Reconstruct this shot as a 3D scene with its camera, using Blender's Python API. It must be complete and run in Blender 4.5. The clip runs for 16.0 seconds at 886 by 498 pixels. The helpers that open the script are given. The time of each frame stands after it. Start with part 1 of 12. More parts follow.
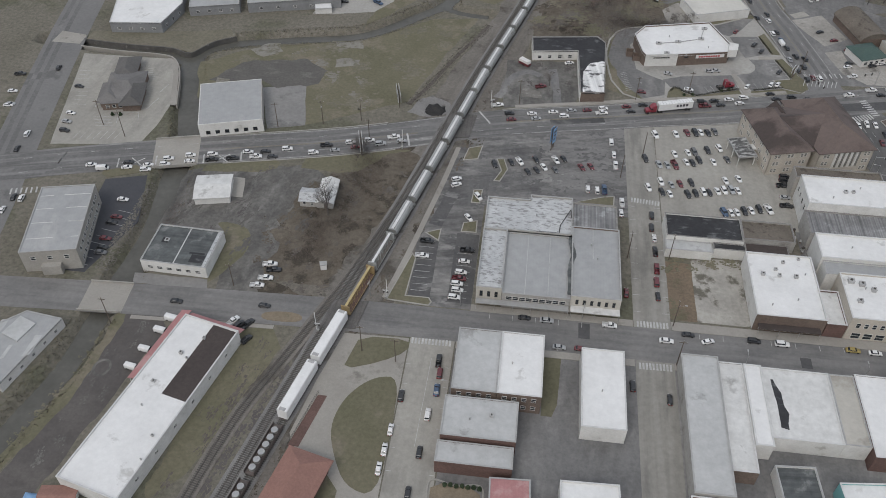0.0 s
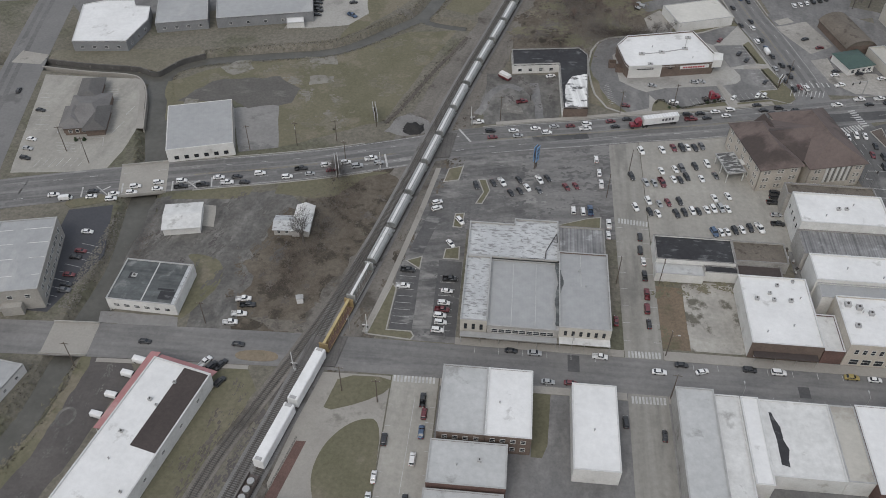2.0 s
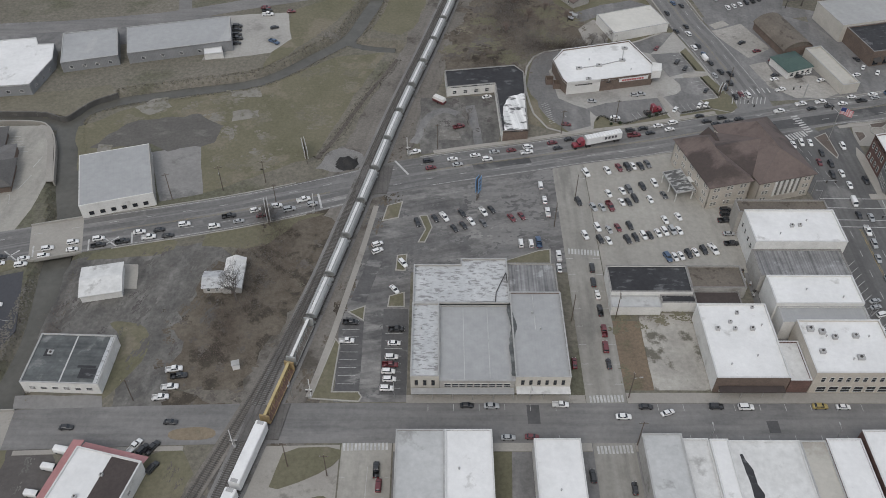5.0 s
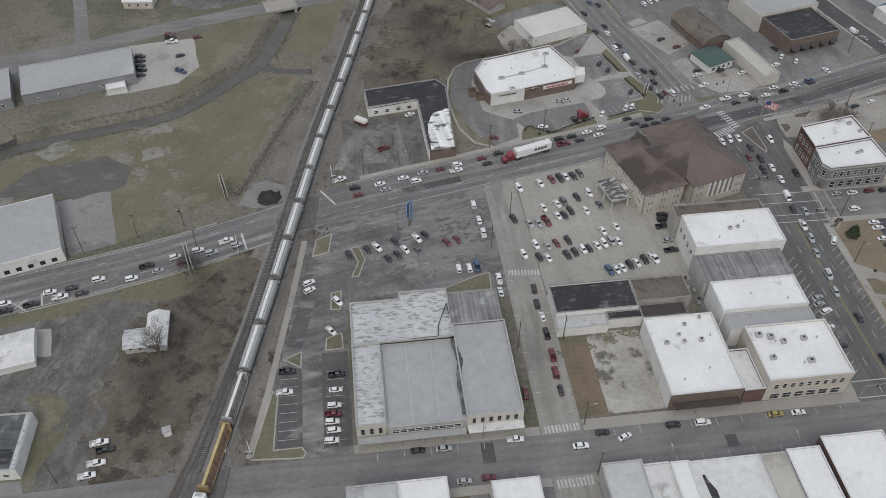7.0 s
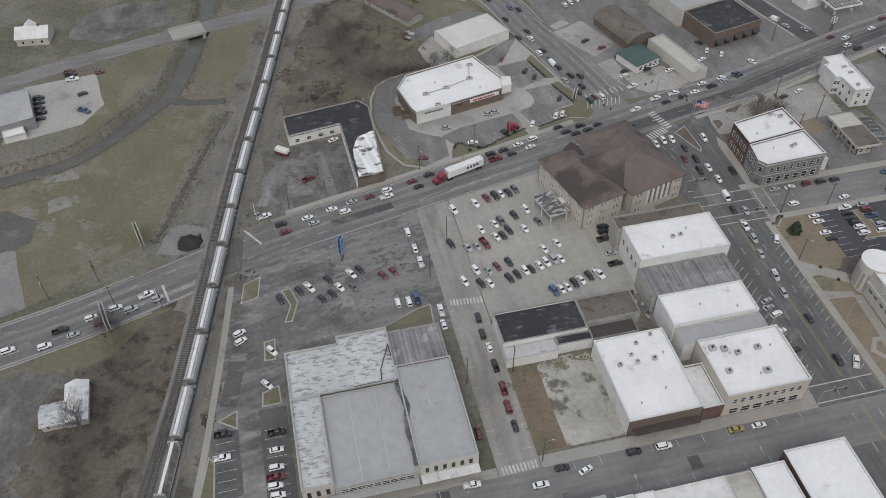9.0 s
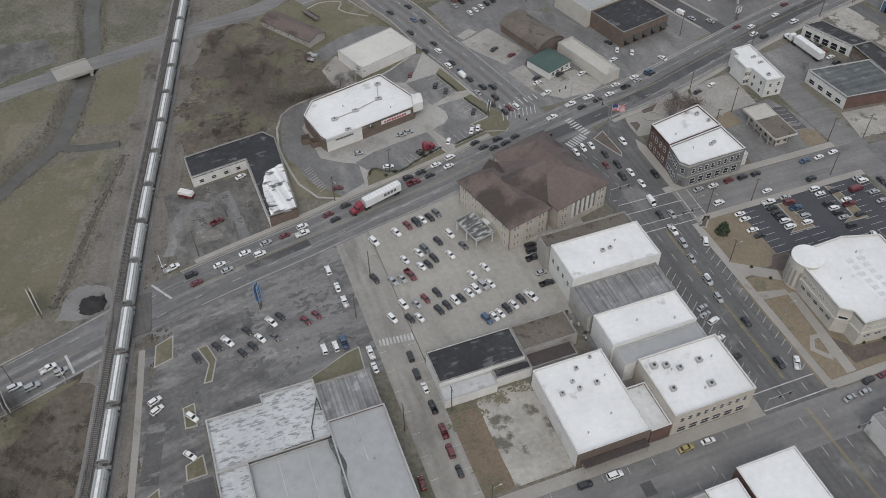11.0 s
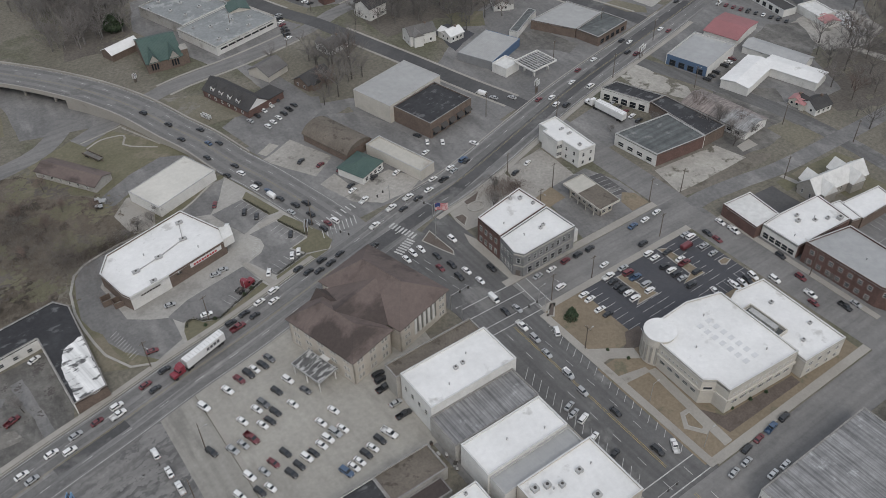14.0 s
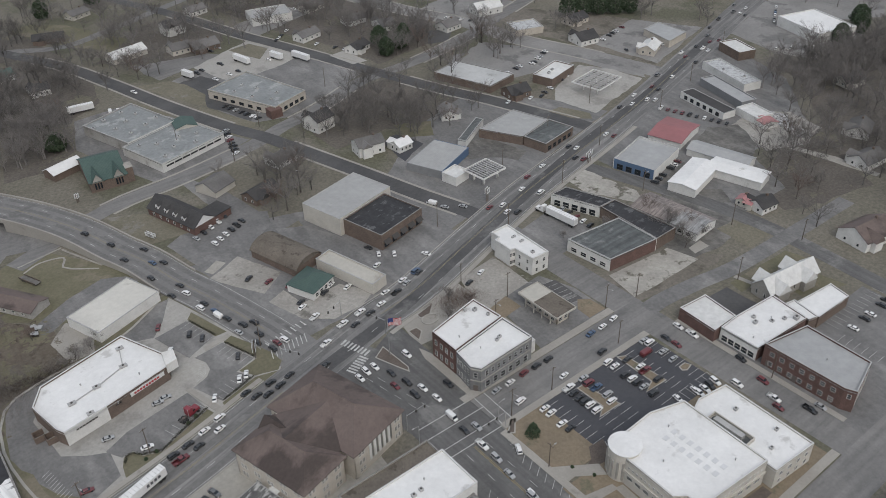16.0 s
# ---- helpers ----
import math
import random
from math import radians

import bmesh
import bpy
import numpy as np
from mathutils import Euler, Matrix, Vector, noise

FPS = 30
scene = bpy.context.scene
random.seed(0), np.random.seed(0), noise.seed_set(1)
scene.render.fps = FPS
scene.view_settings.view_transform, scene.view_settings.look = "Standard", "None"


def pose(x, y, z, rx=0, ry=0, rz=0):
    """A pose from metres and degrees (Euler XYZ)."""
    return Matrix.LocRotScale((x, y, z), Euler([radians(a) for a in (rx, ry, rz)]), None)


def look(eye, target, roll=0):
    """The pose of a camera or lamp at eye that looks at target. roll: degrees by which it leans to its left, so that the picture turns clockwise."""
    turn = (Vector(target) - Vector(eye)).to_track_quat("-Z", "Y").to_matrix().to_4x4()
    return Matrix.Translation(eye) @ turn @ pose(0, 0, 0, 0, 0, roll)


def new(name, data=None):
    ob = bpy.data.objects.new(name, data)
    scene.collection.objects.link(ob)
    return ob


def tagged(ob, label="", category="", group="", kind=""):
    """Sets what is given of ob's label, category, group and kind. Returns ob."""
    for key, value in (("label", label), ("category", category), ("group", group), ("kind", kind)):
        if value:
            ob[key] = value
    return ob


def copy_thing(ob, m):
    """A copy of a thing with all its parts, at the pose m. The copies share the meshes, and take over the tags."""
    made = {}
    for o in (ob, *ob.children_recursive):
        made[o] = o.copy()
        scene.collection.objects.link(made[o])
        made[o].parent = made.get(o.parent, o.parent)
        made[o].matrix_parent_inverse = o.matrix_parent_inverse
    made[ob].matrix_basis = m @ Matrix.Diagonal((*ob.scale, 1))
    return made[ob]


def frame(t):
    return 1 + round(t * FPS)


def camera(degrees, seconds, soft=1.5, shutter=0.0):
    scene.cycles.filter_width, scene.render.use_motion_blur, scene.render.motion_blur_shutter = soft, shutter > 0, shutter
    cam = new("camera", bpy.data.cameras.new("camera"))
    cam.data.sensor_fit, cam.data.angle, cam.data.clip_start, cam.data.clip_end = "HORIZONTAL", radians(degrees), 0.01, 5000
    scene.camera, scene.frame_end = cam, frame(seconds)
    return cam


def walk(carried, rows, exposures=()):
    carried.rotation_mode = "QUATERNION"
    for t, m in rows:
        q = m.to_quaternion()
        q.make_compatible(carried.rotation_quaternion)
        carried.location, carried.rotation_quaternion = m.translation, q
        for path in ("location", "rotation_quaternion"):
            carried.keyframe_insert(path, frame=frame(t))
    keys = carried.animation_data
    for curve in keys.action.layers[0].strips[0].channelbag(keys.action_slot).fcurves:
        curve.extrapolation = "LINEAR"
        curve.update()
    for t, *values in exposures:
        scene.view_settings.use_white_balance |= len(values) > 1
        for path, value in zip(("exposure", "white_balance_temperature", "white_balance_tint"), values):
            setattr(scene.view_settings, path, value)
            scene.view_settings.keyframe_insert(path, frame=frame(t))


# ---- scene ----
cam = camera(55.6, 16.0, 0.9)
PATH = [
    (0, (-2.796, -0.601, 194.718), (-2.961, 0.813, 193.313), 0.6),
    (0.5, (-3.146, 3.001, 194.476), (-3.311, 4.414, 193.07), 0.6),
    (1, (-3.58, 6.666, 194.291), (-3.737, 8.079, 192.884), 0.6),
    (1.5, (-4.007, 10.609, 194.076), (-4.148, 12.022, 192.668), 0.6),
    (2, (-4.444, 14.562, 193.924), (-4.565, 15.975, 192.514), 0.6),
    (2.5, (-4.751, 17.987, 193.731), (-4.853, 19.401, 192.321), 0.6),
    (3, (-5.165, 22.034, 193.714), (-5.241, 23.448, 192.301), 0.6),
    (3.5, (-5.23, 25.885, 193.617), (-5.289, 27.298, 192.203), 0.5),
    (4, (-5.109, 29.723, 193.678), (-5.146, 31.134, 192.261), 0.4),
    (6.5, (-5.331, 48.578, 193.228), (-5.213, 49.979, 191.805), 0.3),
    (7, (-4.921, 52.892, 193.086), (-4.753, 54.284, 191.659), 0.1),
    (7.5, (-4.203, 56.94, 192.945), (-3.996, 58.323, 191.515), -0.0),
    (8, (-2.849, 61.089, 192.535), (-2.599, 62.463, 191.103), -0.4),
    (10.5, (3.356, 80.653, 189.379), (3.758, 81.987, 187.945), -0.9),
    (11, (5.532, 84.426, 189.258), (5.996, 85.736, 187.819), -1.2),
    (11.5, (7.504, 88.246, 188.826), (8.022, 89.524, 187.377), -1.4),
    (12, (9.713, 92.332, 188.49), (10.277, 93.559, 187.014), -1.7),
    (12.5, (12.506, 96.674, 188.456), (13.126, 97.885, 186.99), -1.9),
    (13, (15.012, 100.779, 188.114), (15.708, 102.002, 186.692), -1.9),
    (13.5, (17.678, 104.501, 187.415), (18.453, 105.733, 186.043), -1.9),
    (14, (20.192, 107.417, 186.81), (21.037, 108.651, 185.482), -1.9),
    (14.5, (23.126, 110.221, 186.214), (24.04, 111.451, 184.93), -2.0),
    (15, (25.021, 112.281, 185.92), (25.984, 113.522, 184.682), -1.9),
    (15.5, (26.31, 113.227, 185.93), (27.302, 114.493, 184.741), -1.7),
    (16, (26.678, 113.116, 185.83), (27.694, 114.404, 184.686), -1.6),
]
walk(cam, [(t, look(eye, target, roll)) for t, eye, target, roll in PATH], ((0.0, 0.02), (4.0, 0.04), (7.0, 0.08), (11.5, 0.1), (13.0, 0.04), (14.0, 0.05), (16.0, 0.1)))

# ---- light ----
world = bpy.data.worlds.new("overcast_sky")
scene.world = world
world.use_nodes = True
wn = world.node_tree
sky = wn.nodes.new("ShaderNodeTexSky")
sky.sky_type, sky.sun_disc = "NISHITA", False
sky.sun_elevation, sky.sun_rotation = radians(48), radians(200)
sky.air_density, sky.dust_density, sky.ozone_density = 1.0, 6.0, 1.0
wn.nodes["Background"].inputs[1].default_value = 0.13
mixw = wn.nodes.new("ShaderNodeMix")
mixw.data_type = "RGBA"
mixw.inputs[0].default_value = 0.75
mixw.inputs[7].default_value = (5.02, 5.36, 5.92, 1)
wn.links.new(sky.outputs[0], mixw.inputs[6])
wn.links.new(mixw.outputs[2], wn.nodes["Background"].inputs[0])
sun = new("sun", bpy.data.lights.new("sun", "SUN"))
sun.data.energy, sun.data.angle, sun.data.color = 0.8, radians(25), (1.0, 0.985, 0.96)
sun.rotation_euler = (radians(38), 0, radians(-20))


# ---- materials ----
def surf(name, a, b, scale=0.15, rough=0.85, fine=2.0, amount=0.25, spots=None, bump=0.15, metal=0.0, ribs=None, vary=0.0, streak=None):
    """A weathered surface: two colours by broad noise, grain by fine noise, stains of a third colour, ribs by a wave."""
    m = bpy.data.materials.new(name)
    m.use_nodes = True
    n, l = m.node_tree.nodes, m.node_tree.links
    bsdf = n["Principled BSDF"]
    bsdf.inputs["Roughness"].default_value, bsdf.inputs["Metallic"].default_value = rough, metal
    bsdf.inputs["Specular IOR Level"].default_value = 0.25
    tc, info = n.new("ShaderNodeTexCoord"), n.new("ShaderNodeObjectInfo")
    off = n.new("ShaderNodeVectorMath")
    off.operation = "MULTIPLY_ADD"
    comb = n.new("ShaderNodeCombineXYZ")
    for k in range(3):
        l.new(info.outputs["Random"], comb.inputs[k])
    l.new(comb.outputs[0], off.inputs[0])
    off.inputs[1].default_value = (83, 57, 31)
    l.new(tc.outputs["Object"], off.inputs[2])

    def noise_node(s, detail=5.0, roughness=0.6):
        t = n.new("ShaderNodeTexNoise")
        t.inputs["Scale"].default_value, t.inputs["Detail"].default_value, t.inputs["Roughness"].default_value = s, detail, roughness
        l.new(off.outputs[0], t.inputs["Vector"])
        return t

    def ramp(src, lo, hi):
        r = n.new("ShaderNodeMapRange")
        r.inputs["From Min"].default_value, r.inputs["From Max"].default_value = lo, hi
        l.new(src, r.inputs["Value"])
        return r.outputs[0]

    def mix(f, c1, c2, mode="MIX"):
        x = n.new("ShaderNodeMix")
        x.data_type, x.blend_type = "RGBA", mode
        for sock, v in ((x.inputs[0], f), (x.inputs[6], c1), (x.inputs[7], c2)):
            if isinstance(v, (tuple, float, int)):
                sock.default_value = (*v, 1) if isinstance(v, tuple) else v
            else:
                l.new(v, sock)
        return x.outputs[2]

    broad = noise_node(scale)
    col = mix(ramp(broad.outputs["Fac"], 0.35, 0.65), a, b)
    if spots:
        c3, s3, th, *pull = spots
        sp = noise_node(s3, 6.0, 0.65)
        if pull:
            vm = n.new("ShaderNodeVectorMath")
            vm.operation = "MULTIPLY"
            vm.inputs[1].default_value = (*pull[0], 1.0)
            l.new(off.outputs[0], vm.inputs[0])
            l.new(vm.outputs[0], sp.inputs["Vector"])
        col = mix(ramp(sp.outputs["Fac"], th, th + (pull[1] if len(pull) > 1 else 0.07)), col, c3)
    grain = noise_node(fine, 4.0, 0.7)
    g = n.new("ShaderNodeMapRange")
    g.inputs["From Min"].default_value, g.inputs["From Max"].default_value = 0.25, 0.75
    g.inputs["To Min"].default_value, g.inputs["To Max"].default_value = 1 - amount, 1 + amount
    l.new(grain.outputs["Fac"], g.inputs["Value"])
    col = mix(1.0, col, g.outputs[0], "MULTIPLY")
    if streak:
        turn, width, depth = streak
        mp = n.new("ShaderNodeMapping")
        mp.inputs["Rotation"].default_value = (0, 0, radians(turn))
        mp.inputs["Scale"].default_value = (40.0, width, 1.0)
        mp.vector_type = "TEXTURE"
        l.new(tc.outputs["Object"], mp.inputs["Vector"])
        st = n.new("ShaderNodeTexNoise")
        st.inputs["Scale"].default_value, st.inputs["Detail"].default_value = 1.0, 4.0
        l.new(mp.outputs[0], st.inputs["Vector"])
        sm = n.new("ShaderNodeMapRange")
        sm.inputs["From Min"].default_value, sm.inputs["From Max"].default_value = 0.35, 0.65
        sm.inputs["To Min"].default_value, sm.inputs["To Max"].default_value = 1 - depth, 1 + depth
        l.new(st.outputs["Fac"], sm.inputs["Value"])
        col = mix(1.0, col, sm.outputs[0], "MULTIPLY")
    if vary:
        v = n.new("ShaderNodeMapRange")
        v.inputs["To Min"].default_value, v.inputs["To Max"].default_value = 1 - vary, 1 + vary
        l.new(info.outputs["Random"], v.inputs["Value"])
        col = mix(1.0, col, v.outputs[0], "MULTIPLY")
    height = grain.outputs["Fac"]
    if ribs:
        axis, period, depth = ribs
        w = n.new("ShaderNodeTexWave")
        w.bands_direction = axis
        w.inputs["Scale"].default_value = 0.314 / period
        w.inputs["Distortion"].default_value = 0.0
        l.new(tc.outputs["Object"], w.inputs["Vector"])
        rr = n.new("ShaderNodeMapRange")
        rr.inputs["From Min"].default_value, rr.inputs["From Max"].default_value = 0.8, 1.0
        rr.inputs["To Min"].default_value, rr.inputs["To Max"].default_value = 1.0, 1.0 - depth
        l.new(w.outputs["Fac"], rr.inputs["Value"])
        col = mix(1.0, col, rr.outputs[0], "MULTIPLY")
    l.new(col, bsdf.inputs["Base Color"])
    if bump:
        bp = n.new("ShaderNodeBump")
        bp.inputs["Strength"].default_value, bp.inputs["Distance"].default_value = bump, 0.1
        l.new(height, bp.inputs["Height"])
        l.new(bp.outputs[0], bsdf.inputs["Normal"])
    return m


def plain(name, c, rough=0.5, metal=0.0, coat=0.0):
    return_mat = surf(name, c, tuple(v * 0.9 for v in c), 0.8, rough, 6.0, 0.06, bump=0.0, metal=metal)
    b = return_mat.node_tree.nodes["Principled BSDF"]
    b.inputs["Coat Weight"].default_value = coat
    b.inputs["Specular IOR Level"].default_value = 0.5
    return return_mat


M = {
    "grass": surf("winter_grass", (0.135, 0.126, 0.1), (0.175, 0.162, 0.135), 0.035, 0.95, 0.7, 0.35, ((0.115, 0.113, 0.082), 0.022, 0.52)),
    "lawn": surf("mown_lawn", (0.13, 0.124, 0.082), (0.158, 0.146, 0.102), 0.06, 0.95, 0.9, 0.2, ((0.185, 0.165, 0.125), 0.045, 0.55)),
    "brown_lawn": surf("dormant_lawn", (0.225, 0.185, 0.135), (0.19, 0.157, 0.115), 0.1, 0.95, 1.2, 0.2, ((0.15, 0.138, 0.098), 0.12, 0.57)),
    "scrub": surf("scrub_ground", (0.105, 0.089, 0.07), (0.14, 0.122, 0.098), 0.09, 0.95, 0.7, 0.32, ((0.064, 0.055, 0.044), 0.13, 0.52)),
    "dirt": surf("bare_dirt", (0.185, 0.168, 0.145), (0.14, 0.127, 0.108), 0.06, 0.95, 0.7, 0.28, ((0.1, 0.094, 0.075), 0.05, 0.54)),
    "gravel": surf("gravel", (0.34, 0.325, 0.298), (0.26, 0.248, 0.226), 0.07, 0.95, 1.0, 0.22, ((0.155, 0.147, 0.133), 0.09, 0.57)),
    "ballast": surf("rail_ballast", (0.225, 0.22, 0.212), (0.17, 0.166, 0.16), 0.1, 0.95, 2.5, 0.3, ((0.13, 0.123, 0.113), 0.12, 0.58)),
    "asphalt": surf("worn_asphalt", (0.185, 0.182, 0.178), (0.14, 0.138, 0.136), 0.07, 0.85, 0.8, 0.2, ((0.24, 0.236, 0.228), 0.1, 0.5, (0.9, 0.4), 0.18), streak=(80, 3.2, 0.07)),
    "street": surf("street_asphalt", (0.205, 0.2, 0.193), (0.165, 0.162, 0.158), 0.06, 0.85, 0.9, 0.14, ((0.14, 0.138, 0.136), 0.12, 0.52, (0.35, 1.3), 0.18), streak=(0, 1.9, 0.1)),
    "road": surf("highway_asphalt", (0.155, 0.153, 0.151), (0.195, 0.191, 0.185), 0.045, 0.85, 0.9, 0.15, ((0.24, 0.235, 0.225), 0.04, 0.59), streak=(14.5, 1.5, 0.26)),
    "dark_asphalt": surf("patched_dark_asphalt", (0.105, 0.103, 0.102), (0.165, 0.16, 0.155), 0.09, 0.8, 0.8, 0.22, ((0.225, 0.22, 0.21), 0.16, 0.5, (0.4, 1.1), 0.14), streak=(14.5, 1.6, 0.16)),
    "new_asphalt": surf("new_asphalt", (0.063, 0.065, 0.073), (0.074, 0.075, 0.082), 0.08, 0.8, 1.2, 0.12),
    "new_asphalt_worn": surf("sealed_dark_asphalt", (0.085, 0.084, 0.085), (0.11, 0.108, 0.107), 0.1, 0.8, 0.9, 0.2, ((0.2, 0.196, 0.19), 0.2, 0.58, (0.4, 1.2))),
    "lane_wear": surf("tyre_darkened_asphalt", (0.13, 0.128, 0.126), (0.16, 0.157, 0.153), 0.05, 0.8, 0.8, 0.18, ((0.19, 0.187, 0.182), 0.08, 0.56)),
    "oak_concrete": surf("worn_street_concrete", (0.285, 0.275, 0.25), (0.24, 0.231, 0.21), 0.05, 0.88, 0.7, 0.13, ((0.19, 0.183, 0.168), 0.12, 0.5, (1.2, 0.35), 0.2), streak=(90, 2.0, 0.1)),
    "rubble": surf("weathered_rubble", (0.25, 0.24, 0.215), (0.2, 0.19, 0.165), 0.2, 0.9, 0.8, 0.2, ((0.15, 0.142, 0.11), 0.35, 0.48, (1.0, 1.0), 0.12)),
    "field_mud": surf("dark_bare_field_soil", (0.105, 0.1, 0.093), (0.125, 0.119, 0.11), 0.12, 0.9, 0.9, 0.2, ((0.17, 0.163, 0.15), 0.2, 0.58, (0.6, 1.2), 0.15)),
    "concrete": surf("concrete", (0.33, 0.315, 0.285), (0.28, 0.265, 0.24), 0.08, 0.85, 1.5, 0.1, ((0.2, 0.19, 0.17), 0.07, 0.6)),
    "tan_concrete": surf("tan_concrete_lot", (0.345, 0.333, 0.3), (0.3, 0.288, 0.26), 0.05, 0.88, 0.7, 0.13, ((0.235, 0.226, 0.205), 0.13, 0.52, (1.0, 0.4), 0.2), streak=(90, 2.6, 0.035)),
    "slab": surf("broken_slab", (0.38, 0.365, 0.33), (0.29, 0.277, 0.25), 0.12, 0.9, 0.8, 0.18, ((0.13, 0.122, 0.1), 0.13, 0.54)),
    "kerb": surf("kerb_concrete", (0.36, 0.35, 0.32), (0.3, 0.29, 0.265), 0.3, 0.85, 3.0, 0.1),
    "paint_white": surf("worn_white_paint", (0.52, 0.52, 0.505), (0.33, 0.33, 0.32), 0.5, 0.7, 3.0, 0.18, bump=0),
    "paint_yellow": surf("worn_yellow_paint", (0.28, 0.24, 0.15), (0.21, 0.19, 0.14), 0.5, 0.7, 3.0, 0.15, bump=0),
    "water": surf("creek_water", (0.115, 0.112, 0.1), (0.09, 0.088, 0.078), 0.08, 0.25, 0.4, 0.12, bump=0.02),
    "roof_white": surf("white_membrane", (0.72, 0.72, 0.71), (0.64, 0.64, 0.63), 0.07, 0.6, 0.6, 0.07, ((0.5, 0.495, 0.48), 0.11, 0.61), bump=0.05),
    "roof_offwhite": surf("old_white_membrane", (0.62, 0.62, 0.605), (0.53, 0.53, 0.515), 0.07, 0.7, 0.5, 0.14, ((0.36, 0.355, 0.34), 0.09, 0.6), bump=0.08),
    "roof_patched": surf("flaking_silver_coat", (0.5, 0.51, 0.51), (0.42, 0.43, 0.435), 0.08, 0.6, 0.6, 0.16, ((0.25, 0.248, 0.248), 0.9, 0.525, (0.5, 1.4))),
    "roof_snowy": surf("patchy_white_coat", (0.72, 0.72, 0.71), (0.58, 0.58, 0.57), 0.1, 0.7, 0.8, 0.1, ((0.1, 0.1, 0.1), 0.35, 0.53, (0.5, 1.3)), streak=(100, 1.2, 0.2)),
    "roof_grey": surf("grey_metal_roof", (0.35, 0.355, 0.355), (0.315, 0.32, 0.32), 0.06, 0.55, 0.4, 0.1, ((0.38, 0.38, 0.375), 0.08, 0.58, (1.0, 0.3)), metal=0.0, ribs=("X", 0.9, 0.02), bump=0.05),
    "roof_greyy": surf("grey_metal_roof_cross", (0.36, 0.362, 0.355), (0.31, 0.312, 0.306), 0.06, 0.55, 0.5, 0.1, ((0.4, 0.4, 0.39), 0.06, 0.6), metal=0.0, ribs=("Y", 0.9, 0.05), bump=0.05),
    "roof_lumber": surf("rust_stained_shed_roof", (0.235, 0.205, 0.19), (0.19, 0.168, 0.158), 0.06, 0.7, 0.5, 0.2, ((0.27, 0.272, 0.272), 0.05, 0.52, (1.2, 0.6), 0.12), ribs=("X", 0.8, 0.12), streak=(90, 0.8, 0.3)),
    "roof_rust": surf("stained_metal_roof", (0.25, 0.25, 0.25), (0.17, 0.17, 0.172), 0.15, 0.6, 0.5, 0.2, ((0.31, 0.315, 0.315), 0.2, 0.57), ribs=("X", 0.8, 0.15), streak=(90, 0.8, 0.3)),
    "roof_black": surf("black_bitumen", (0.048, 0.049, 0.052), (0.034, 0.034, 0.037), 0.08, 0.75, 0.6, 0.25, ((0.11, 0.112, 0.115), 0.3, 0.56, (0.6, 1.2))),
    "mulch": surf("bark_mulch", (0.135, 0.112, 0.097), (0.105, 0.088, 0.077), 0.3, 0.95, 2.0, 0.3),
    "asphalt_dark2": surf("resurfaced_asphalt", (0.072, 0.072, 0.073), (0.1, 0.099, 0.099), 0.06, 0.85, 0.9, 0.16, ((0.14, 0.138, 0.135), 0.05, 0.58)),
    "tie_panel": surf("crossing_panels", (0.15, 0.143, 0.136), (0.115, 0.11, 0.105), 0.2, 0.9, 1.2, 0.2, ribs=("X", 1.6, 0.12)),
    "heap": surf("black_spoil", (0.03, 0.03, 0.031), (0.045, 0.044, 0.043), 0.5, 0.95, 3.0, 0.3),
    "bill_face": surf("billboard_paper", (0.5, 0.5, 0.49), (0.42, 0.42, 0.41), 0.5, 0.7, 2.0, 0.1, bump=0),
    "sign_blue": plain("sign_blue", (0.2, 0.35, 0.55), 0.5),
    "flag_white": plain("flag_white_cloth", (0.7, 0.7, 0.69), 0.8),
    "flag_red": plain("flag_red_cloth", (0.4, 0.05, 0.06), 0.8),
    "flag_blue": plain("flag_blue_cloth", (0.04, 0.06, 0.18), 0.8),
    "roof_slate": surf("slate_grey_roof", (0.115, 0.124, 0.124), (0.085, 0.091, 0.092), 0.1, 0.8, 0.5, 0.25, ((0.165, 0.17, 0.168), 0.15, 0.56), streak=(0, 1.6, 0.2)),
    "roof_darkbrown": surf("dark_brown_bitumen", (0.075, 0.062, 0.058), (0.06, 0.05, 0.047), 0.1, 0.8, 1.0, 0.15),
    "white_paint_wall": plain("sign_white", (0.7, 0.7, 0.69), 0.5),
    "sign_red": plain("sign_red", (0.4, 0.03, 0.04), 0.45),
    "roof_brown": surf("brown_gravel_roof", (0.16, 0.14, 0.118), (0.12, 0.105, 0.088), 0.12, 0.9, 1.5, 0.2, ((0.085, 0.073, 0.062), 0.3, 0.56)),
    "roof_tan": surf("tan_coated_roof", (0.46, 0.44, 0.395), (0.4, 0.385, 0.345), 0.08, 0.7, 0.6, 0.1, ((0.32, 0.3, 0.265), 0.07, 0.58)),
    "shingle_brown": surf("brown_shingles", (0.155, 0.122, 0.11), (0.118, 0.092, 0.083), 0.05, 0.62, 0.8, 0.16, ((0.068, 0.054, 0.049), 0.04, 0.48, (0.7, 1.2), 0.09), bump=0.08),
    "shingle_grey": surf("grey_shingles", (0.16, 0.155, 0.15), (0.125, 0.12, 0.117), 0.15, 0.85, 1.5, 0.15, vary=0.25),
    "shingle_dark": surf("dark_shingles", (0.05, 0.049, 0.05), (0.068, 0.066, 0.065), 0.15, 0.85, 1.5, 0.15),
    "roof_green": surf("green_metal_roof", (0.06, 0.098, 0.088), (0.075, 0.112, 0.1), 0.15, 0.6, 1.0, 0.12, ribs=("X", 0.6, 0.15)),
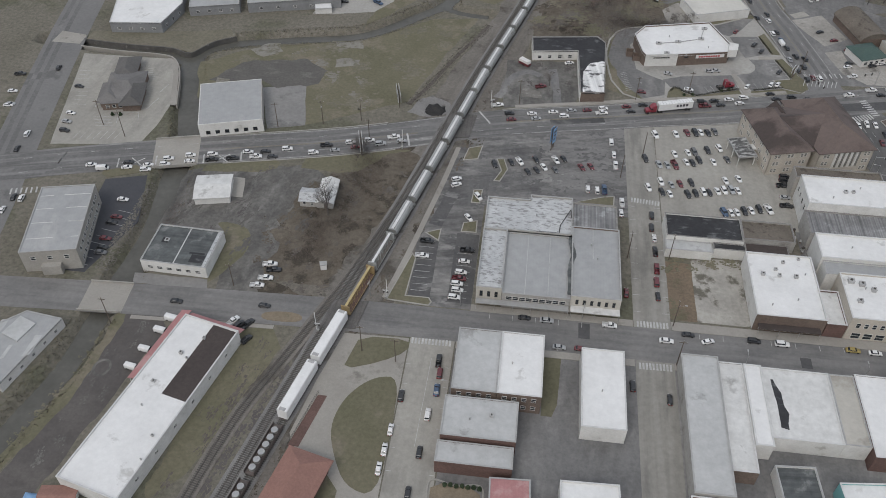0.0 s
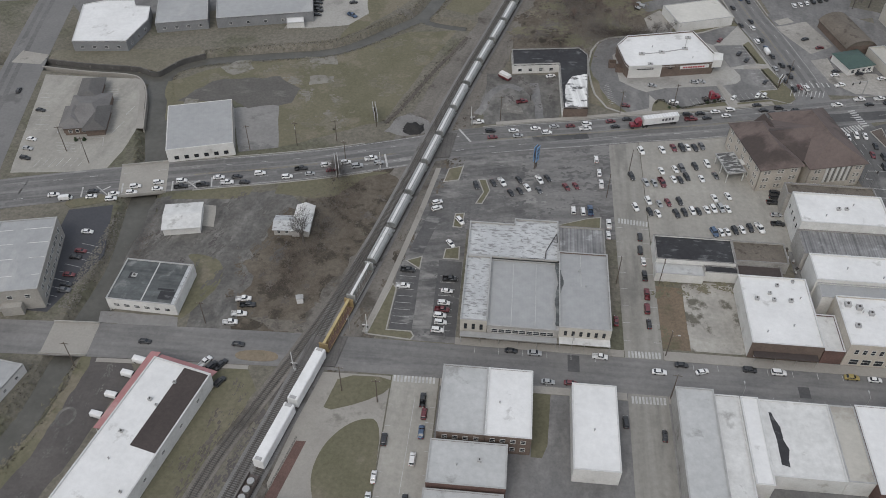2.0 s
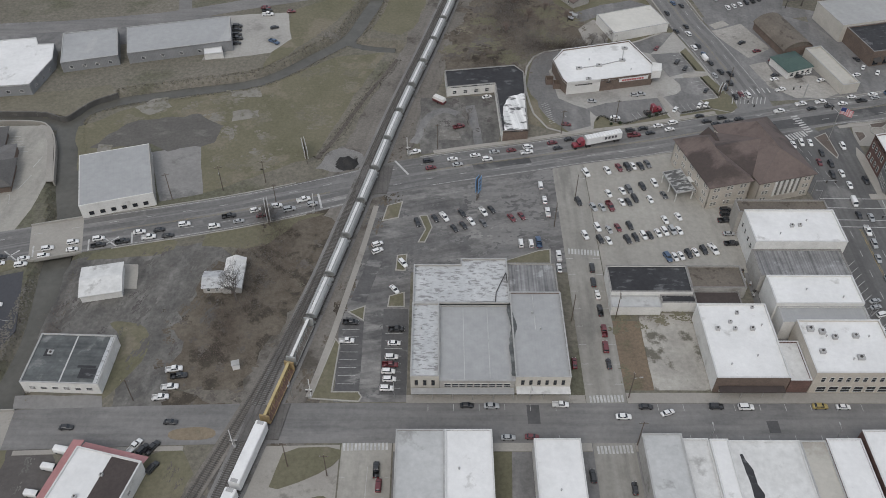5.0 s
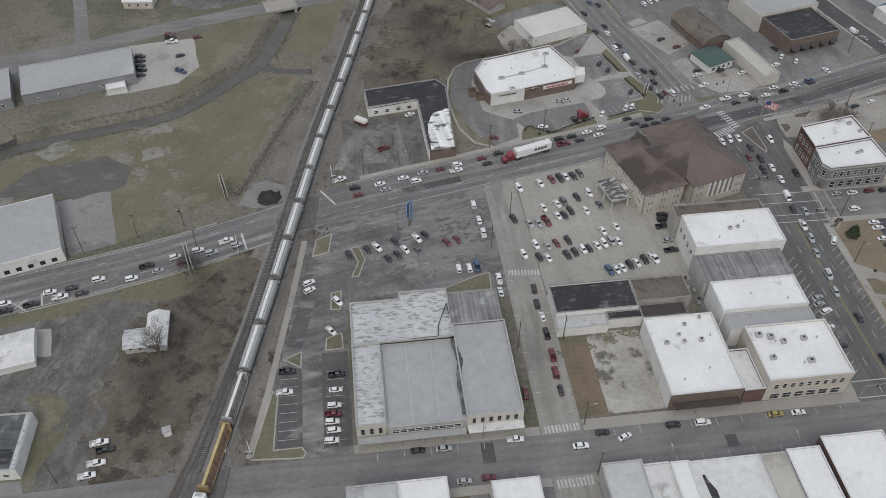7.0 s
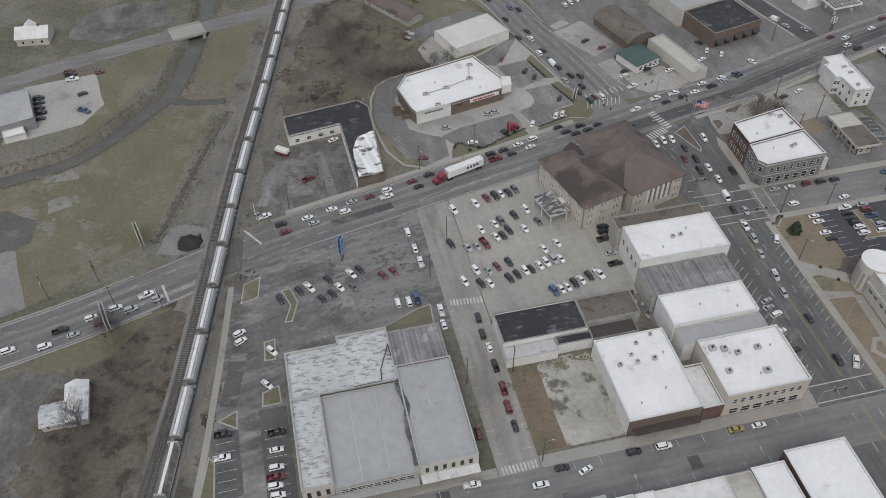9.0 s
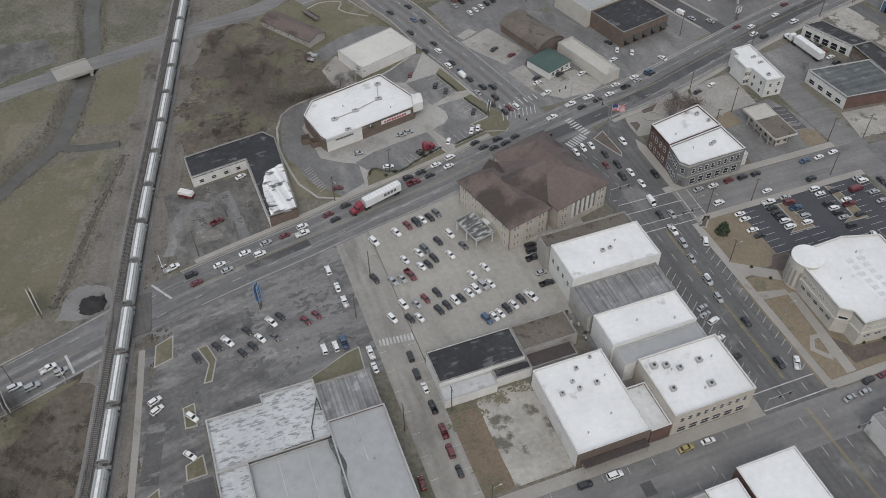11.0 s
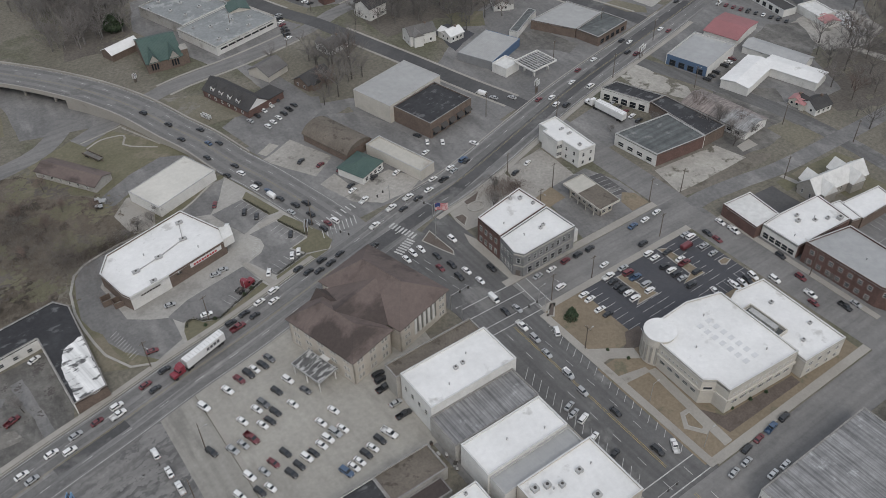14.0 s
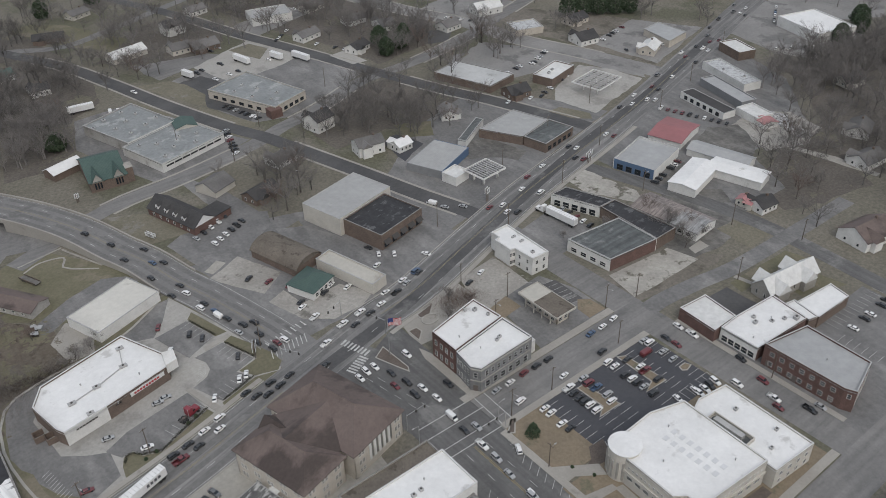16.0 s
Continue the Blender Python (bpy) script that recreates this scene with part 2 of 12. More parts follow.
    "roof_red": surf("red_metal_roof", (0.4, 0.2, 0.2), (0.34, 0.175, 0.172), 0.1, 0.6, 0.8, 0.14, ((0.43, 0.26, 0.25), 0.12, 0.56), ribs=("X", 0.9, 0.04)),
    "roof_salmon": surf("clay_red_roof", (0.285, 0.16, 0.132), (0.25, 0.142, 0.118), 0.2, 0.8, 1.5, 0.15),
    "brick_red": surf("red_brick", (0.152, 0.096, 0.083), (0.12, 0.078, 0.068), 0.3, 0.9, 2.0, 0.22),
    "brick_brown": surf("brown_brick", (0.17, 0.132, 0.11), (0.135, 0.105, 0.088), 0.3, 0.9, 2.0, 0.22),
    "brick_tan": surf("tan_brick", (0.5, 0.46, 0.4), (0.43, 0.395, 0.342), 0.3, 0.9, 2.0, 0.14),
    "stone": surf("buff_stone", (0.36, 0.345, 0.315), (0.3, 0.288, 0.262), 0.2, 0.9, 2.0, 0.14),
    "grey_wall": surf("grey_wall_panels", (0.25, 0.255, 0.26), (0.21, 0.215, 0.22), 0.2, 0.7, 2.0, 0.08, ribs=("X", 0.6, 0.1)),
    "cream": surf("cream_wall", (0.52, 0.495, 0.445), (0.45, 0.43, 0.385), 0.2, 0.85, 2.0, 0.1),
    "white_wall": surf("white_painted_wall", (0.66, 0.655, 0.63), (0.56, 0.555, 0.53), 0.2, 0.85, 2.0, 0.1, ((0.42, 0.41, 0.38), 0.2, 0.62)),
    "concrete_wall": surf("weathered_block_wall", (0.4, 0.39, 0.365), (0.32, 0.31, 0.29), 0.2, 0.9, 1.5, 0.15, ((0.23, 0.22, 0.2), 0.2, 0.6)),
    "blue_wall": plain("blue_panel", (0.09, 0.145, 0.235), 0.55),
    "glass": plain("window_glass", (0.025, 0.03, 0.036), 0.08),
    "frame": plain("window_frame", (0.6, 0.595, 0.57), 0.5),
    "dark_frame": plain("dark_bronze_frame", (0.05, 0.045, 0.04), 0.5),
    "pale_coping": surf("white_metal_coping", (0.6, 0.6, 0.59), (0.5, 0.5, 0.49), 0.5, 0.5, 2.0, 0.14, bump=0),
    "dark_coping": surf("weathered_coping", (0.19, 0.183, 0.173), (0.27, 0.262, 0.25), 0.5, 0.7, 2.0, 0.2, bump=0),
    # twigs of dense brush: the shade among them is put into this colour
    "shade_twig": surf("shade_dark_twigs", (0.095, 0.08, 0.068), (0.07, 0.06, 0.052), 0.4, 0.95, 2.0, 0.2, bump=0, vary=0.2),
    "bare_clay": surf("bare_brown_clay", (0.19, 0.147, 0.105), (0.155, 0.122, 0.09), 0.1, 0.95, 1.2, 0.25, ((0.13, 0.115, 0.078), 0.1, 0.6)),
    "dark_mud": surf("dark_damp_mud", (0.104, 0.095, 0.09), (0.088, 0.08, 0.076), 0.1, 0.7, 1.2, 0.16, ((0.122, 0.112, 0.104), 0.1, 0.5, (0.6, 1.4), 0.2)),
    "ramp_asphalt": surf("overpass_asphalt", (0.165, 0.163, 0.16), (0.195, 0.192, 0.187), 0.05, 0.85, 0.9, 0.12, ((0.135, 0.133, 0.13), 0.05, 0.6)),
    "dark_concrete": surf("dark_mottled_concrete", (0.12, 0.115, 0.108), (0.085, 0.082, 0.078), 0.3, 0.85, 1.2, 0.25, ((0.2, 0.193, 0.18), 0.25, 0.6)),
    "roof_palegrey": surf("pale_grey_membrane", (0.46, 0.465, 0.46), (0.4, 0.405, 0.4), 0.07, 0.7, 0.5, 0.12, ((0.3, 0.3, 0.29), 0.09, 0.58), bump=0.08),
    "roof_wine": surf("wine_red_metal_roof", (0.31, 0.135, 0.14), (0.26, 0.12, 0.122), 0.1, 0.6, 0.8, 0.14, ribs=("X", 0.9, 0.06)),
    "oil_stain": surf("oil_stained_concrete", (0.2, 0.19, 0.172), (0.155, 0.148, 0.135), 0.4, 0.85, 1.5, 0.2, ((0.25, 0.24, 0.22), 0.5, 0.55)),
    "canopy_roof": surf("peeling_canopy_roof", (0.13, 0.13, 0.128), (0.08, 0.08, 0.08), 0.5, 0.8, 0.8, 0.25, ((0.4, 0.4, 0.39), 0.6, 0.5, (0.5, 1.4), 0.08)),
    "coping": surf("metal_coping", (0.4, 0.4, 0.39), (0.31, 0.31, 0.302), 0.5, 0.5, 2.0, 0.12, bump=0),
    "unit": surf("rooftop_unit_metal", (0.42, 0.42, 0.41), (0.33, 0.33, 0.325), 0.5, 0.55, 3.0, 0.12, bump=0),
    "door": plain("door_paint", (0.12, 0.1, 0.09), 0.5),
    "rail_steel": plain("rail_steel", (0.19, 0.175, 0.16), 0.45, 0.6),
    "tie": surf("creosote_tie", (0.085, 0.081, 0.076), (0.128, 0.121, 0.111), 0.9, 0.9, 5.0, 0.2),
    "pole": surf("wood_pole", (0.14, 0.115, 0.095), (0.11, 0.09, 0.075), 0.5, 0.9, 4.0, 0.15),
    "galv": plain("galvanised_steel", (0.42, 0.42, 0.41), 0.45, 0.4),
    "litter": surf("leaf_litter", (0.13, 0.117, 0.102), (0.1, 0.09, 0.08), 0.05, 0.95, 0.8, 0.35, ((0.14, 0.13, 0.1), 0.05, 0.57)),
    "roof_weathered": surf("weathered_grey_roof", (0.25, 0.262, 0.262), (0.2, 0.212, 0.213), 0.07, 0.75, 0.6, 0.18, ((0.32, 0.33, 0.325), 0.12, 0.55)),
    "mud": surf("grey_brown_mud", (0.15, 0.143, 0.132), (0.085, 0.082, 0.077), 0.12, 0.7, 0.7, 0.28, ((0.2, 0.193, 0.18), 0.12, 0.48, (1.2, 0.5), 0.22), streak=(70, 3.0, 0.06)),
    "pale_lot": surf("pale_concrete_lot", (0.36, 0.35, 0.325), (0.31, 0.3, 0.28), 0.06, 0.88, 0.9, 0.14, ((0.25, 0.242, 0.225), 0.06, 0.57)),
    "avenue": surf("avenue_asphalt", (0.132, 0.13, 0.128), (0.108, 0.107, 0.106), 0.06, 0.85, 0.9, 0.16, ((0.18, 0.177, 0.172), 0.05, 0.57), streak=(90, 1.8, 0.12)),
    "track_gravel": surf("track_side_gravel", (0.19, 0.176, 0.158), (0.14, 0.129, 0.115), 0.06, 0.95, 1.2, 0.25, ((0.09, 0.082, 0.07), 0.06, 0.57), streak=(76, 2.5, 0.08)),
    "skylight": surf("frosted_skylight", (0.6, 0.605, 0.61), (0.54, 0.545, 0.55), 0.5, 0.5, 2.0, 0.08, bump=0),
    "bank_stone": surf("grey_cut_stone", (0.215, 0.218, 0.217), (0.165, 0.168, 0.168), 0.3, 0.85, 1.5, 0.2),
    "blinds": plain("window_with_pale_blinds", (0.2, 0.195, 0.18), 0.25),
    "bank_rock": surf("muddy_stones", (0.21, 0.2, 0.178), (0.15, 0.142, 0.124), 0.5, 0.95, 1.5, 0.3),
    "teal_wall": plain("teal_wall_paint", (0.16, 0.36, 0.36), 0.6),
    "tan_grass": surf("tan_winter_grass", (0.178, 0.164, 0.128), (0.148, 0.138, 0.104), 0.07, 0.95, 0.9, 0.25, ((0.2, 0.19, 0.165), 0.06, 0.58)),
    "pale_asphalt": surf("sun_bleached_asphalt", (0.25, 0.245, 0.236), (0.205, 0.2, 0.194), 0.05, 0.88, 0.8, 0.16, ((0.155, 0.152, 0.148), 0.06, 0.56)),
    "avenue_yellow": surf("faded_yellow_paint", (0.42, 0.32, 0.12), (0.33, 0.26, 0.12), 0.5, 0.7, 3.0, 0.15, bump=0),
    "roof_cream": surf("cream_metal_roof", (0.56, 0.545, 0.5), (0.48, 0.468, 0.43), 0.06, 0.6, 0.6, 0.08, ((0.4, 0.385, 0.345), 0.08, 0.6)),
    "bark": surf("grey_bark", (0.12, 0.108, 0.098), (0.095, 0.085, 0.077), 0.6, 0.95, 3.0, 0.2, vary=0.2),
    "twig": surf("bare_twigs", (0.19, 0.178, 0.168), (0.15, 0.14, 0.132), 0.4, 0.95, 2.0, 0.2, bump=0, vary=0.2),
    "red_twig": surf("reddish_twigs", (0.175, 0.138, 0.12), (0.142, 0.112, 0.098), 0.4, 0.95, 2.0, 0.2, bump=0, vary=0.2),
    "weed": surf("dry_weeds", (0.13, 0.125, 0.075), (0.17, 0.15, 0.1), 0.3, 0.95, 2.0, 0.2, bump=0),
    "evergreen": surf("evergreen_foliage", (0.05, 0.075, 0.045), (0.07, 0.095, 0.055), 0.6, 0.9, 2.0, 0.3, bump=0),
}


# ---- builders ----
def part(name, bm, material, parent, label=""):
    me = bpy.data.meshes.new(name)
    bm.to_mesh(me)
    bm.free()
    me.materials.append(M[material] if isinstance(material, str) else material)
    ob = new(name, me)
    ob.parent = parent
    if label:
        ob["label"] = label
    return ob


def share(name, me, parent, m=None, label=""):
    ob = new(name, me)
    ob.parent = parent
    if m is not None:
        ob.matrix_basis = m
    if label:
        ob["label"] = label
    return ob


def mesh_of(name, bm, material):
    me = bpy.data.meshes.new(name)
    bm.to_mesh(me)
    bm.free()
    me.materials.append(M[material] if isinstance(material, str) else material)
    return me


def thing(name, label, category, m=None, group="", kind=""):
    ob = tagged(new(name), label, category, group, kind)
    if m is not None:
        ob.matrix_basis = m
    return ob


def prism(bm, pts, z0, z1):
    """A solid over an outline that runs counter-clockwise."""
    lo, hi = [bm.verts.new((x, y, z0)) for x, y in pts], [bm.verts.new((x, y, z1)) for x, y in pts]
    bm.faces.new(lo[::-1]).normal_update(), bm.faces.new(hi).normal_update()
    for k in range(len(pts)):
        j = (k + 1) % len(pts)
        bm.faces.new((lo[k], lo[j], hi[j], hi[k]))


def box(bm, x0, y0, z0, x1, y1, z1):
    prism(bm, [(x0, y0), (x1, y0), (x1, y1), (x0, y1)], z0, z1)


def tube(bm, a, b, ra, rb, sides=6):
    a, b = Vector(a), Vector(b)
    q = (b - a).to_track_quat("Z", "Y")
    lo, hi = [], []
    for k in range(sides):
        w = 2 * math.pi * k / sides
        d = q @ Vector((math.cos(w), math.sin(w), 0))
        lo.append(bm.verts.new(a + d * ra))
        hi.append(bm.verts.new(b + d * rb))
    for k in range(sides):
        j = (k + 1) % sides
        bm.faces.new((lo[k], lo[j], hi[j], hi[k]))
    bm.faces.new(lo[::-1]), bm.faces.new(hi)


def ragged(pts, step, jitter, seed):
    """An outline with its sides broken into short, uneven steps."""
    out = []
    for k in range(len(pts)):
        a, b = Vector(pts[k]), Vector(pts[(k + 1) % len(pts)])
        n = max(1, int((b - a).length / step))
        for i in range(n):
            p = a.lerp(b, i / n)
            d = noise.noise_vector((p.x * 0.13 + seed, p.y * 0.13, seed * 3.1)) * jitter
            e = noise.noise_vector((p.x * 0.6 + seed, p.y * 0.6, seed)) * jitter * 0.35
            out.append((p.x + d.x + e.x, p.y + d.y + e.y))
    return out


def ccw(pts):
    s = sum(pts[k][0] * pts[(k + 1) % len(pts)][1] - pts[(k + 1) % len(pts)][0] * pts[k][1] for k in range(len(pts)))
    return list(pts) if s > 0 else list(pts)[::-1]


def patch(name, label, category, pts, top, material, jitter=0.0, step=2.0):
    """A flat piece of ground, paving or lawn, as a thin slab."""
    pts = ccw(pts)
    if jitter:
        pts = ragged(pts, step, jitter, len(bpy.data.objects) * 0.37)
    bm = bmesh.new()
    prism(bm, pts, -0.25, top)
    bmesh.ops.triangulate(bm, faces=[f for f in bm.faces if len(f.verts) > 4])
    ob = part(name, bm, material, None)
    return tagged(ob, label, category, kind="structure")


def inside(x, y, pts):
    """True where a point lies within an outline."""
    c = False
    for k in range(len(pts)):
        (ax, ay), (bx, by) = pts[k], pts[(k + 1) % len(pts)]
        if (ay > y) != (by > y) and x < (bx - ax) * (y - ay) / (by - ay) + ax:
            c = not c
    return c


def mottle(label, category, pts, n, spread, lo, hi, material, top, seed, stretch_by=1.0, turn=0.0):
    """Blots of ground with frayed edges, each a cluster of small ragged flecks: along an outline's edge where spread is set, else all over it."""
    rg = random.Random(seed)
    verts, faces = [], []
    xs, ys = [p[0] for p in pts], [p[1] for p in pts]
    runs = [(Vector(pts[k]), Vector(pts[(k + 1) % len(pts)])) for k in range(len(pts))]
    ca, sa = math.cos(math.radians(turn)), math.sin(math.radians(turn))
    made = 0
    for _ in range(n * 8):
        if made == n:
            break
        r = lo + (hi - lo) * rg.random() ** 2
        if spread:
            a, b = rg.choices(runs, [(q - p).length for p, q in runs])[0]
            p = a.lerp(b, rg.random())
            x, y = p.x + rg.gauss(0, spread), p.y + rg.gauss(0, spread)
        else:
            x, y = rg.uniform(min(xs), max(xs)), rg.uniform(min(ys), max(ys))
            if not inside(x, y, pts):
                continue
        made += 1
        for f in range(int(10 + 16 * r)):
            u, v = rg.gauss(0, 0.62) * r * stretch_by, rg.gauss(0, 0.62) * r
            d = r * rg.uniform(0.08, 0.3)
            cx, cy = x + u * ca - v * sa, y + u * sa + v * ca
            z = top + (len(verts) % 97) * 0.00006
            k, m = len(verts), 6
            for i in range(m):
                w = 6.283 * i / m
                e = d * rg.uniform(0.55, 1.3)
                pu, pv = e * math.cos(w) * max(1.3, stretch_by), e * math.sin(w)
                verts.append((cx + pu * ca - pv * sa, cy + pu * sa + pv * ca, z))
            for i in range(m):
                verts.append((*verts[k + i][:2], -0.03))
            faces.append(tuple(range(k, k + m)))
            faces += [(k + i, k + m + i, k + m + (i + 1) % m, k + (i + 1) % m) for i in range(m)]
    me = bpy.data.meshes.new("ground_blots")
    me.from_pydata(verts, [], faces)
    me.materials.append(M[material])
    return tagged(new("ground_blots", me), label, category, kind="stuff")


def rounded(pts, n=2):
    """An outline with its corners cut round."""
    for _ in range(n):
        out = []
        for k in range(len(pts)):
            a, b = Vector(pts[k]), Vector(pts[(k + 1) % len(pts)])
            out += [tuple(a.lerp(b, 0.25)), tuple(a.lerp(b, 0.75))]
        pts = out
    return pts


def rect(x0, y0, x1, y1):
    return [(x0, y0), (x1, y0), (x1, y1), (x0, y1)]


def smooth_line(pts, step=6.0):
    """Points along a smooth curve through the given ones (Catmull-Rom)."""
    v = [Vector((*p, 0.0)[:3]) for p in pts]
    v = [v[0] * 2 - v[1]] + v + [v[-1] * 2 - v[-2]]
    out = []
    for k in range(1, len(v) - 2):
        n = max(1, int((v[k + 1] - v[k]).length / step))
        for i in range(n):
            t = i / n
            out.append(0.5 * (2 * v[k] + (v[k + 1] - v[k - 1]) * t + (2 * v[k - 1] - 5 * v[k] + 4 * v[k + 1] - v[k + 2]) * t * t + (3 * v[k] - v[k - 1] - 3 * v[k + 1] + v[k + 2]) * t**3))
    return out + [v[-2]]


def offset_line(line, d):
    """The line moved to its left by d."""
    out = []
    for k, p in enumerate(line):
        a, b = line[max(0, k - 1)], line[min(len(line) - 1, k + 1)]
        t = (b - a).normalized()
        out.append(Vector((p.x - t.y * d, p.y + t.x * d, p.z)))
    return out


def ribbon(bm, line, left, right, top, depth=0.3):
    """A slab along a line, from left to right of it (left is plus)."""
    a, b = offset_line(line, left), offset_line(line, right)
    rows = []
    for p, q in zip(a, b):
        rows.append([bm.verts.new((p.x, p.y, p.z + top)), bm.verts.new((q.x, q.y, q.z + top)), bm.verts.new((q.x, q.y, q.z + top - depth)), bm.verts.new((p.x, p.y, p.z + top - depth))])
    for r, s in zip(rows, rows[1:]):
        for k in range(4):
            j = (k + 1) % 4
            bm.faces.new((r[k], r[j], s[j], s[k]))
    bm.faces.new(rows[0][::-1]), bm.faces.new(rows[-1])


def road(name, label, line, left, right, top, material, category="road"):
    bm = bmesh.new()
    ribbon(bm, line, left, right, top)
    bmesh.ops.recalc_face_normals(bm, faces=bm.faces)
    return tagged(part(name, bm, material, None), label, category, kind="structure")


def dashes(bm, line, off, width, top, on=3.0, gap=9.0):
    """Painted dashes (gap 0: an unbroken line) along a line."""
    path = offset_line(line, off)
    if gap == 0:
        ribbon(bm, path, width / 2, -width / 2, top, 0.01)
        return
    run, k, pos = 0.0, 0, 0.0
    total = sum((b - a).length for a, b in zip(path, path[1:]))

    def at(s):
        for a, b in zip(path, path[1:]):
            d = (b - a).length
            if s <= d:
                return a.lerp(b, s / d)
            s -= d
        return path[-1]

    while pos + on < total:
        ribbon(bm, [at(pos), at(pos + on)], width / 2, -width / 2, top, 0.01)
        pos += on + gap


WINDOWS = {}


def window_mesh(w, h, frame, glass="glass"):
    key = (round(w, 2), round(h, 2), frame, glass)
    if key not in WINDOWS:
        bm = bmesh.new()
        f = 0.09
        for x0, x1, z0, z1 in ((-w / 2, w / 2, 0, f), (-w / 2, w / 2, h - f, h), (-w / 2, -w / 2 + f, f, h - f), (w / 2 - f, w / 2, f, h - f), (-w / 2 + f, w / 2 - f, h / 2 - 0.04, h / 2 + 0.04)):
            box(bm, x0, -0.1, z0, x1, 0.03, z1)
        fm = mesh_of("window", bm, frame)
        bm = bmesh.new()
        box(bm, -w / 2 + f, -0.03, f, w / 2 - f, 0.0, h - f)
        WINDOWS[key] = (fm, mesh_of("pane", bm, glass))
    return WINDOWS[key]


def side_pose(side, L, W, u, z):
    """Where a window or door sits on a side of a box that is L by W: u runs along the side, from its left as seen from outside."""
    if side == "s":
        return pose(-L / 2 + u, -W / 2, z)
    if side == "n":
        return pose(L / 2 - u, W / 2, z, 0, 0, 180)
    if side == "e":
        return pose(L / 2, -W / 2 + u, z, 0, 0, 90)
    return pose(-L / 2, W / 2 - u, z, 0, 0, -90)


def simple_window(w, h):
    """A framed window in one mesh, for far houses."""
    key = ("simple", round(w, 2), round(h, 2))
    if key not in WINDOWS:
        bm = bmesh.new()
        for x0, x1, z0, z1 in ((-w / 2, w / 2, 0, 0.1), (-w / 2, w / 2, h - 0.1, h), (-w / 2, -w / 2 + 0.1, 0.1, h - 0.1), (w / 2 - 0.1, w / 2, 0.1, h - 0.1)):
            box(bm, x0, -0.1, z0, x1, 0.03, z1)
        n = len(bm.faces)
        box(bm, -w / 2 + 0.1, -0.03, 0.1, w / 2 - 0.1, 0.0, h - 0.1)
        bm.faces.ensure_lookup_table()
        for f in bm.faces[n:]:
            f.material_index = 1
        me = mesh_of("window", bm, "frame")
        me.materials.append(M["glass"])
        WINDOWS[key] = me
    return WINDOWS[key]


def put_windows(b, side, L, W, n, w, h, zs, frame="frame", a=0.06, z_end=0.94):
    span = L if side in "sn" else W
    if frame == "far":
        for z in zs:
            for k in range(n):
                share("window", simple_window(w, h), b, side_pose(side, L, W, span * (a + (z_end - a) * ((k + 0.5) / n)), z))
        return
    fm, pm = window_mesh(w, h, frame)
    for z in zs:
        for k in range(n):
            u = span * (a + (z_end - a) * ((k + 0.5) / n))
            o = share("window", fm, b, side_pose(side, L, W, u, z))
            share("pane", pm, o)


def put_door(b, side, L, W, u, w=1.0, h=2.1, material="door"):
    bm = bmesh.new()
    box(bm, -w / 2, -0.06, 0, w / 2, 0.02, h)
    d = part("door", bm, material, b)
    d.matrix_basis = side_pose(side, L, W, u, 0.1)
    bm = bmesh.new()
    box(bm, w / 2 - 0.18, -0.12, 0.95, w / 2 - 0.1, -0.06, 1.15)
    part("handle", bm, "galv", d)
    return d


def put_units(b, spots, z):
    """Rooftop air-conditioning units: spots of x, y, width, depth, height."""
    for x, y, w, d, hh in spots:
        w, d, hh = w * 0.72, d * 0.72, hh * 0.8
        bm = bmesh.new()
        box(bm, x - w / 2, y - d / 2, z, x + w / 2, y + d / 2, z + hh)
        box(bm, x - w / 2 - 0.08, y - d / 2 - 0.08, z + hh, x + w / 2 + 0.08, y + d / 2 + 0.08, z + hh + 0.1)
        u = part("rooftop_unit", bm, "unit", b)
        bm = bmesh.new()
        tube(bm, (x, y, z + hh + 0.1), (x, y, z + hh + 0.3), min(w, d) * 0.27, min(w, d) * 0.25, 10)
        part("fan_cowl", bm, "dark_frame", u)


COPINGS = {"roof_white": "pale_coping", "roof_offwhite": "pale_coping", "roof_palegrey": "coping", "roof_black": "dark_coping", "roof_brown": "dark_coping", "roof_rust": "dark_coping", "roof_darkbrown": "dark_coping"}


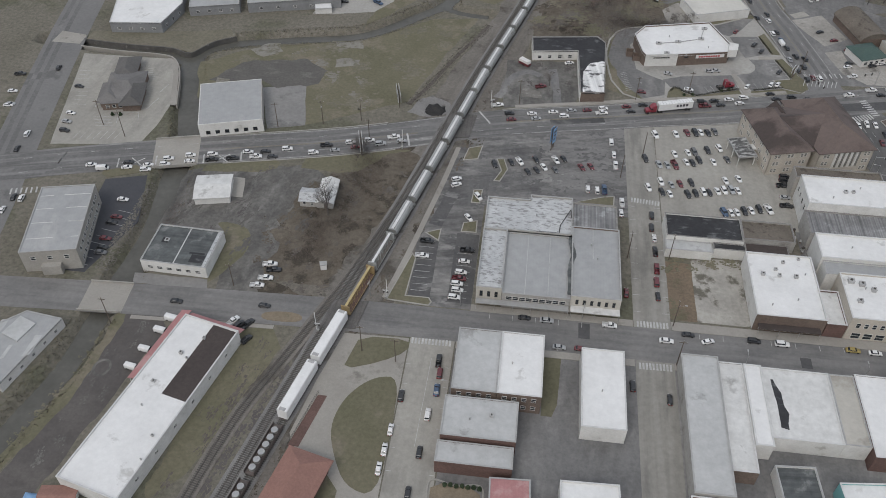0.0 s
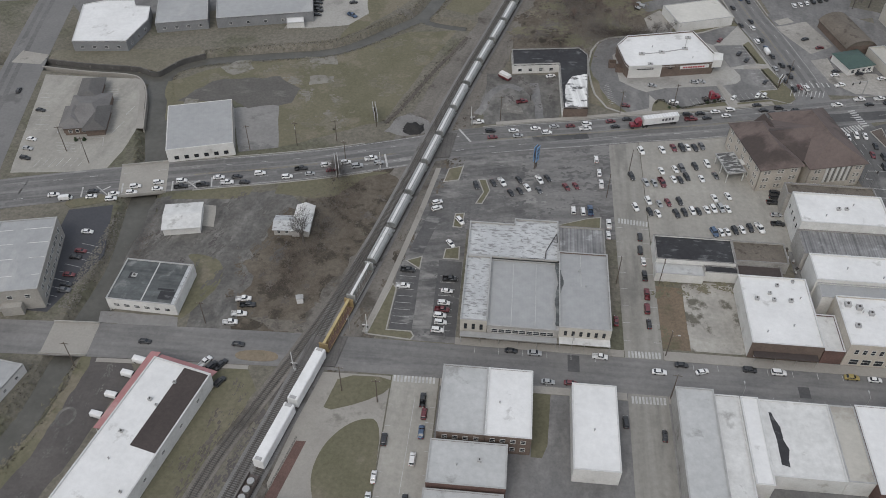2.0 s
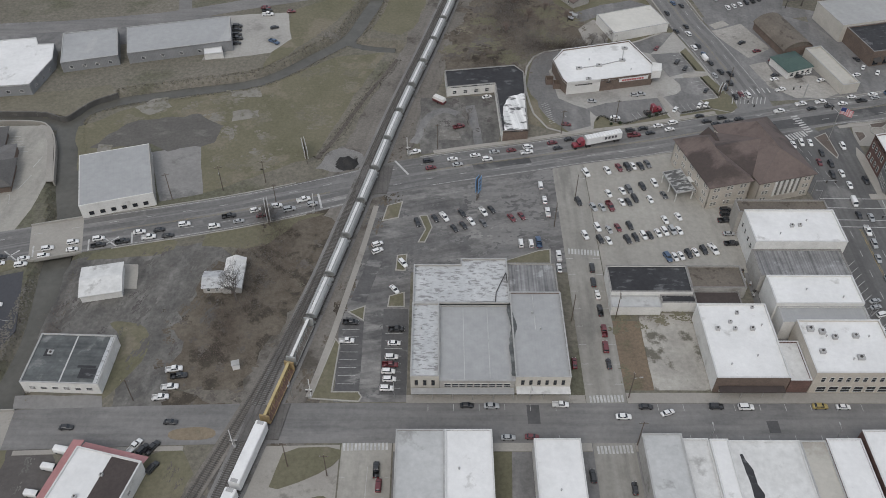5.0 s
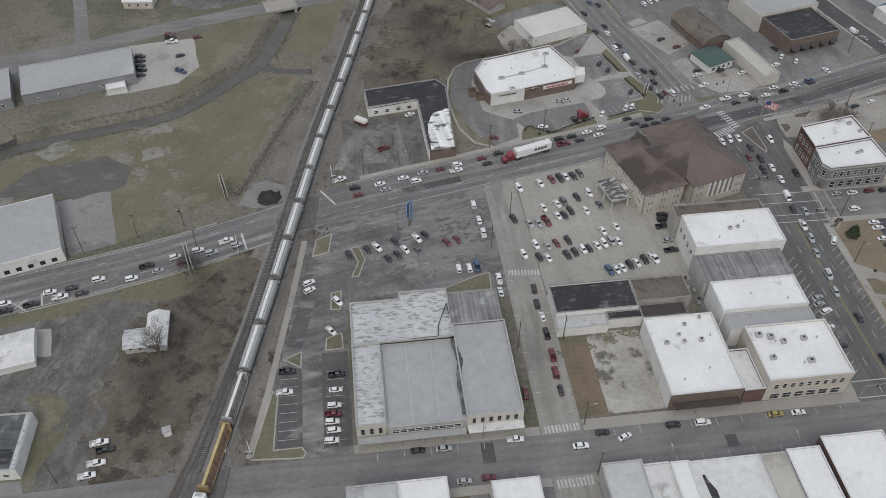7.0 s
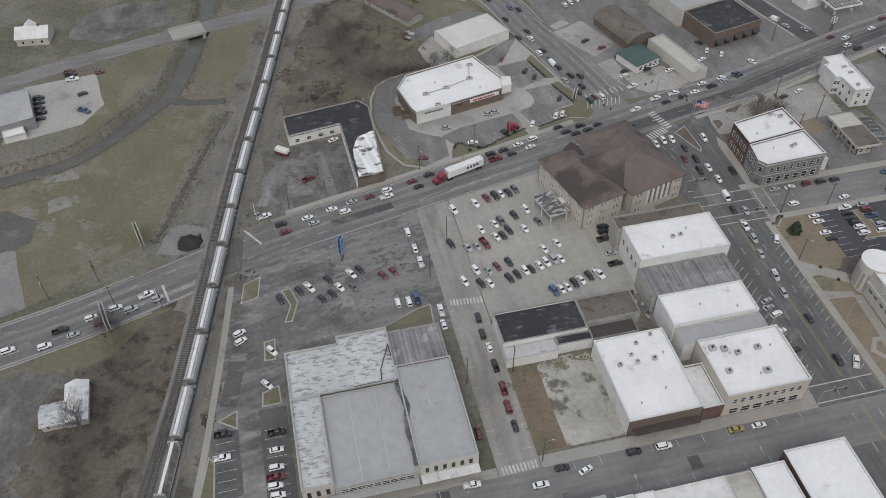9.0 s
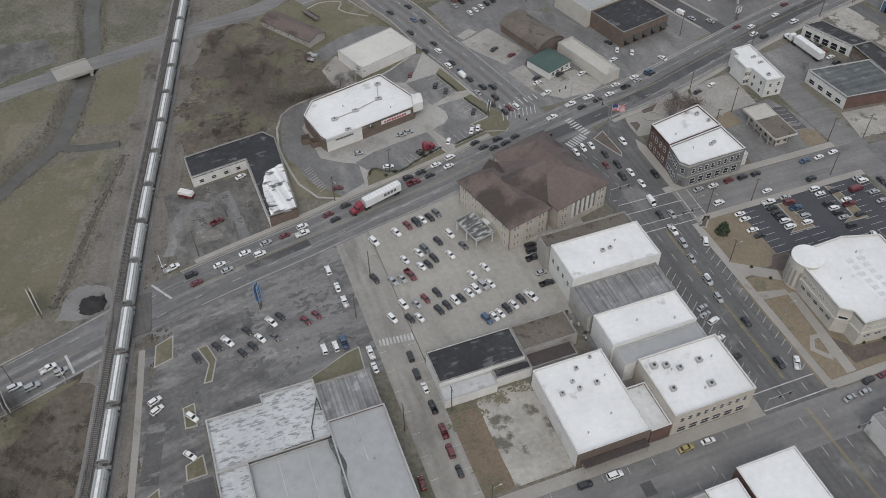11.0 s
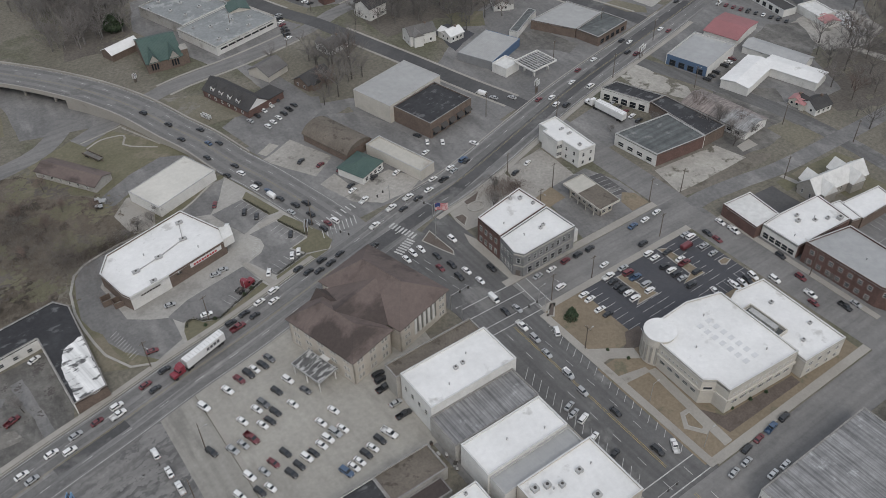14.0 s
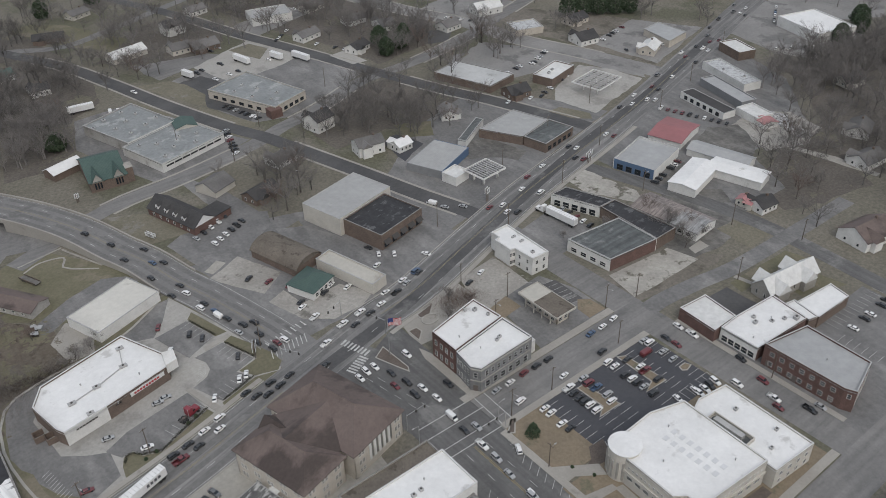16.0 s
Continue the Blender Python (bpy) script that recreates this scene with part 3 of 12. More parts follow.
def flat_building(name, label, x0, y0, x1, y1, h, wall, roof, rot=0.0, parapet=0.5, windows=(), doors=(), units=(), coping="coping", fronts=None, base=0.0, slope=0.0):
    """A flat-roofed building over a rectangle that is turned by rot about its middle: four walls, a roof and a parapet with its coping."""
    L, W = x1 - x0, y1 - y0
    b = thing(name, label, "building", pose((x0 + x1) / 2, (y0 + y1) / 2, base, 0, 0, rot))
    t = 0.3
    fronts = fronts or {}
    top = h + parapet
    for side, (ax, ay, bx, by) in {"s": (-L / 2, -W / 2, L / 2, -W / 2 + t), "n": (-L / 2, W / 2 - t, L / 2, W / 2), "w": (-L / 2, -W / 2 + t, -L / 2 + t, W / 2 - t), "e": (L / 2 - t, -W / 2 + t, L / 2, W / 2 - t)}.items():
        bm = bmesh.new()
        box(bm, ax, ay, -1.0, bx, by, top)
        part("wall", bm, fronts.get(side, wall), b)
    bm = bmesh.new()
    box(bm, -L / 2 + t, -W / 2 + t, h - 0.4, L / 2 - t, W / 2 - t, h)
    if slope:
        for v in bm.verts:
            v.co.z += slope * v.co.y / W
    part("roof", bm, roof, b)
    if parapet > 0.05:
        bm = bmesh.new()
        for ax, ay, bx, by in ((-L / 2 - 0.06, -W / 2 - 0.06, L / 2 + 0.06, -W / 2 + t + 0.06), (-L / 2 - 0.06, W / 2 - t - 0.06, L / 2 + 0.06, W / 2 + 0.06), (-L / 2 - 0.06, -W / 2 + t + 0.06, -L / 2 + t + 0.06, W / 2 - t - 0.06), (L / 2 - t - 0.06, -W / 2 + t + 0.06, L / 2 + 0.06, W / 2 - t - 0.06)):
            box(bm, ax, ay, top, bx, by, top + 0.08)
        part("coping", bm, COPINGS.get(roof, coping), b)
    for side, n, w, hh, zs, *more in windows:
        put_windows(b, side, L, W, n, w, hh, zs, *more)
    for side, u, *more in doors:
        put_door(b, side, L, W, u, *more)
    put_units(b, units, h)
    return b


def gable_building(name, label, x0, y0, x1, y1, eave, ridge, wall, roof, rot=0.0, over=0.4, windows=(), doors=(), hip=0.0, category="building", units=()):
    """A building with a pitched roof, its ridge along its local x. hip: how far the ridge stops short of the ends."""
    L, W = x1 - x0, y1 - y0
    b = thing(name, label, category, pose((x0 + x1) / 2, (y0 + y1) / 2, 0, 0, 0, rot))
    t = 0.25
    for ax, ay, bx, by in ((-L / 2, -W / 2, L / 2, -W / 2 + t), (-L / 2, W / 2 - t, L / 2, W / 2)):
        bm = bmesh.new()
        box(bm, ax, ay, -1.0, bx, by, eave)
        part("wall", bm, wall, b)
    for s in (-1, 1):
        bm = bmesh.new()
        xa, xb = sorted((s * L / 2, s * (L / 2 - t)))
        pts = [(-W / 2 + t, -1.0), (W / 2 - t, -1.0), (W / 2 - t, eave)] + ([(0, ridge)] if not hip else []) + [(-W / 2 + t, eave)]
        a = [bm.verts.new((xa, y, z)) for y, z in pts]
        c = [bm.verts.new((xb, y, z)) for y, z in pts]
        bm.faces.new(a[::-1]), bm.faces.new(c)
        for k in range(len(pts)):
            j = (k + 1) % len(pts)
            bm.faces.new((a[k], a[j], c[j], c[k]))
        part("wall", bm, wall, b)
    rise = (ridge - eave) / (W / 2)
    lo = eave - rise * over
    xe, ye, xr = L / 2 + over, W / 2 + over, L / 2 + over - (hip + over if hip else 0)
    bm = bmesh.new()
    for dz in (0.0, 0.18):
        e = [bm.verts.new((sx * xe, sy * ye, lo + dz)) for sx, sy in ((-1, -1), (1, -1), (1, 1), (-1, 1))]
        r = [bm.verts.new((-xr, 0, ridge + dz)), bm.verts.new((xr, 0, ridge + dz))]
        if dz == 0.0:
            e0, r0 = e, r
        bm.faces.new((e[0], e[1], r[1], r[0])), bm.faces.new((e[2], e[3], r[0], r[1]))
        if hip:
            bm.faces.new((e[1], e[2], r[1])), bm.faces.new((e[3], e[0], r[0]))
    ring0 = [e0[0], e0[1], e0[2], e0[3]] if hip else [e0[0], e0[1], r0[1], e0[2], e0[3], r0[0]]
    ring1 = [e[0], e[1], e[2], e[3]] if hip else [e[0], e[1], r[1], e[2], e[3], r[0]]
    for k in range(len(ring0)):
        j = (k + 1) % len(ring0)
        bm.faces.new((ring0[k], ring0[j], ring1[j], ring1[k]))
    bmesh.ops.recalc_face_normals(bm, faces=bm.faces)
    part("roof", bm, roof, b)
    for side, n, w, hh, zs, *more in windows:
        put_windows(b, side, L, W, n, w, hh, zs, *more)
    for side, u, *more in doors:
        put_door(b, side, L, W, u, *more)
    return b


def wall_between(bm, p, q, t, z0, z1):
    """A wall slab from p to q, its thickness to the left of that line."""
    d = (Vector(q) - Vector(p)).normalized()
    n = Vector((-d.y, d.x)) * t
    prism(bm, [tuple(p), tuple(q), (q[0] + n.x, q[1] + n.y), (p[0] + n.x, p[1] + n.y)], z0, z1)


def poly_building(name, label, pts, h, wall, roof, parapet=0.5, windows=(), walls=None, units=(), category="building", b=None, doors=()):
    """A flat-roofed building over an outline that runs counter-clockwise. windows: edge, count, width, height, sills."""
    cx, cy = sum(p[0] for p in pts) / len(pts), sum(p[1] for p in pts) / len(pts)
    loc = [(x - cx, y - cy) for x, y in pts]
    b = thing(name, label, category, pose(cx, cy, 0))
    top = h + parapet
    cap = bmesh.new()
    for k in range(len(loc)):
        p, q = loc[k], loc[(k + 1) % len(loc)]
        bm = bmesh.new()
        wall_between(bm, p, q, 0.3, -1.0, top - 0.002 * k)
        part("wall", bm, (walls or {}).get(k, wall), b)
        wall_between(cap, p, q, 0.42, top, top + 0.08 + 0.003 * k)
    part("coping", cap, COPINGS.get(roof, "coping"), b)
    bm = bmesh.new()
    prism(bm, loc, h - 0.4, h)
    part("roof", bm, roof, b)
    for k, n, w, hh, zs, *more in windows:
        p, q = Vector(loc[k]), Vector(loc[(k + 1) % len(loc)])
        a = math.degrees(math.atan2(q.y - p.y, q.x - p.x))
        fm, pm = window_mesh(w, hh, more[0] if more else "frame")
        for z in zs:
            for i in range(n):
                c = p.lerp(q, 0.05 + 0.9 * (i + 0.5) / n)
                o = share("window", fm, b, pose(c.x, c.y, z, 0, 0, a))
                share("pane", pm, o)
    for k, f, w, hh in doors:
        p, q = Vector(loc[k]), Vector(loc[(k + 1) % len(loc)])
        c = p.lerp(q, f)
        bm = bmesh.new()
        box(bm, -w / 2, -0.06, 0, w / 2, 0.02, hh)
        d = part("door", bm, "door", b)
        d.matrix_basis = pose(c.x, c.y, 0.1, 0, 0, math.degrees(math.atan2(q.y - p.y, q.x - p.x)))
        bm = bmesh.new()
        box(bm, w / 2 - 0.18, -0.12, 0.95, w / 2 - 0.1, -0.06, 1.15)
        part("handle", bm, "galv", d)
    put_units(b, [(x - cx, y - cy, w, d, e) for x, y, w, d, e in units], h)
    return b


def hip_roof(bm, u0, v0, u1, v1, eave, ridge, hip, along_v=True, over=0.7, gable=False):
    """A hipped roof over a rectangle; its ridge runs along v (or u)."""
    u0, v0, u1, v1 = u0 - over, v0 - over, u1 + over, v1 + over
    if along_v:
        um = (u0 + u1) / 2
        r = [(um, v0 + hip), (um, v1 - hip)]
    else:
        vm = (v0 + v1) / 2
        r = [(u0 + hip, vm), (u1 - hip, vm)]
    e = [bm.verts.new((x, y, eave)) for x, y in ((u0, v0), (u1, v0), (u1, v1), (u0, v1))]
    lo = [bm.verts.new((x, y, eave - 0.25)) for x, y in ((u0, v0), (u1, v0), (u1, v1), (u0, v1))]
    a, c = [bm.verts.new((x, y, ridge)) for x, y in r]
    if along_v:
        faces = ((e[0], e[1], a), (e[1], e[2], c, a), (e[2], e[3], c), (e[3], e[0], a, c))
    else:
        faces = ((e[0], e[1], c, a), (e[1], e[2], c), (e[2], e[3], a, c), (e[3], e[0], a))
    for f in faces:
        bm.faces.new(f)
    bm.faces.new(lo[::-1])
    for k in range(4):
        j = (k + 1) % 4
        bm.faces.new((lo[k], lo[j], e[j], e[k]))


def inset(pts, d):
    """A counter-clockwise outline moved inwards by d."""
    out = []
    for k in range(len(pts)):
        a, b, c = Vector(pts[k - 1]), Vector(pts[k]), Vector(pts[(k + 1) % len(pts)])
        u, v = (b - a).normalized(), (c - b).normalized()
        n = Vector((-u.y - v.y, u.x + v.x))
        s = min(3.0, 2.0 / max(n.length_squared, 0.3))
        out.append(tuple(b + n * (s * d)))
    return out


def island(label, pts, material="lawn", jitter=0.0):
    """A kerbed island: a concrete rim round a raised bed."""
    pts = ccw(pts)
    cx, cy = sum(p[0] for p in pts) / len(pts), sum(p[1] for p in pts) / len(pts)
    t = thing("traffic_island", label, "island", kind="structure")
    bm = bmesh.new()
    prism(bm, pts, -0.2, 0.2)
    part("kerb", bm, "kerb", t)
    inner = inset(pts, 0.4)
    bm = bmesh.new()
    prism(bm, inner, 0.0, 0.24)
    part("bed", bm, material, t)


# ---- ground ----
CREEK = [
    smooth_line([(-6, 560), (-20, 490), (-27, 447), (-28, 422), (-34, 394), (-39, 376), (-44, 361), (-56, 347), (-78, 327), (-108, 319), (-135, 311), (-146, 297), (-138, 268), (-130, 244), (-128, 223), (-124, 192), (-126, 166), (-127.2, 150.5), (-127.8, 138.7), (-129.7, 127.5), (-132.2, 118.7), (-134.6, 110.5), (-140, 92), (-150, 66)], 3.0),
    smooth_line([(-215, 304.5), (-196, 302.2), (-178, 300.6), (-160, 300.2), (-149, 297)], 3.0),
    smooth_line([(-24, 351), (-36, 353), (-46, 357)], 3.0),
]
CREEK_PTS = np.array([(p.x, p.y) for line in CREEK for p in line])
CREEK_HALF = np.array([2.5 if p.y < 158 else 2.3 if p.y > 300 else 3.6 for p in CREEK[0]] + [2.2] * len(CREEK[1]) + [1.6] * len(CREEK[2]))


def ground_height(x, y):
    d = (np.hypot(CREEK_PTS[:, 0] - x, CREEK_PTS[:, 1] - y) - CREEK_HALF).min()
    if d > 5:
        return 0.0
    s = min(1.0, max(0.0, d / 3.6))
    return -2.9 * (1 - s * s * (3 - 2 * s))


def build_ground():
    fine_x, fine_y = np.arange(-225, -12, 1.6), np.arange(60, 520, 1.6)
    xs = np.concatenate([[-4200, -2500, -1400, -800, -500, -350], np.linspace(-300, -230, 6), fine_x, np.linspace(-5, 400, 40), [500, 700, 1000, 1600, 2600, 4300]])
    ys = np.concatenate([[-3000, -1500, -700, -300, -100], np.linspace(0, 56, 6), fine_y, np.linspace(525, 800, 28), [900, 1100, 1500, 2200, 3200, 4800]])
    verts, faces, nx = [], [], len(xs)
    for y in ys:
        for x in xs:
            near = -225 <= x <= -12 and 60 <= y <= 519
            verts.append((x, y, ground_height(x, y) if near else 0.0))
    for j in range(len(ys) - 1):
        for i in range(nx - 1):
            faces.append((j * nx + i, j * nx + i + 1, (j + 1) * nx + i + 1, (j + 1) * nx + i))
    me = bpy.data.meshes.new("ground")
    me.from_pydata(verts, [], faces)
    me.materials.append(M["grass"])
    return tagged(new("ground", me), "winter grass and bare earth with creek banks", "ground", kind="structure")


build_ground()
for line, w, top in zip(CREEK, (4.3, 2.9, 2.1), (-2.2, -2.22, -2.24)):
    bm = bmesh.new()
    ribbon(bm, line, w, -w, top, 0.5)
    bmesh.ops.recalc_face_normals(bm, faces=bm.faces)
    tagged(part("water", bm, "water", None), "shallow dark creek between grassy banks", "creek", kind="structure")


# ---- roads, lots and lawns ----
HIGHWAY = smooth_line([(-420, 150), (-300, 180), (-225, 206), (-190, 216), (-169, 223), (-124, 235), (-76, 246.5), (-43, 257), (-20, 265.5), (5, 271.8), (26, 276.2), (46, 281), (72, 286.2), (110, 296), (145, 304.8), (172, 310), (241, 331), (344, 356), (525, 411), (800, 495), (1200, 620)], 5.0)
road("road", "worn four-lane highway asphalt with painted lanes", HIGHWAY, 8.2, -8.2, 0.09, "road")
SOUTH = smooth_line([(-420, 150), (-230, 155), (-160, 159), (-120, 161), (-60, 163), (0, 163.3), (120, 163.3), (330, 163.3)], 6.0)
road("road", "grey two-lane downtown street", SOUTH, 6.3, -6.3, 0.06, "street")
OAK = [Vector((41.2, y, 0)) for y in (40, 100, 163, 220, 276)]
road("road", "grey concrete side street with parked cars", OAK, 5.6, -5.6, 0.05, "oak_concrete")
DENVER = [Vector((-24.0, y, 0)) for y in (40, 80, 120, 158)]
road("road", "grey concrete street beside small lawns", DENVER, 6.6, -6.6, 0.05, "tan_concrete")
BOULDER = [Vector((x, y, 0)) for x, y in ((134.5, 40), (135, 110), (135.4, 163), (135.6, 215), (135.6, 255), (131, 280), (125, 297))]
road("road", "dark downtown avenue with double yellow line", BOULDER, 11.0, -11.0, 0.055, "avenue")
SECOND = [Vector((x, 246, 0)) for x in (126, 180, 222)]
road("road", "grey side street past the bank", SECOND, 7.6, -7.6, 0.05, "street")
SECOND_EAST = smooth_line([(218, 247), (229, 247.4), (247, 245.3), (265, 242.3), (296, 241), (340, 240)], 6.0)
road("road", "narrow dark street past the church", SECOND_EAST, 3.4, -3.4, 0.048, "asphalt")
THIRD = [Vector((218.3, y, 0)) for y in (60, 120, 180, 250, 300, 324)]
road("road", "grey side street beside the brick mall", THIRD, 5.8, -5.8, 0.045, "street")
RAMP = smooth_line([(119, 296, 0), (116.5, 318, 0), (113, 336, 0), (108.4, 356, 0.1), (104, 370, 0.4), (99.4, 390, 1.2), (94.5, 403, 2.0), (88.8, 421, 3.0), (82.6, 435, 4.0), (72.5, 453, 5.0), (55, 479, 5.3), (30, 508, 5.5), (-20, 560, 5.5), (-120, 650, 4)], 5.0)
road("road", "curved four-lane road rising to an overpass", RAMP, 8.0, -8.0, 0.08, "ramp_asphalt")
FAR_A = smooth_line([(60, 420), (103, 438), (141, 442), (179, 449), (198, 456), (216, 460), (238, 468), (260, 476), (288, 477), (311, 480), (341, 487), (394, 504), (620, 580)], 8.0)
road("road", "grey residential street between bare trees", FAR_A, 4.5, -4.5, 0.03, "street")
FAR_B = smooth_line([(100, 700), (140, 615), (153, 571), (165, 520), (178, 474), (186, 454), (195, 420), (202, 393), (210, 360), (216, 339), (219, 326)], 8.0)
road("road", "dark narrow street past the church", FAR_B, 4.2, -4.2, 0.055, "asphalt_dark2")
FAR_C = smooth_line([(205, 720), (228, 649), (243, 586), (252, 555), (262, 519), (269, 492), (275, 472), (281, 451), (287, 432), (294, 414), (303, 384), (309, 364), (312, 350)], 8.0)
road("road", "grey residential cross street", FAR_C, 4.4, -4.4, 0.05, "asphalt_dark2")
FAR_E = smooth_line([(300, 760), (330, 620), (339, 581), (346, 549), (360, 503), (365, 461), (377, 421), (386, 381), (389, 368)], 8.0)
road("road", "wide pale avenue crossing the highway far off", FAR_E, 7.0, -7.0, 0.045, "pale_asphalt")
FAR_D = smooth_line([(276, 345), (284, 318), (292, 290), (296, 273), (298, 258), (298.5, 246), (296, 202), (292, 150), (290, 100)], 8.0)
road("road", "dark lane beside the lumber yard", FAR_D, 4.0, -4.0, 0.035, "avenue")
SIDE_N = smooth_line([(-420, 318), (-300, 344), (-151, 370), (-122, 376), (-90, 387), (-58, 397), (-37, 402.6), (-15.7, 407.7), (5, 413), (18.5, 416.2), (41, 421), (52, 428), (62, 440)], 6.0)
road("road", "grey street across the creek and the tracks", SIDE_N, 4.5, -4.5, 0.04, "street")
AVE_W = smooth_line([(-228, 420), (-216, 365), (-211, 335), (-205, 300), (-193, 238), (-183, 190), (-172, 120), (-160, 40)], 6.0)
road("road", "wide grey avenue with turn arrows", AVE_W, 8.5, -8.5, 0.05, "ramp_asphalt")

patch("parking_lot", "dark patched asphalt lot beside the tracks", "parking lot", [(-28, 246), (-23, 256.4), (8, 265), (36, 271.4), (36, 219), (-14, 219), (-14, 170), (-34, 170), (-35, 205), (-31, 228)], 0.03, "dark_asphalt")
for label, pts in (("dark stalls beside the lot's path", [(-34.2, 173.6), (-27.2, 173.6), (-27.4, 198.6), (-33.0, 200.4)]), ("dark stalls before the warehouse wall", [(-21.6, 172.4), (-14.2, 172.4), (-14.2, 203.6), (-21.8, 203.6)]), ("dark sealed strip in the lot", [(-32.0, 207), (-27.6, 206.2), (-22.6, 226), (-27.2, 227.4)])):
    patch("parking_lot", label, "parking lot", pts, 0.044, "new_asphalt_worn", 0.25)
patch("parking_lot", "tan worn lot full of parked cars", "parking lot", [(47, 219), (93.5, 219), (93.5, 243), (112, 246), (117, 288), (95, 286), (47, 274)], 0.035, "tan_concrete")
patch("lawn", "olive grass around the pharmacy drive", "lawn", [(28, 300), (41, 291), (112, 308), (112, 318), (107, 365), (94, 366), (44, 352), (32, 344)], 0.015, "lawn", 0.5)
patch("parking_lot", "asphalt drive round the back of the pharmacy", "parking lot", [(43.6, 292), (52.6, 295.4), (53.4, 306), (48, 309), (42, 313.6), (40, 333), (46, 341.6), (75, 349.6), (84.2, 346), (90, 352), (97, 363), (92, 363), (74, 353), (60, 350.2), (46, 349.6), (38, 346.6), (34.1, 340.6), (32.2, 333), (30.2, 322), (32.7, 310), (36.5, 301)], 0.03, "asphalt", 0.2)
patch("pavement", "concrete yard round the pharmacy", "pavement", [(44, 291), (109, 304), (112.4, 308), (110.6, 316), (101, 351), (97.4, 364), (90, 356), (74, 352.6), (46, 343), (38, 330), (40, 309)], 0.022, "pale_lot", 0.1)
for label, pts in (("grey asphalt bay north of the pharmacy entrance", [(84.2, 345.4), (96.4, 347.0), (100.2, 333.2), (95.2, 331.4), (89, 328.6)]),
                   ("grey asphalt bay east of the pharmacy entrance", [(90.4, 327.4), (100.8, 328.4), (105.2, 314.4), (97.8, 312.4), (100.6, 307.0), (88.2, 303.6), (85.9, 309.4), (84.0, 314.6), (89.4, 316.4), (91.8, 319.2), (92.2, 323)]),
                   ("grey asphalt strip south of the pharmacy", [(81.4, 314.0), (83.2, 303.8), (70.2, 298.8), (66.0, 296.6), (60.8, 298.6), (58.8, 302.0), (55.4, 301.6), (52.6, 306.8), (60.1, 310.2)])):
    patch("parking_lot", label, "parking lot", pts, 0.06, "asphalt", 0.12)
for label, pts in (("olive grass at the pharmacy corner", [(98.6, 312.2), (105.9, 314.0), (108.6, 320.0), (111.2, 313.4), (111.6, 307.6), (108.6, 304.6), (101.6, 306.9)]),
                   ("olive grass strip before the pharmacy", [(88.0, 302.8), (101.2, 306.3), (108.4, 304.2), (90.8, 299.8), (87.2, 299.4)]),
                   ("olive grass strip beside the avenue", [(101.4, 328.4), (104.9, 329.8), (108.6, 320.4), (106.1, 314.9)]),
                   ("brown grass strip beside the avenue", [(97.0, 347.4), (100.6, 333.0), (104.6, 332.8), (100.0, 350.4)]),
                   ("olive grass at the pharmacy's rounded island", [(53.4, 293.8), (54.2, 298.0), (55.8, 301.2), (58.6, 301.4), (60.5, 298.1), (65.5, 296.1), (70.2, 298.4), (83.2, 303.0), (84.0, 300.4), (70, 294.6), (60, 293.4)])):
    patch("lawn", label, "lawn", pts, 0.1, "lawn", 0.15)
patch("parking_lot", "fresh dark asphalt lot with white stalls", "parking lot", rect(162, 210, 211, 239), 0.05, "new_asphalt")
patch("parking_lot", "gravel yard by the old motel", "parking lot", [(-11, 278), (16, 284), (18, 290), (18, 316), (-2, 313), (-12, 314), (-14, 290)], 0.02, "mud", 1.0)
patch("parking_lot", "pale restaurant lot with faint stalls", "parking lot", [(-179, 232), (-193, 294), (-156, 294.6), (-151.6, 290), (-143.2, 262), (-143.6, 248), (-146, 236)], 0.03, "tan_concrete", 0.2)
patch("parking_lot", "dark lot beside the grey office", "parking lot", [(-147, 170), (-138, 170), (-130, 195), (-136, 219), (-150, 215)], 0.03, "new_asphalt")
patch("parking_lot", "asphalt lot at the western avenue", "parking lot", [(-230, 190), (-206, 196), (-212, 240), (-240, 300), (-260, 290)], 0.02, "asphalt")
patch("yard", "dark gravel yard behind the warehouse", "yard", [(-122, 224), (-100, 229), (-79, 233), (-72, 226), (-70, 205), (-70, 168), (-94, 166), (-97, 192), (-122, 192)], 0.02, "mud", 1.5)
EARTH = [(-78, 168), (-62, 166), (-38, 240), (-46, 250), (-60, 244), (-72, 224), (-84, 205)]
patch("yard", "bare brown earth beside the tracks", "yard", EARTH, 0.024, "scrub", 5.0)
patch("yard", "bare earth strip along the railway", "yard", [(-66, 90), (-50, 90), (-40, 165), (-30, 205), (-22, 255), (-10, 300), (6, 370), (24, 440), (4, 440), (-24, 340), (-46, 262), (-62, 170)], 0.012, "track_gravel", 1.5)
patch("yard", "concrete slab beside the grey warehouse", "yard", [(-110, 279), (-93, 283), (-87, 256), (-101, 252)], 0.03, "pale_asphalt", 0.4)
patch("yard", "dark worn patch on the field", "yard", [(-134, 281), (-124, 294), (-119, 298), (-96, 302), (-87, 294), (-88, 284), (-96, 282), (-104, 279), (-112, 283)], 0.036, "field_mud", 2.0)
patch("yard", "muddy drive beside the long white shed", "yard", [(-118, 92), (-104, 150), (-108, 157), (-119.6, 156.2), (-120.4, 145), (-122.6, 130), (-125.8, 112), (-131, 92)], 0.02, "dark_mud", 1.0)
patch("lawn", "olive field between creek and tracks", "lawn", [(-142, 294), (-118, 310), (-75, 321), (-48, 343), (-28, 346), (-40, 310), (-50, 277), (-87, 256), (-94, 286), (-112, 290), (-124, 280), (-134, 268)], 0.014, "lawn", 1.0)
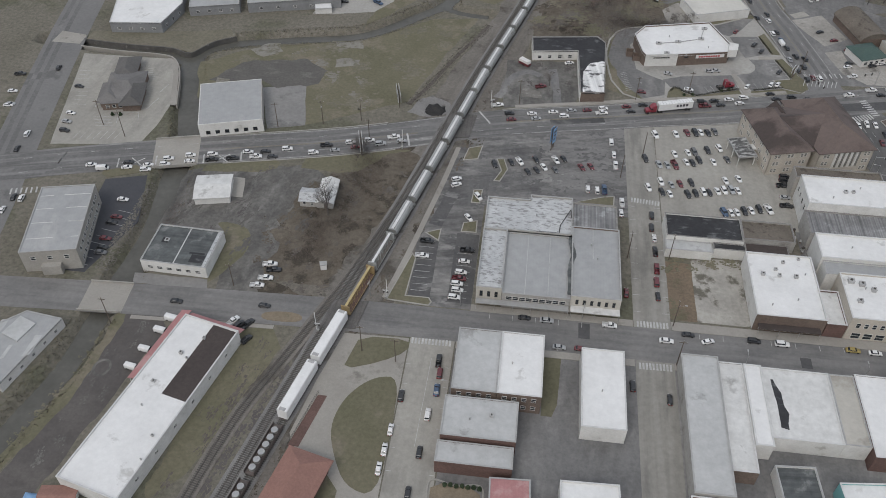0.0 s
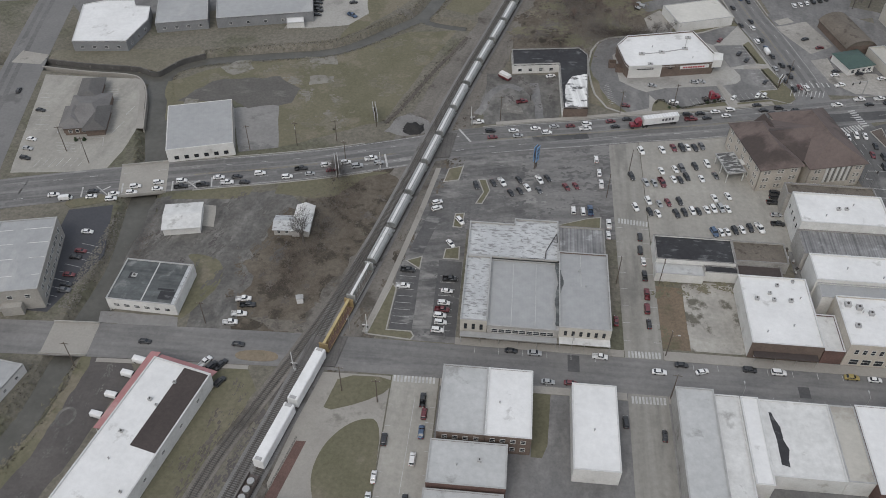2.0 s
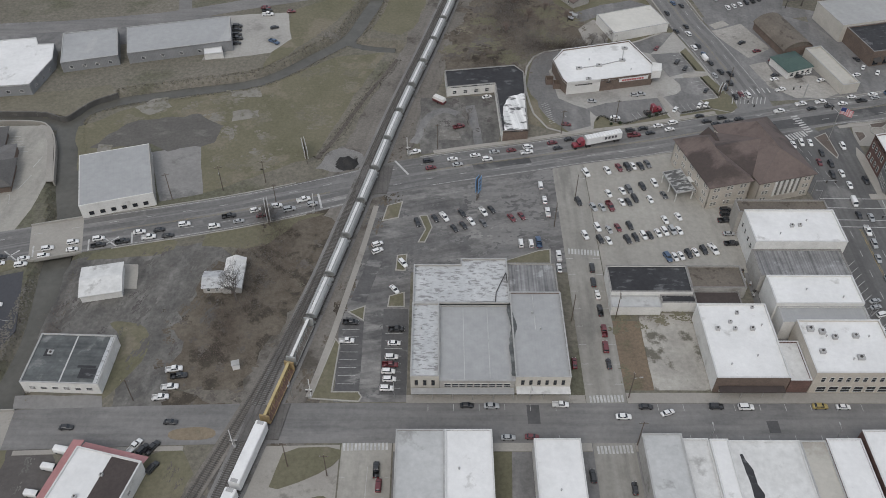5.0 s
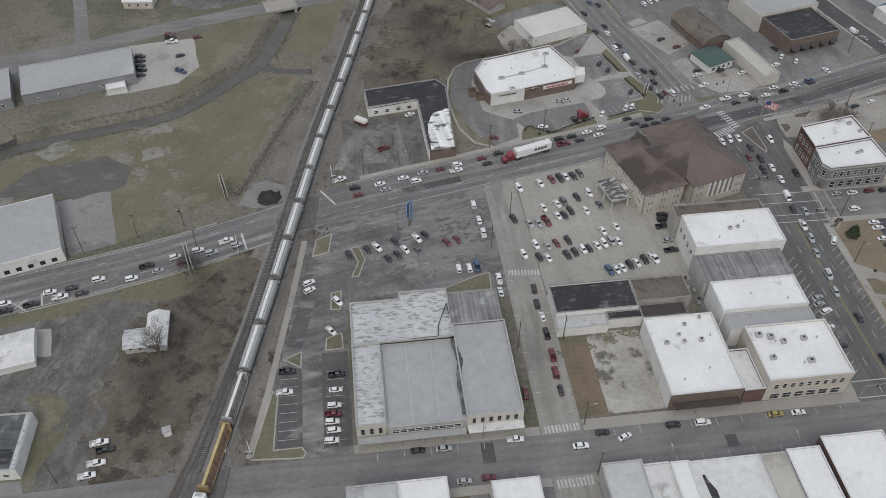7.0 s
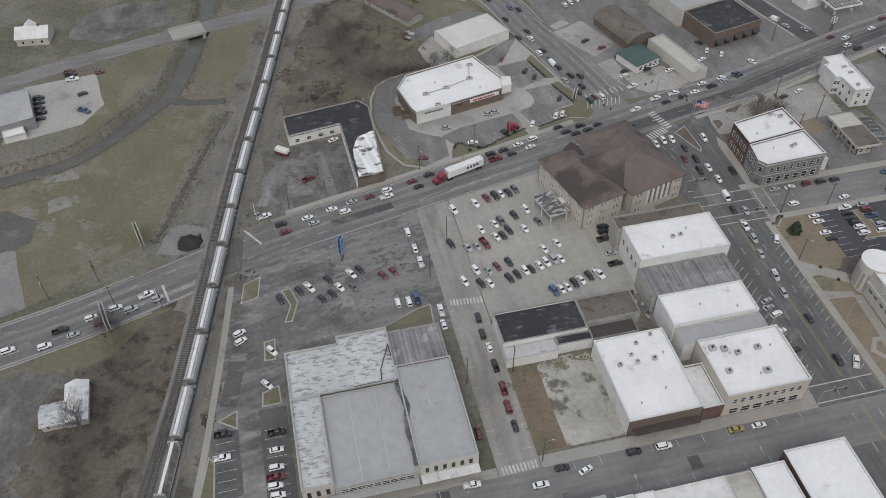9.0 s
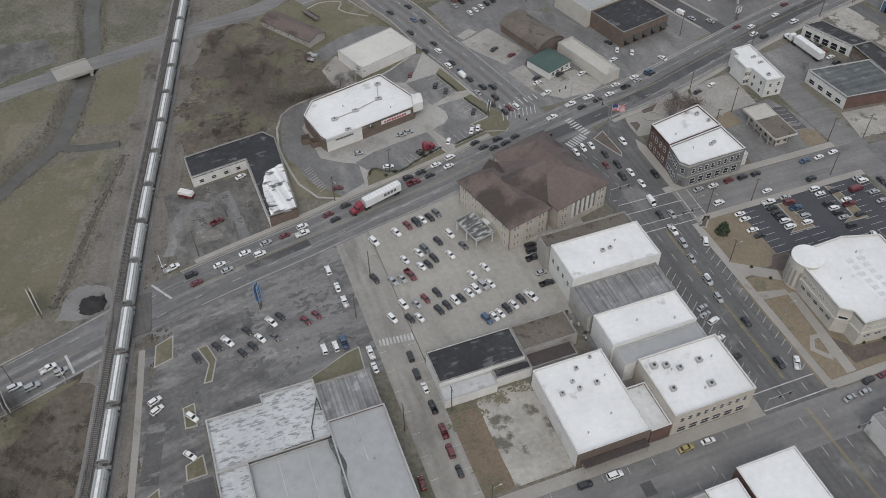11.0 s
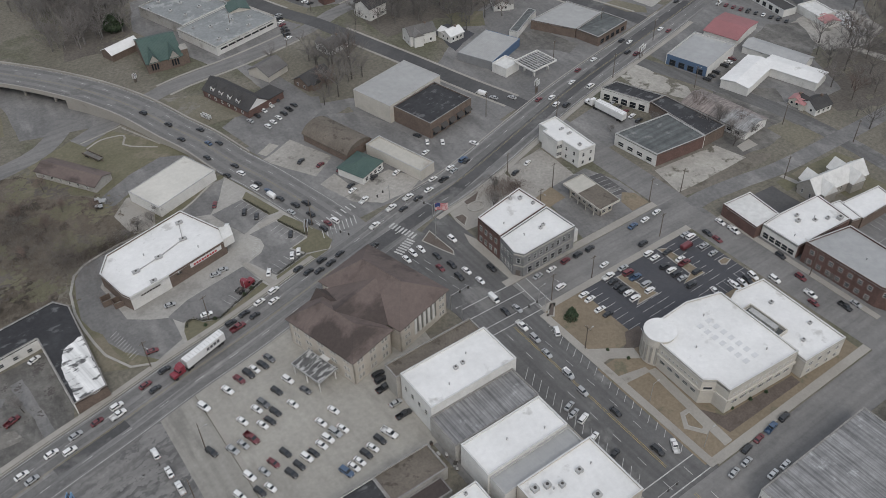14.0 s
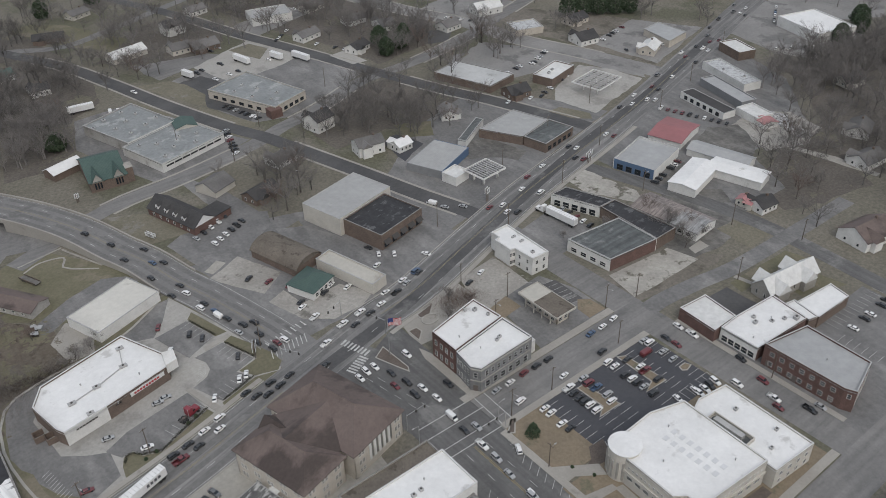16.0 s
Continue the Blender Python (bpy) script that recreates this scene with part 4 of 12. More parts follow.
SCRUB_LOT = [(-3, 331), (26, 333), (31, 345), (60, 354), (60, 372), (46, 390), (40, 410), (22, 416), (12, 396), (4, 366), (-3, 340)]
patch("lawn", "scrubby overgrown lot beside the railway", "lawn", SCRUB_LOT, 0.02, "scrub", 2.0)
patch("yard", "brown bare lot beside the broken slab", "yard", rect(46.8, 174, 55, 199), 0.03, "bare_clay", 0.3)
patch("yard", "broken concrete slab of a vanished building", "yard", rect(55, 174, 70.8, 202), 0.1, "slab", 0.2)
patch("yard", "concrete alley behind the shops", "yard", rect(91.5, 170, 97.5, 243), 0.03, "asphalt")
patch("yard", "cracked concrete slab of a vanished warehouse", "yard", [(224, 254.6), (234, 254), (260, 254), (257, 266.5), (227, 269)], 0.06, "slab", 0.3)
patch("yard", "gravel truck yard", "yard", [(222, 290), (246, 291), (246, 316), (223, 312)], 0.03, "asphalt")
patch("yard", "gravel yard beside the stucco house", "yard", [(178, 283), (202, 284), (203, 306), (184, 303)], 0.03, "gravel", 0.6)
patch("lawn", "brown lawn before the city hall", "lawn", [(145, 214), (162, 214), (162, 239), (147, 238)], 0.12, "brown_lawn")
patch("lawn", "brown lawn around the city hall", "lawn", [(144, 172), (210, 172), (210, 210), (144, 212)], 0.1, "brown_lawn")
patch("lawn", "small lawn beside the tracks", "lawn", rounded([(-45.5, 155.5), (-30.6, 156), (-30.6, 151.6), (-38, 146.6), (-48.4, 142.6), (-47, 149)], 1), 0.12, "lawn")
patch("lawn", "oval lawn by the depot", "lawn", rounded([(-43, 137), (-38, 141.4), (-31.6, 142), (-30.8, 125), (-31.4, 104), (-40, 106), (-45, 115), (-47.6, 123), (-46.4, 131)], 2), 0.12, "lawn")
patch("yard", "concrete plaza by the depot", "yard", [(-52, 156), (-31, 156.5), (-31, 90), (-46, 90), (-58, 120), (-53, 148)], 0.05, "concrete")
patch("yard", "concrete yards behind the main street shops", "yard", rect(-17, 95, 120, 157), 0.03, "asphalt")
patch("yard", "yard between bank and highway", "yard", [(150, 284), (152, 295), (172, 302), (182, 303), (182, 268), (176, 266), (172, 282)], 0.04, "concrete")
patch("parking_lot", "worn grey asphalt lot beside the small green-roofed shop", "parking lot", [(124, 312), (160, 314), (205, 327), (198, 340), (170, 352), (160, 372), (147, 378), (112, 376), (116.5, 357), (121, 335)], 0.03, "asphalt", 0.6)
patch("yard", "tan gravel court before the arched hall", "yard", [(113.6, 364.2), (129, 370.4), (136.4, 350.6), (124.8, 343)], 0.04, "gravel", 0.5)
patch("yard", "tan gravel court before the green-roofed shop", "yard", [(124, 337.5), (131.4, 340), (133, 329), (149, 330), (155.6, 318), (148.4, 314.3), (136.4, 313.9), (128.4, 321.3)], 0.041, "gravel", 0.5)
patch("yard", "dark damp ground behind the arched hall", "yard", [(150, 378), (160.1, 370.9), (166.5, 355.5), (169.2, 334.9), (166.6, 325.4), (161, 344), (152.5, 346), (149, 364)], 0.043, "asphalt", 0.7)
patch("yard", "broken concrete slabs beside the gravel court", "yard", [(114.4, 369.8), (121, 373.2), (123.4, 369.4), (116.4, 366)], 0.06, "slab", 0.4)
patch("parking_lot", "worn asphalt behind the dormered office", "parking lot", [(136.5, 438.9), (140.1, 440.4), (148.6, 416.3), (151.8, 387), (170.6, 379.6), (146.3, 374), (133.1, 376.2), (137.8, 397.2)], 0.034, "asphalt", 0.5)
patch("parking_lot", "asphalt lot beside the dormered office", "parking lot", [(110.9, 395.2), (114.2, 374.8), (140.9, 376.9), (150, 382), (154, 392), (138.5, 402), (120.4, 400.1)], 0.038, "asphalt", 0.2)
patch("parking_lot", "worn asphalt lot around the supermarket", "parking lot", [(112, 500), (122, 532), (152, 534), (160, 508), (172, 470), (180, 455), (150, 446), (128, 446), (118, 480)], 0.02, "asphalt", 0.6)
patch("parking_lot", "wide asphalt lot around the grocery", "parking lot", [(177, 520), (180, 546), (198, 552), (215, 562), (245, 566), (258, 528), (268, 486), (240, 473), (205, 464), (189, 470), (182, 501)], 0.02, "asphalt", 0.6)
patch("parking_lot", "paved lots along the highway", "parking lot", [(198, 330), (236, 338), (330, 362), (318, 392), (290, 425), (245, 410), (205, 380), (190, 350)], 0.02, "asphalt", 0.6)
patch("parking_lot", "paved yards of the repair shops", "parking lot", [(289, 338), (340, 350), (420, 372), (450, 378), (430, 325), (392, 290), (345, 290), (330, 262), (290, 262)], 0.02, "asphalt", 0.8)
patch("parking_lot", "asphalt lot around the brick mall", "parking lot", [(224, 150), (290, 150), (290, 206), (250, 206), (224, 236)], 0.025, "asphalt")

# kerbed pavements
for label, pts in (
    ("concrete pavement along the warehouse front", rect(-14, 169.6, 35.4, 172.2)),
    ("concrete pavement along the shops", rect(46.9, 169.6, 124.2, 173.0)),
    ("concrete pavement along the south shops", rect(-17, 154.5, 35.4, 157.0)),
    ("concrete pavement along the south shops", rect(46.9, 154.5, 124.0, 157.0)),
    ("concrete pavement along the avenue", rect(120.6, 173.0, 124.4, 243)),
    ("concrete pavement by the city hall", rect(144.6, 170.5, 147, 238)),
    ("concrete pavement by the bank", rect(144.6, 253.8, 222 - 9.6, 256.6)),
    ("concrete pavement by the car park", rect(147, 238.2, 212.3, 240.6)),
    ("concrete pavement by the side street", rect(47, 219, 48.6, 270)),
    ("concrete pavement by the mall", rect(224.2, 176, 226.4, 237)),
    ("concrete pavement by the city hall", rect(147, 170, 212.3, 172.6)),
):
    patch("pavement", label, "pavement", pts, 0.2, "concrete")

# far lots, yards and wooded ground
for label, cat, pts, top, mt in (
    ("pale worn lot behind the grocery", "parking lot", [(205, 523), (198, 556), (246, 574), (252, 530), (234, 524)], 0.028, "pale_lot"),
    ("dark stalls beside the grocery", "parking lot", [(181, 502), (179, 540), (196, 542), (203, 520), (196, 478), (190, 472)], 0.032, "asphalt_dark2"),
    ("pale lot of the far gas station", "parking lot", [(324, 364), (320, 388), (330, 398), (363, 412), (372, 394), (374, 376)], 0.03, "pale_lot"),
    ("asphalt lots behind the pale store", "parking lot", [(318, 425), (304, 456), (345, 474), (362, 440), (368, 416), (340, 420)], 0.025, "pale_asphalt"),
    ("asphalt lot of the far white store", "parking lot", [(464, 384), (530, 404), (540, 370), (520, 330), (482, 332), (458, 350)], 0.025, "pale_asphalt"),
    ("asphalt lots beyond the avenue", "parking lot", [(396, 384), (392, 430), (440, 440), (460, 402)], 0.022, "pale_asphalt"),
    ("asphalt lots beyond the avenue", "parking lot", [(352, 545), (368, 500), (410, 506), (400, 560)], 0.022, "pale_asphalt"),
    ("black driveway beside the white house", "yard", [(222, 388), (226, 410), (236, 412), (240, 396)], 0.03, "new_asphalt"),
    ("worn lot beside the cream hall", "parking lot", [(176, 552), (172, 582), (214, 570), (222, 560)], 0.025, "street"),
    ("worn lot of the far warehouse", "parking lot", [(250, 575), (246, 600), (290, 616), (298, 590)], 0.025, "pale_asphalt"),
    ("gravel yard full of scrap behind the sheds", "yard", [(386, 314), (396, 300), (392, 282), (372, 278), (352, 286), (362, 312)], 0.026, "gravel"),
    ("leaf-covered ground under bare trees", "woods floor", [(96, 545), (90, 690), (140, 690), (150, 585), (140, 545), (118, 532)], 0.01, "litter"),
    ("leaf-covered ground under bare trees", "woods floor", [(352, 262), (356, 286), (398, 286), (436, 322), (440, 344), (510, 348), (560, 300), (470, 230), (395, 215)], 0.01, "litter"),
    ("leaf-covered ground under bare trees", "woods floor", [(206, 418), (206, 452), (252, 470), (276, 468), (284, 440), (292, 405), (274, 402), (250, 398), (236, 420)], 0.01, "litter"),
    ("leaf-covered ground under bare trees", "woods floor", [(76, 490), (92, 545), (112, 530), (112, 500), (94, 488)], 0.01, "litter"),
    ("worn ground behind the tan hall", "yard", [(196, 330), (214, 334), (200, 386), (160, 380), (158, 352), (196, 352)], 0.027, "asphalt"),
):
    patch("parking_lot" if "lot" in cat else "yard", label, cat, pts, top, mt, 1.2)

for label, name, cat, pts, top, mt, jit in (
    ("asphalt drive round the drive-in bank", "parking_lot", "parking lot", [(180, 256.8), (211.5, 256.8), (212, 272), (207.6, 286), (184, 284)], 0.038, "asphalt", 0.2),
    ("tan lawn beside the drive-in bank", "lawn", "lawn", [(203.5, 257), (211.5, 257), (211.5, 264), (208, 267), (204, 263)], 0.1, "brown_lawn", 0.2),
    ("tan lawn behind the drive-in bank", "lawn", "lawn", [(180, 276), (190, 277), (190, 285), (181, 283)], 0.1, "brown_lawn", 0.3),
    ("broken pale slab in the lumber yard", "yard", "yard", [(263, 314), (266, 328), (278, 330), (281, 302), (275, 292), (268, 308)], 0.05, "slab", 0.6),
    ("dark muddy ground behind the old garage", "yard", "yard", [(257, 256), (270, 253.4), (284, 255), (290, 264), (290, 276), (286, 292), (266, 294), (262, 272), (256, 268)], 0.028, "mud", 1.0),
    ("worn dirt round the cracked slab", "yard", "yard", [(221, 252.6), (222.4, 270), (257.6, 269), (264, 256), (270, 250), (262, 247.8), (234, 250.6)], 0.024, "dirt", 0.8),
    ("worn dirt yard behind the white sheds", "yard", "yard", [(294, 293), (309, 279), (303, 270), (295, 277)], 0.031, "mud", 0.8),
    ("leaf-covered ground under bare trees by the sheds", "yard", "woods floor", [(312, 276), (336, 276), (362, 282), (372, 262), (360, 240), (330, 246), (314, 252), (318, 262)], 0.016, "litter", 1.4),
    ("grey drive slab beside the lane", "yard", "yard", [(262, 257), (270, 256.6), (270.6, 261.4), (263, 261)], 0.06, "concrete", 0.3),
    ("worn asphalt court under the overpass", "parking_lot", "parking lot", [(42, 436), (72, 427), (79, 432), (66, 456), (48, 496), (38, 500), (43, 462)], 0.022, "asphalt", 0.3),
    ("olive grass beside the railway", "lawn", "lawn", [(20, 442), (38, 444), (41, 462), (34, 496), (26, 500)], 0.016, "lawn", 1.0),
    ("olive grass round the long dark house", "lawn", "lawn", [(40, 416), (70, 428), (88, 398), (96, 372), (62, 374), (44, 392)], 0.025, "lawn", 1.0),
    ("pale apron behind the metal building", "yard", "yard", [(58, 352), (66, 352), (70, 364), (64, 374), (56, 366)], 0.022, "concrete", 0.5),
    ("gravel lane behind the metal building", "yard", "yard", [(62, 374), (94, 384), (98, 372), (92, 366), (66, 370)], 0.021, "dirt", 0.6),
):
    patch(name, label, cat, pts, top, mt, jit)
for run in ([(61, 419.3), (69.8, 420.6), (78.7, 422)], [(61.7, 413.9), (68.5, 416.9), (76.9, 414.5), (74.6, 408.4), (76.6, 405.2), (84.9, 398.3)], [(78.3, 420.7), (82.8, 409.1), (86.6, 399.7)]):
    bm = bmesh.new()
    ribbon(bm, smooth_line(run, 2.0), 0.42, -0.42, 0.04, 0.1)
    bmesh.ops.recalc_face_normals(bm, faces=bm.faces)
    tagged(part("path", bm, "gravel", None), "worn pale path across the grass", "path", kind="structure")
patch("yard", "dark gravel lane behind the cream-roofed building", "yard", [(52, 372.5), (56.1, 379.8), (68.7, 386.6), (83.1, 391), (91, 386.4), (94, 380.6), (80, 380), (65.5, 376), (58.6, 372)], 0.034, "asphalt", 0.5)

patch("road", "dark asphalt lanes between the bank and the islands", "road", [(126, 287), (151, 298), (151.4, 254), (136, 254)], 0.05, "avenue")
patch("parking_lot", "dark stalls behind the drive-in bank", "parking lot", [(200.5, 282.4), (210.2, 280), (209.9, 266.1), (202.3, 267.4)], 0.046, "new_asphalt_worn", 0.1)
patch("pavement", "concrete pavement before the bank", "pavement", [(147.6, 253.9), (150.4, 253.9), (151, 278), (149.4, 283), (147.8, 278)], 0.17, "concrete")
patch("lawn", "olive grass between motel and pharmacy drive", "lawn", [(28.8, 297), (29.4, 314), (31.4, 316), (33.6, 312), (34.2, 303.5), (36.5, 293.4)], 0.05, "lawn", 0.2)

for label, name, cat, pts, top, mt, jit in (
    ("paved court beside the grey warehouses", "parking_lot", "parking lot", [(-100, 376), (-73, 379), (-69, 357), (-76, 346), (-92, 342), (-104, 340)], 0.03, "pale_lot", 0.4),
    ("asphalt ground behind the grey warehouses", "parking_lot", "parking lot", [(-206, 352), (-205, 368), (-140, 374), (-100, 376), (-99, 366), (-140, 352), (-196, 340)], 0.02, "asphalt", 0.4),
    ("pale path along the creek rim", "pavement", "path", [(-156, 295.4), (-152, 294), (-147.6, 284.4), (-141.2, 262.5), (-143.4, 262.2), (-149.6, 283.4), (-153.6, 292), (-157, 293.4)], 0.06, "concrete", 0.0),
    ("olive grass beside the block building", "lawn", "lawn", rounded([(-105, 199), (-92, 198), (-88, 187), (-98, 168), (-100, 174), (-97, 192)], 2), 0.028, "lawn", 0.8),
    ("worn concrete strip before the block building", "yard", "yard", [(-122, 172), (-98, 172), (-97, 167.6), (-121, 167.6)], 0.045, "pale_asphalt", 0.4),
    ("pale gravel apron by the level crossing", "yard", "yard", [(-80, 174.6), (-62, 173.6), (-58.6, 169.4), (-67, 168.8)], 0.03, "dirt", 1.6),
    ("grass island beside the level crossing", "lawn", "lawn", rounded([(-77, 161.4), (-65, 162), (-64, 158), (-77, 157.6)], 2), 0.13, "brown_lawn", 0.2),
    ("olive verge along the creek", "lawn", "lawn", [(-128.4, 111.6), (-125.6, 122.7), (-122.6, 134.7), (-121.0, 149.7), (-120.8, 156), (-117.8, 156), (-117.8, 150), (-119.2, 135.2), (-121.6, 123.3), (-124.6, 112.1), (-130, 96), (-134, 96)], 0.026, "lawn", 1.2),
    ("olive grass beside the long white shed", "lawn", "lawn", [(-88, 96), (-81, 104), (-70.4, 135), (-68, 148), (-73, 155), (-82, 152), (-86, 126), (-90, 100)], 0.016, "lawn", 1.5),
    ("olive grass strip beside the brick shop", "lawn", "lawn", [(9.0, 156), (14.2, 156), (13.4, 138), (12, 134), (9.0, 134)], 0.05, "lawn", 0.2),
    ("brown bed in a curved planter", "lawn", "lawn", rounded([(-18.2, 110.4), (-5.4, 109.8), (-5, 103), (-18, 103)], 1), 0.2, "brown_lawn", 0.0),
    ("small lawn beside the depot", "lawn", "lawn", [(-46.5, 110), (-41.6, 104.6), (-42, 96), (-48, 100)], 0.12, "lawn", 0.2),
):
    patch(name, label, cat, pts, top, mt, jit)

for label, name, cat, pts, top, mt, jit in (
    ("tan verge between street and grocery stalls", "lawn", "lawn", [(162, 553), (180, 547), (185, 536), (187, 517), (181, 504), (177, 510), (168, 538)], 0.035, "tan_grass", 0.5),
    ("tan verge along the dark street", "lawn", "lawn", [(178, 505), (191, 469), (187, 464), (182, 472), (175, 500)], 0.036, "tan_grass", 0.3),
    ("tan verge behind the supermarket", "lawn", "lawn", [(153, 533), (161, 522), (167, 506), (157, 506), (152, 520)], 0.036, "tan_grass", 0.5),
    ("tan island in the grocery yard", "lawn", "lawn", [(226, 566), (240, 567), (245, 553), (233, 541), (228, 556)], 0.05, "tan_grass", 0.4),
    ("muddy yard between the stores", "yard", "yard", [(244, 372), (255, 364), (262, 355), (271, 358), (266, 380), (252, 384)], 0.032, "mud", 1.0),
    ("olive lawn between the white houses", "lawn", "lawn", [(238, 406), (241, 421), (257, 412), (249, 399)], 0.03, "lawn", 0.8),
    ("white slab by the small house", "yard", "yard", [(266, 518), (277, 519), (278, 497), (269, 498)], 0.056, "pale_lot", 0.3),
    ("grassy rim of the gas station", "lawn", "lawn", [(308, 381), (316, 381), (322, 366), (318, 361), (311, 368)], 0.06, "tan_grass", 0.3),
    ("pale lane to the wooded houses", "yard", "yard", [(362, 281), (366, 279), (371, 262), (371, 242), (367, 242), (365, 262)], 0.03, "gravel", 0.5),
    ("tan gravel patch below the white store", "yard", "yard", [(465, 354), (476, 333), (466, 329), (456, 349)], 0.035, "pale_lot", 0.4),
    ("open lawn beyond the woods", "lawn", "lawn", [(133, 694), (151, 694), (168, 676), (188, 626), (172, 610), (158, 634)], 0.02, "lawn", 1.0),
    ("muddy yard beside the red shed", "yard", "yard", [(318, 300), (332, 312), (352, 318), (366, 310), (354, 292), (336, 284)], 0.03, "mud", 1.0),
    ("muddy yard beside the repair shop", "yard", "yard", [(292, 300), (316, 304), (318, 296), (296, 288), (286, 292)], 0.03, "mud", 0.6),
):
    patch(name, label, cat, pts, top, mt, jit)
patch("parking_lot", "dark stalls of a far office", "parking lot", [(332.6, 511.2), (346, 502.8), (332, 489.4), (320, 493.1)], 0.05, "asphalt_dark2", 0.3)
for label, pts, mt in (
    ("worn bare ground between the far houses", [(280, 488), (306, 492), (340, 496), (344, 540), (330, 600), (296, 640), (252, 640), (262, 580), (276, 530)], "litter"),
    ("worn bare ground between the far houses", [(158, 600), (196, 560), (226, 575), (240, 600), (222, 645), (196, 640), (172, 612)], "litter"),
    ("worn bare ground beside the far street", [(302, 456), (345, 476), (366, 440), (384, 384), (376, 376), (366, 412), (346, 456), (322, 470)], "pale_asphalt"),
    ("worn grey ground beyond the far street", [(394, 384), (386, 420), (376, 470), (372, 500), (400, 510), (424, 470), (440, 442), (430, 424)], "dirt"),
    ("grey asphalt lots far along the highway", [(532, 352), (530, 402), (560, 412), (620, 400), (600, 350), (560, 336)], "pale_asphalt"),
    ("leaf-covered ground by the lumber shed", [(284, 292), (300, 290), (301, 262), (296, 256), (284, 256), (282, 270)], "mud"),
):
    patch("yard", label, "yard", pts, 0.017 if mt != "mud" else 0.029, mt, 1.4)
STREET_OUT = smooth_line([(60, 690), (121, 657), (153, 640), (187, 650), (234, 668), (320, 700)], 8.0)
road("road", "pale residential street between woods", STREET_OUT, 3.6, -3.6, 0.04, "street")
WALKS = ((FAR_B, 4.9), (FAR_C, 5.2), (FAR_A, 5.4), (FAR_E, 7.6))
for own, gap in WALKS:
    cross = [r for r in (FAR_A, FAR_B, FAR_C, FAR_E, STREET_OUT, RAMP, HIGHWAY) if r is not own]
    run = []
    for p in own[4:44] + [None]:
        if p is not None and all((p.x - q.x) ** 2 + (p.y - q.y) ** 2 > 196 for r in cross for q in r):
            run.append(p)
            continue
        if len(run) > 2:
            for s in (1, -1):
                road("pavement", "narrow pale pavement beside a far street", run, s * gap + 0.6, s * gap - 0.6, 0.08, "concrete", "pavement")
        run = []

for label, name, cat, pts, top, mt, jit in (
    ("winter lawn before the dormered office", "lawn", "lawn", [(100, 432), (114, 424.5), (122, 398.4), (103.5, 400.7), (99.4, 417.2)], 0.1, "tan_grass", 0.3),
    ("olive lawn behind the church", "lawn", "lawn", [(268, 214), (270, 222.5), (284, 224), (287, 210)], 0.03, "lawn", 0.6),
    ("olive lawn before the church", "lawn", "lawn", [(255, 232), (256.5, 238), (289, 236), (291, 228), (282, 230), (268, 232)], 0.03, "lawn", 0.6),
    ("dark court between mall and church", "yard", "yard", [(239, 238), (253.4, 237), (253.4, 224), (238.6, 223)], 0.035, "asphalt_dark2", 0.3),
    ("concrete path to the church", "pavement", "path", [(260, 239), (262, 239), (264.4, 224), (262.6, 224)], 0.06, "concrete", 0.0),
    ("olive ground at the corner of the lane", "lawn", "lawn", [(281, 246), (294, 246), (293, 262), (282, 262)], 0.03, "tan_grass", 0.8),
    ("olive grass north of the creek", "lawn", "lawn", [(-78, 333), (-71, 381), (-52, 394), (-43, 389), (-51, 371), (-62, 354)], 0.016, "lawn", 1.0),
    ("olive grass between creek and railway", "lawn", "lawn", [(-27, 397), (-8, 404), (-16, 366), (-22, 360), (-34, 365), (-30, 379)], 0.016, "lawn", 1.0),
    ("churned mud beside the street", "yard", "yard", [(-86, 410), (-84, 425), (-64, 434), (-46, 431), (-42, 412), (-54, 408), (-70, 402)], 0.018, "mud", 2.5),
):
    patch(name, label, cat, pts, top, mt, jit)

def worn_lane(label, line, width, top, material, jitter=0.5):
    """A lane worn into bare ground, with uneven edges."""
    line = smooth_line(line, 2.0)
    pts = [(p.x, p.y) for p in offset_line(line, width / 2)] + [(p.x, p.y) for p in offset_line(line, -width / 2)[::-1]]
    return patch("yard", label, "yard", pts, top, material, jitter, 1.2)


worn_lane("pale gravel loop in the motel yard", [(-14.3, 284.4), (-12.6, 290.3), (-10.7, 297.8), (-6.1, 304.0), (-1.8, 305.4), (2, 302.9)], 3.0, 0.034, "asphalt", 0.9)
worn_lane("pale gravel track in the motel yard", [(7.2, 309), (8.3, 296.1), (9.4, 287.3), (10.1, 281.5)], 3.2, 0.036, "asphalt", 0.9)
patch("yard", "pale broken slab in the motel yard", "yard", [(-5.6, 293.4), (2.8, 292.0), (4.0, 286.8), (-5.1, 286.6)], 0.038, "oil_stain", 1.4, 0.9)
patch("lawn", "olive verge round the billboard", "lawn", [(-81.7, 229.8), (-81.3, 236.9), (-69.8, 242.1), (-54, 246), (-43.9, 246.7), (-53.2, 241), (-59.7, 232), (-67.2, 229.2), (-73.3, 229.8)], 0.034, "lawn", 1.2)
patch("lawn", "olive verge beside the bridge", "lawn", [(-117.8, 224), (-116.8, 227.1), (-94.7, 234.9), (-90.7, 232.5), (-91.1, 228.9), (-94.5, 226.4), (-106.2, 225.2)], 0.034, "lawn", 0.8)
patch("lawn", "olive island beside the office lot", "lawn", [(-152.5, 217.6), (-152.7, 219.3), (-142, 224), (-139, 222.5), (-139.5, 220.1), (-149.8, 215.8)], 0.14, "lawn", 0.1)
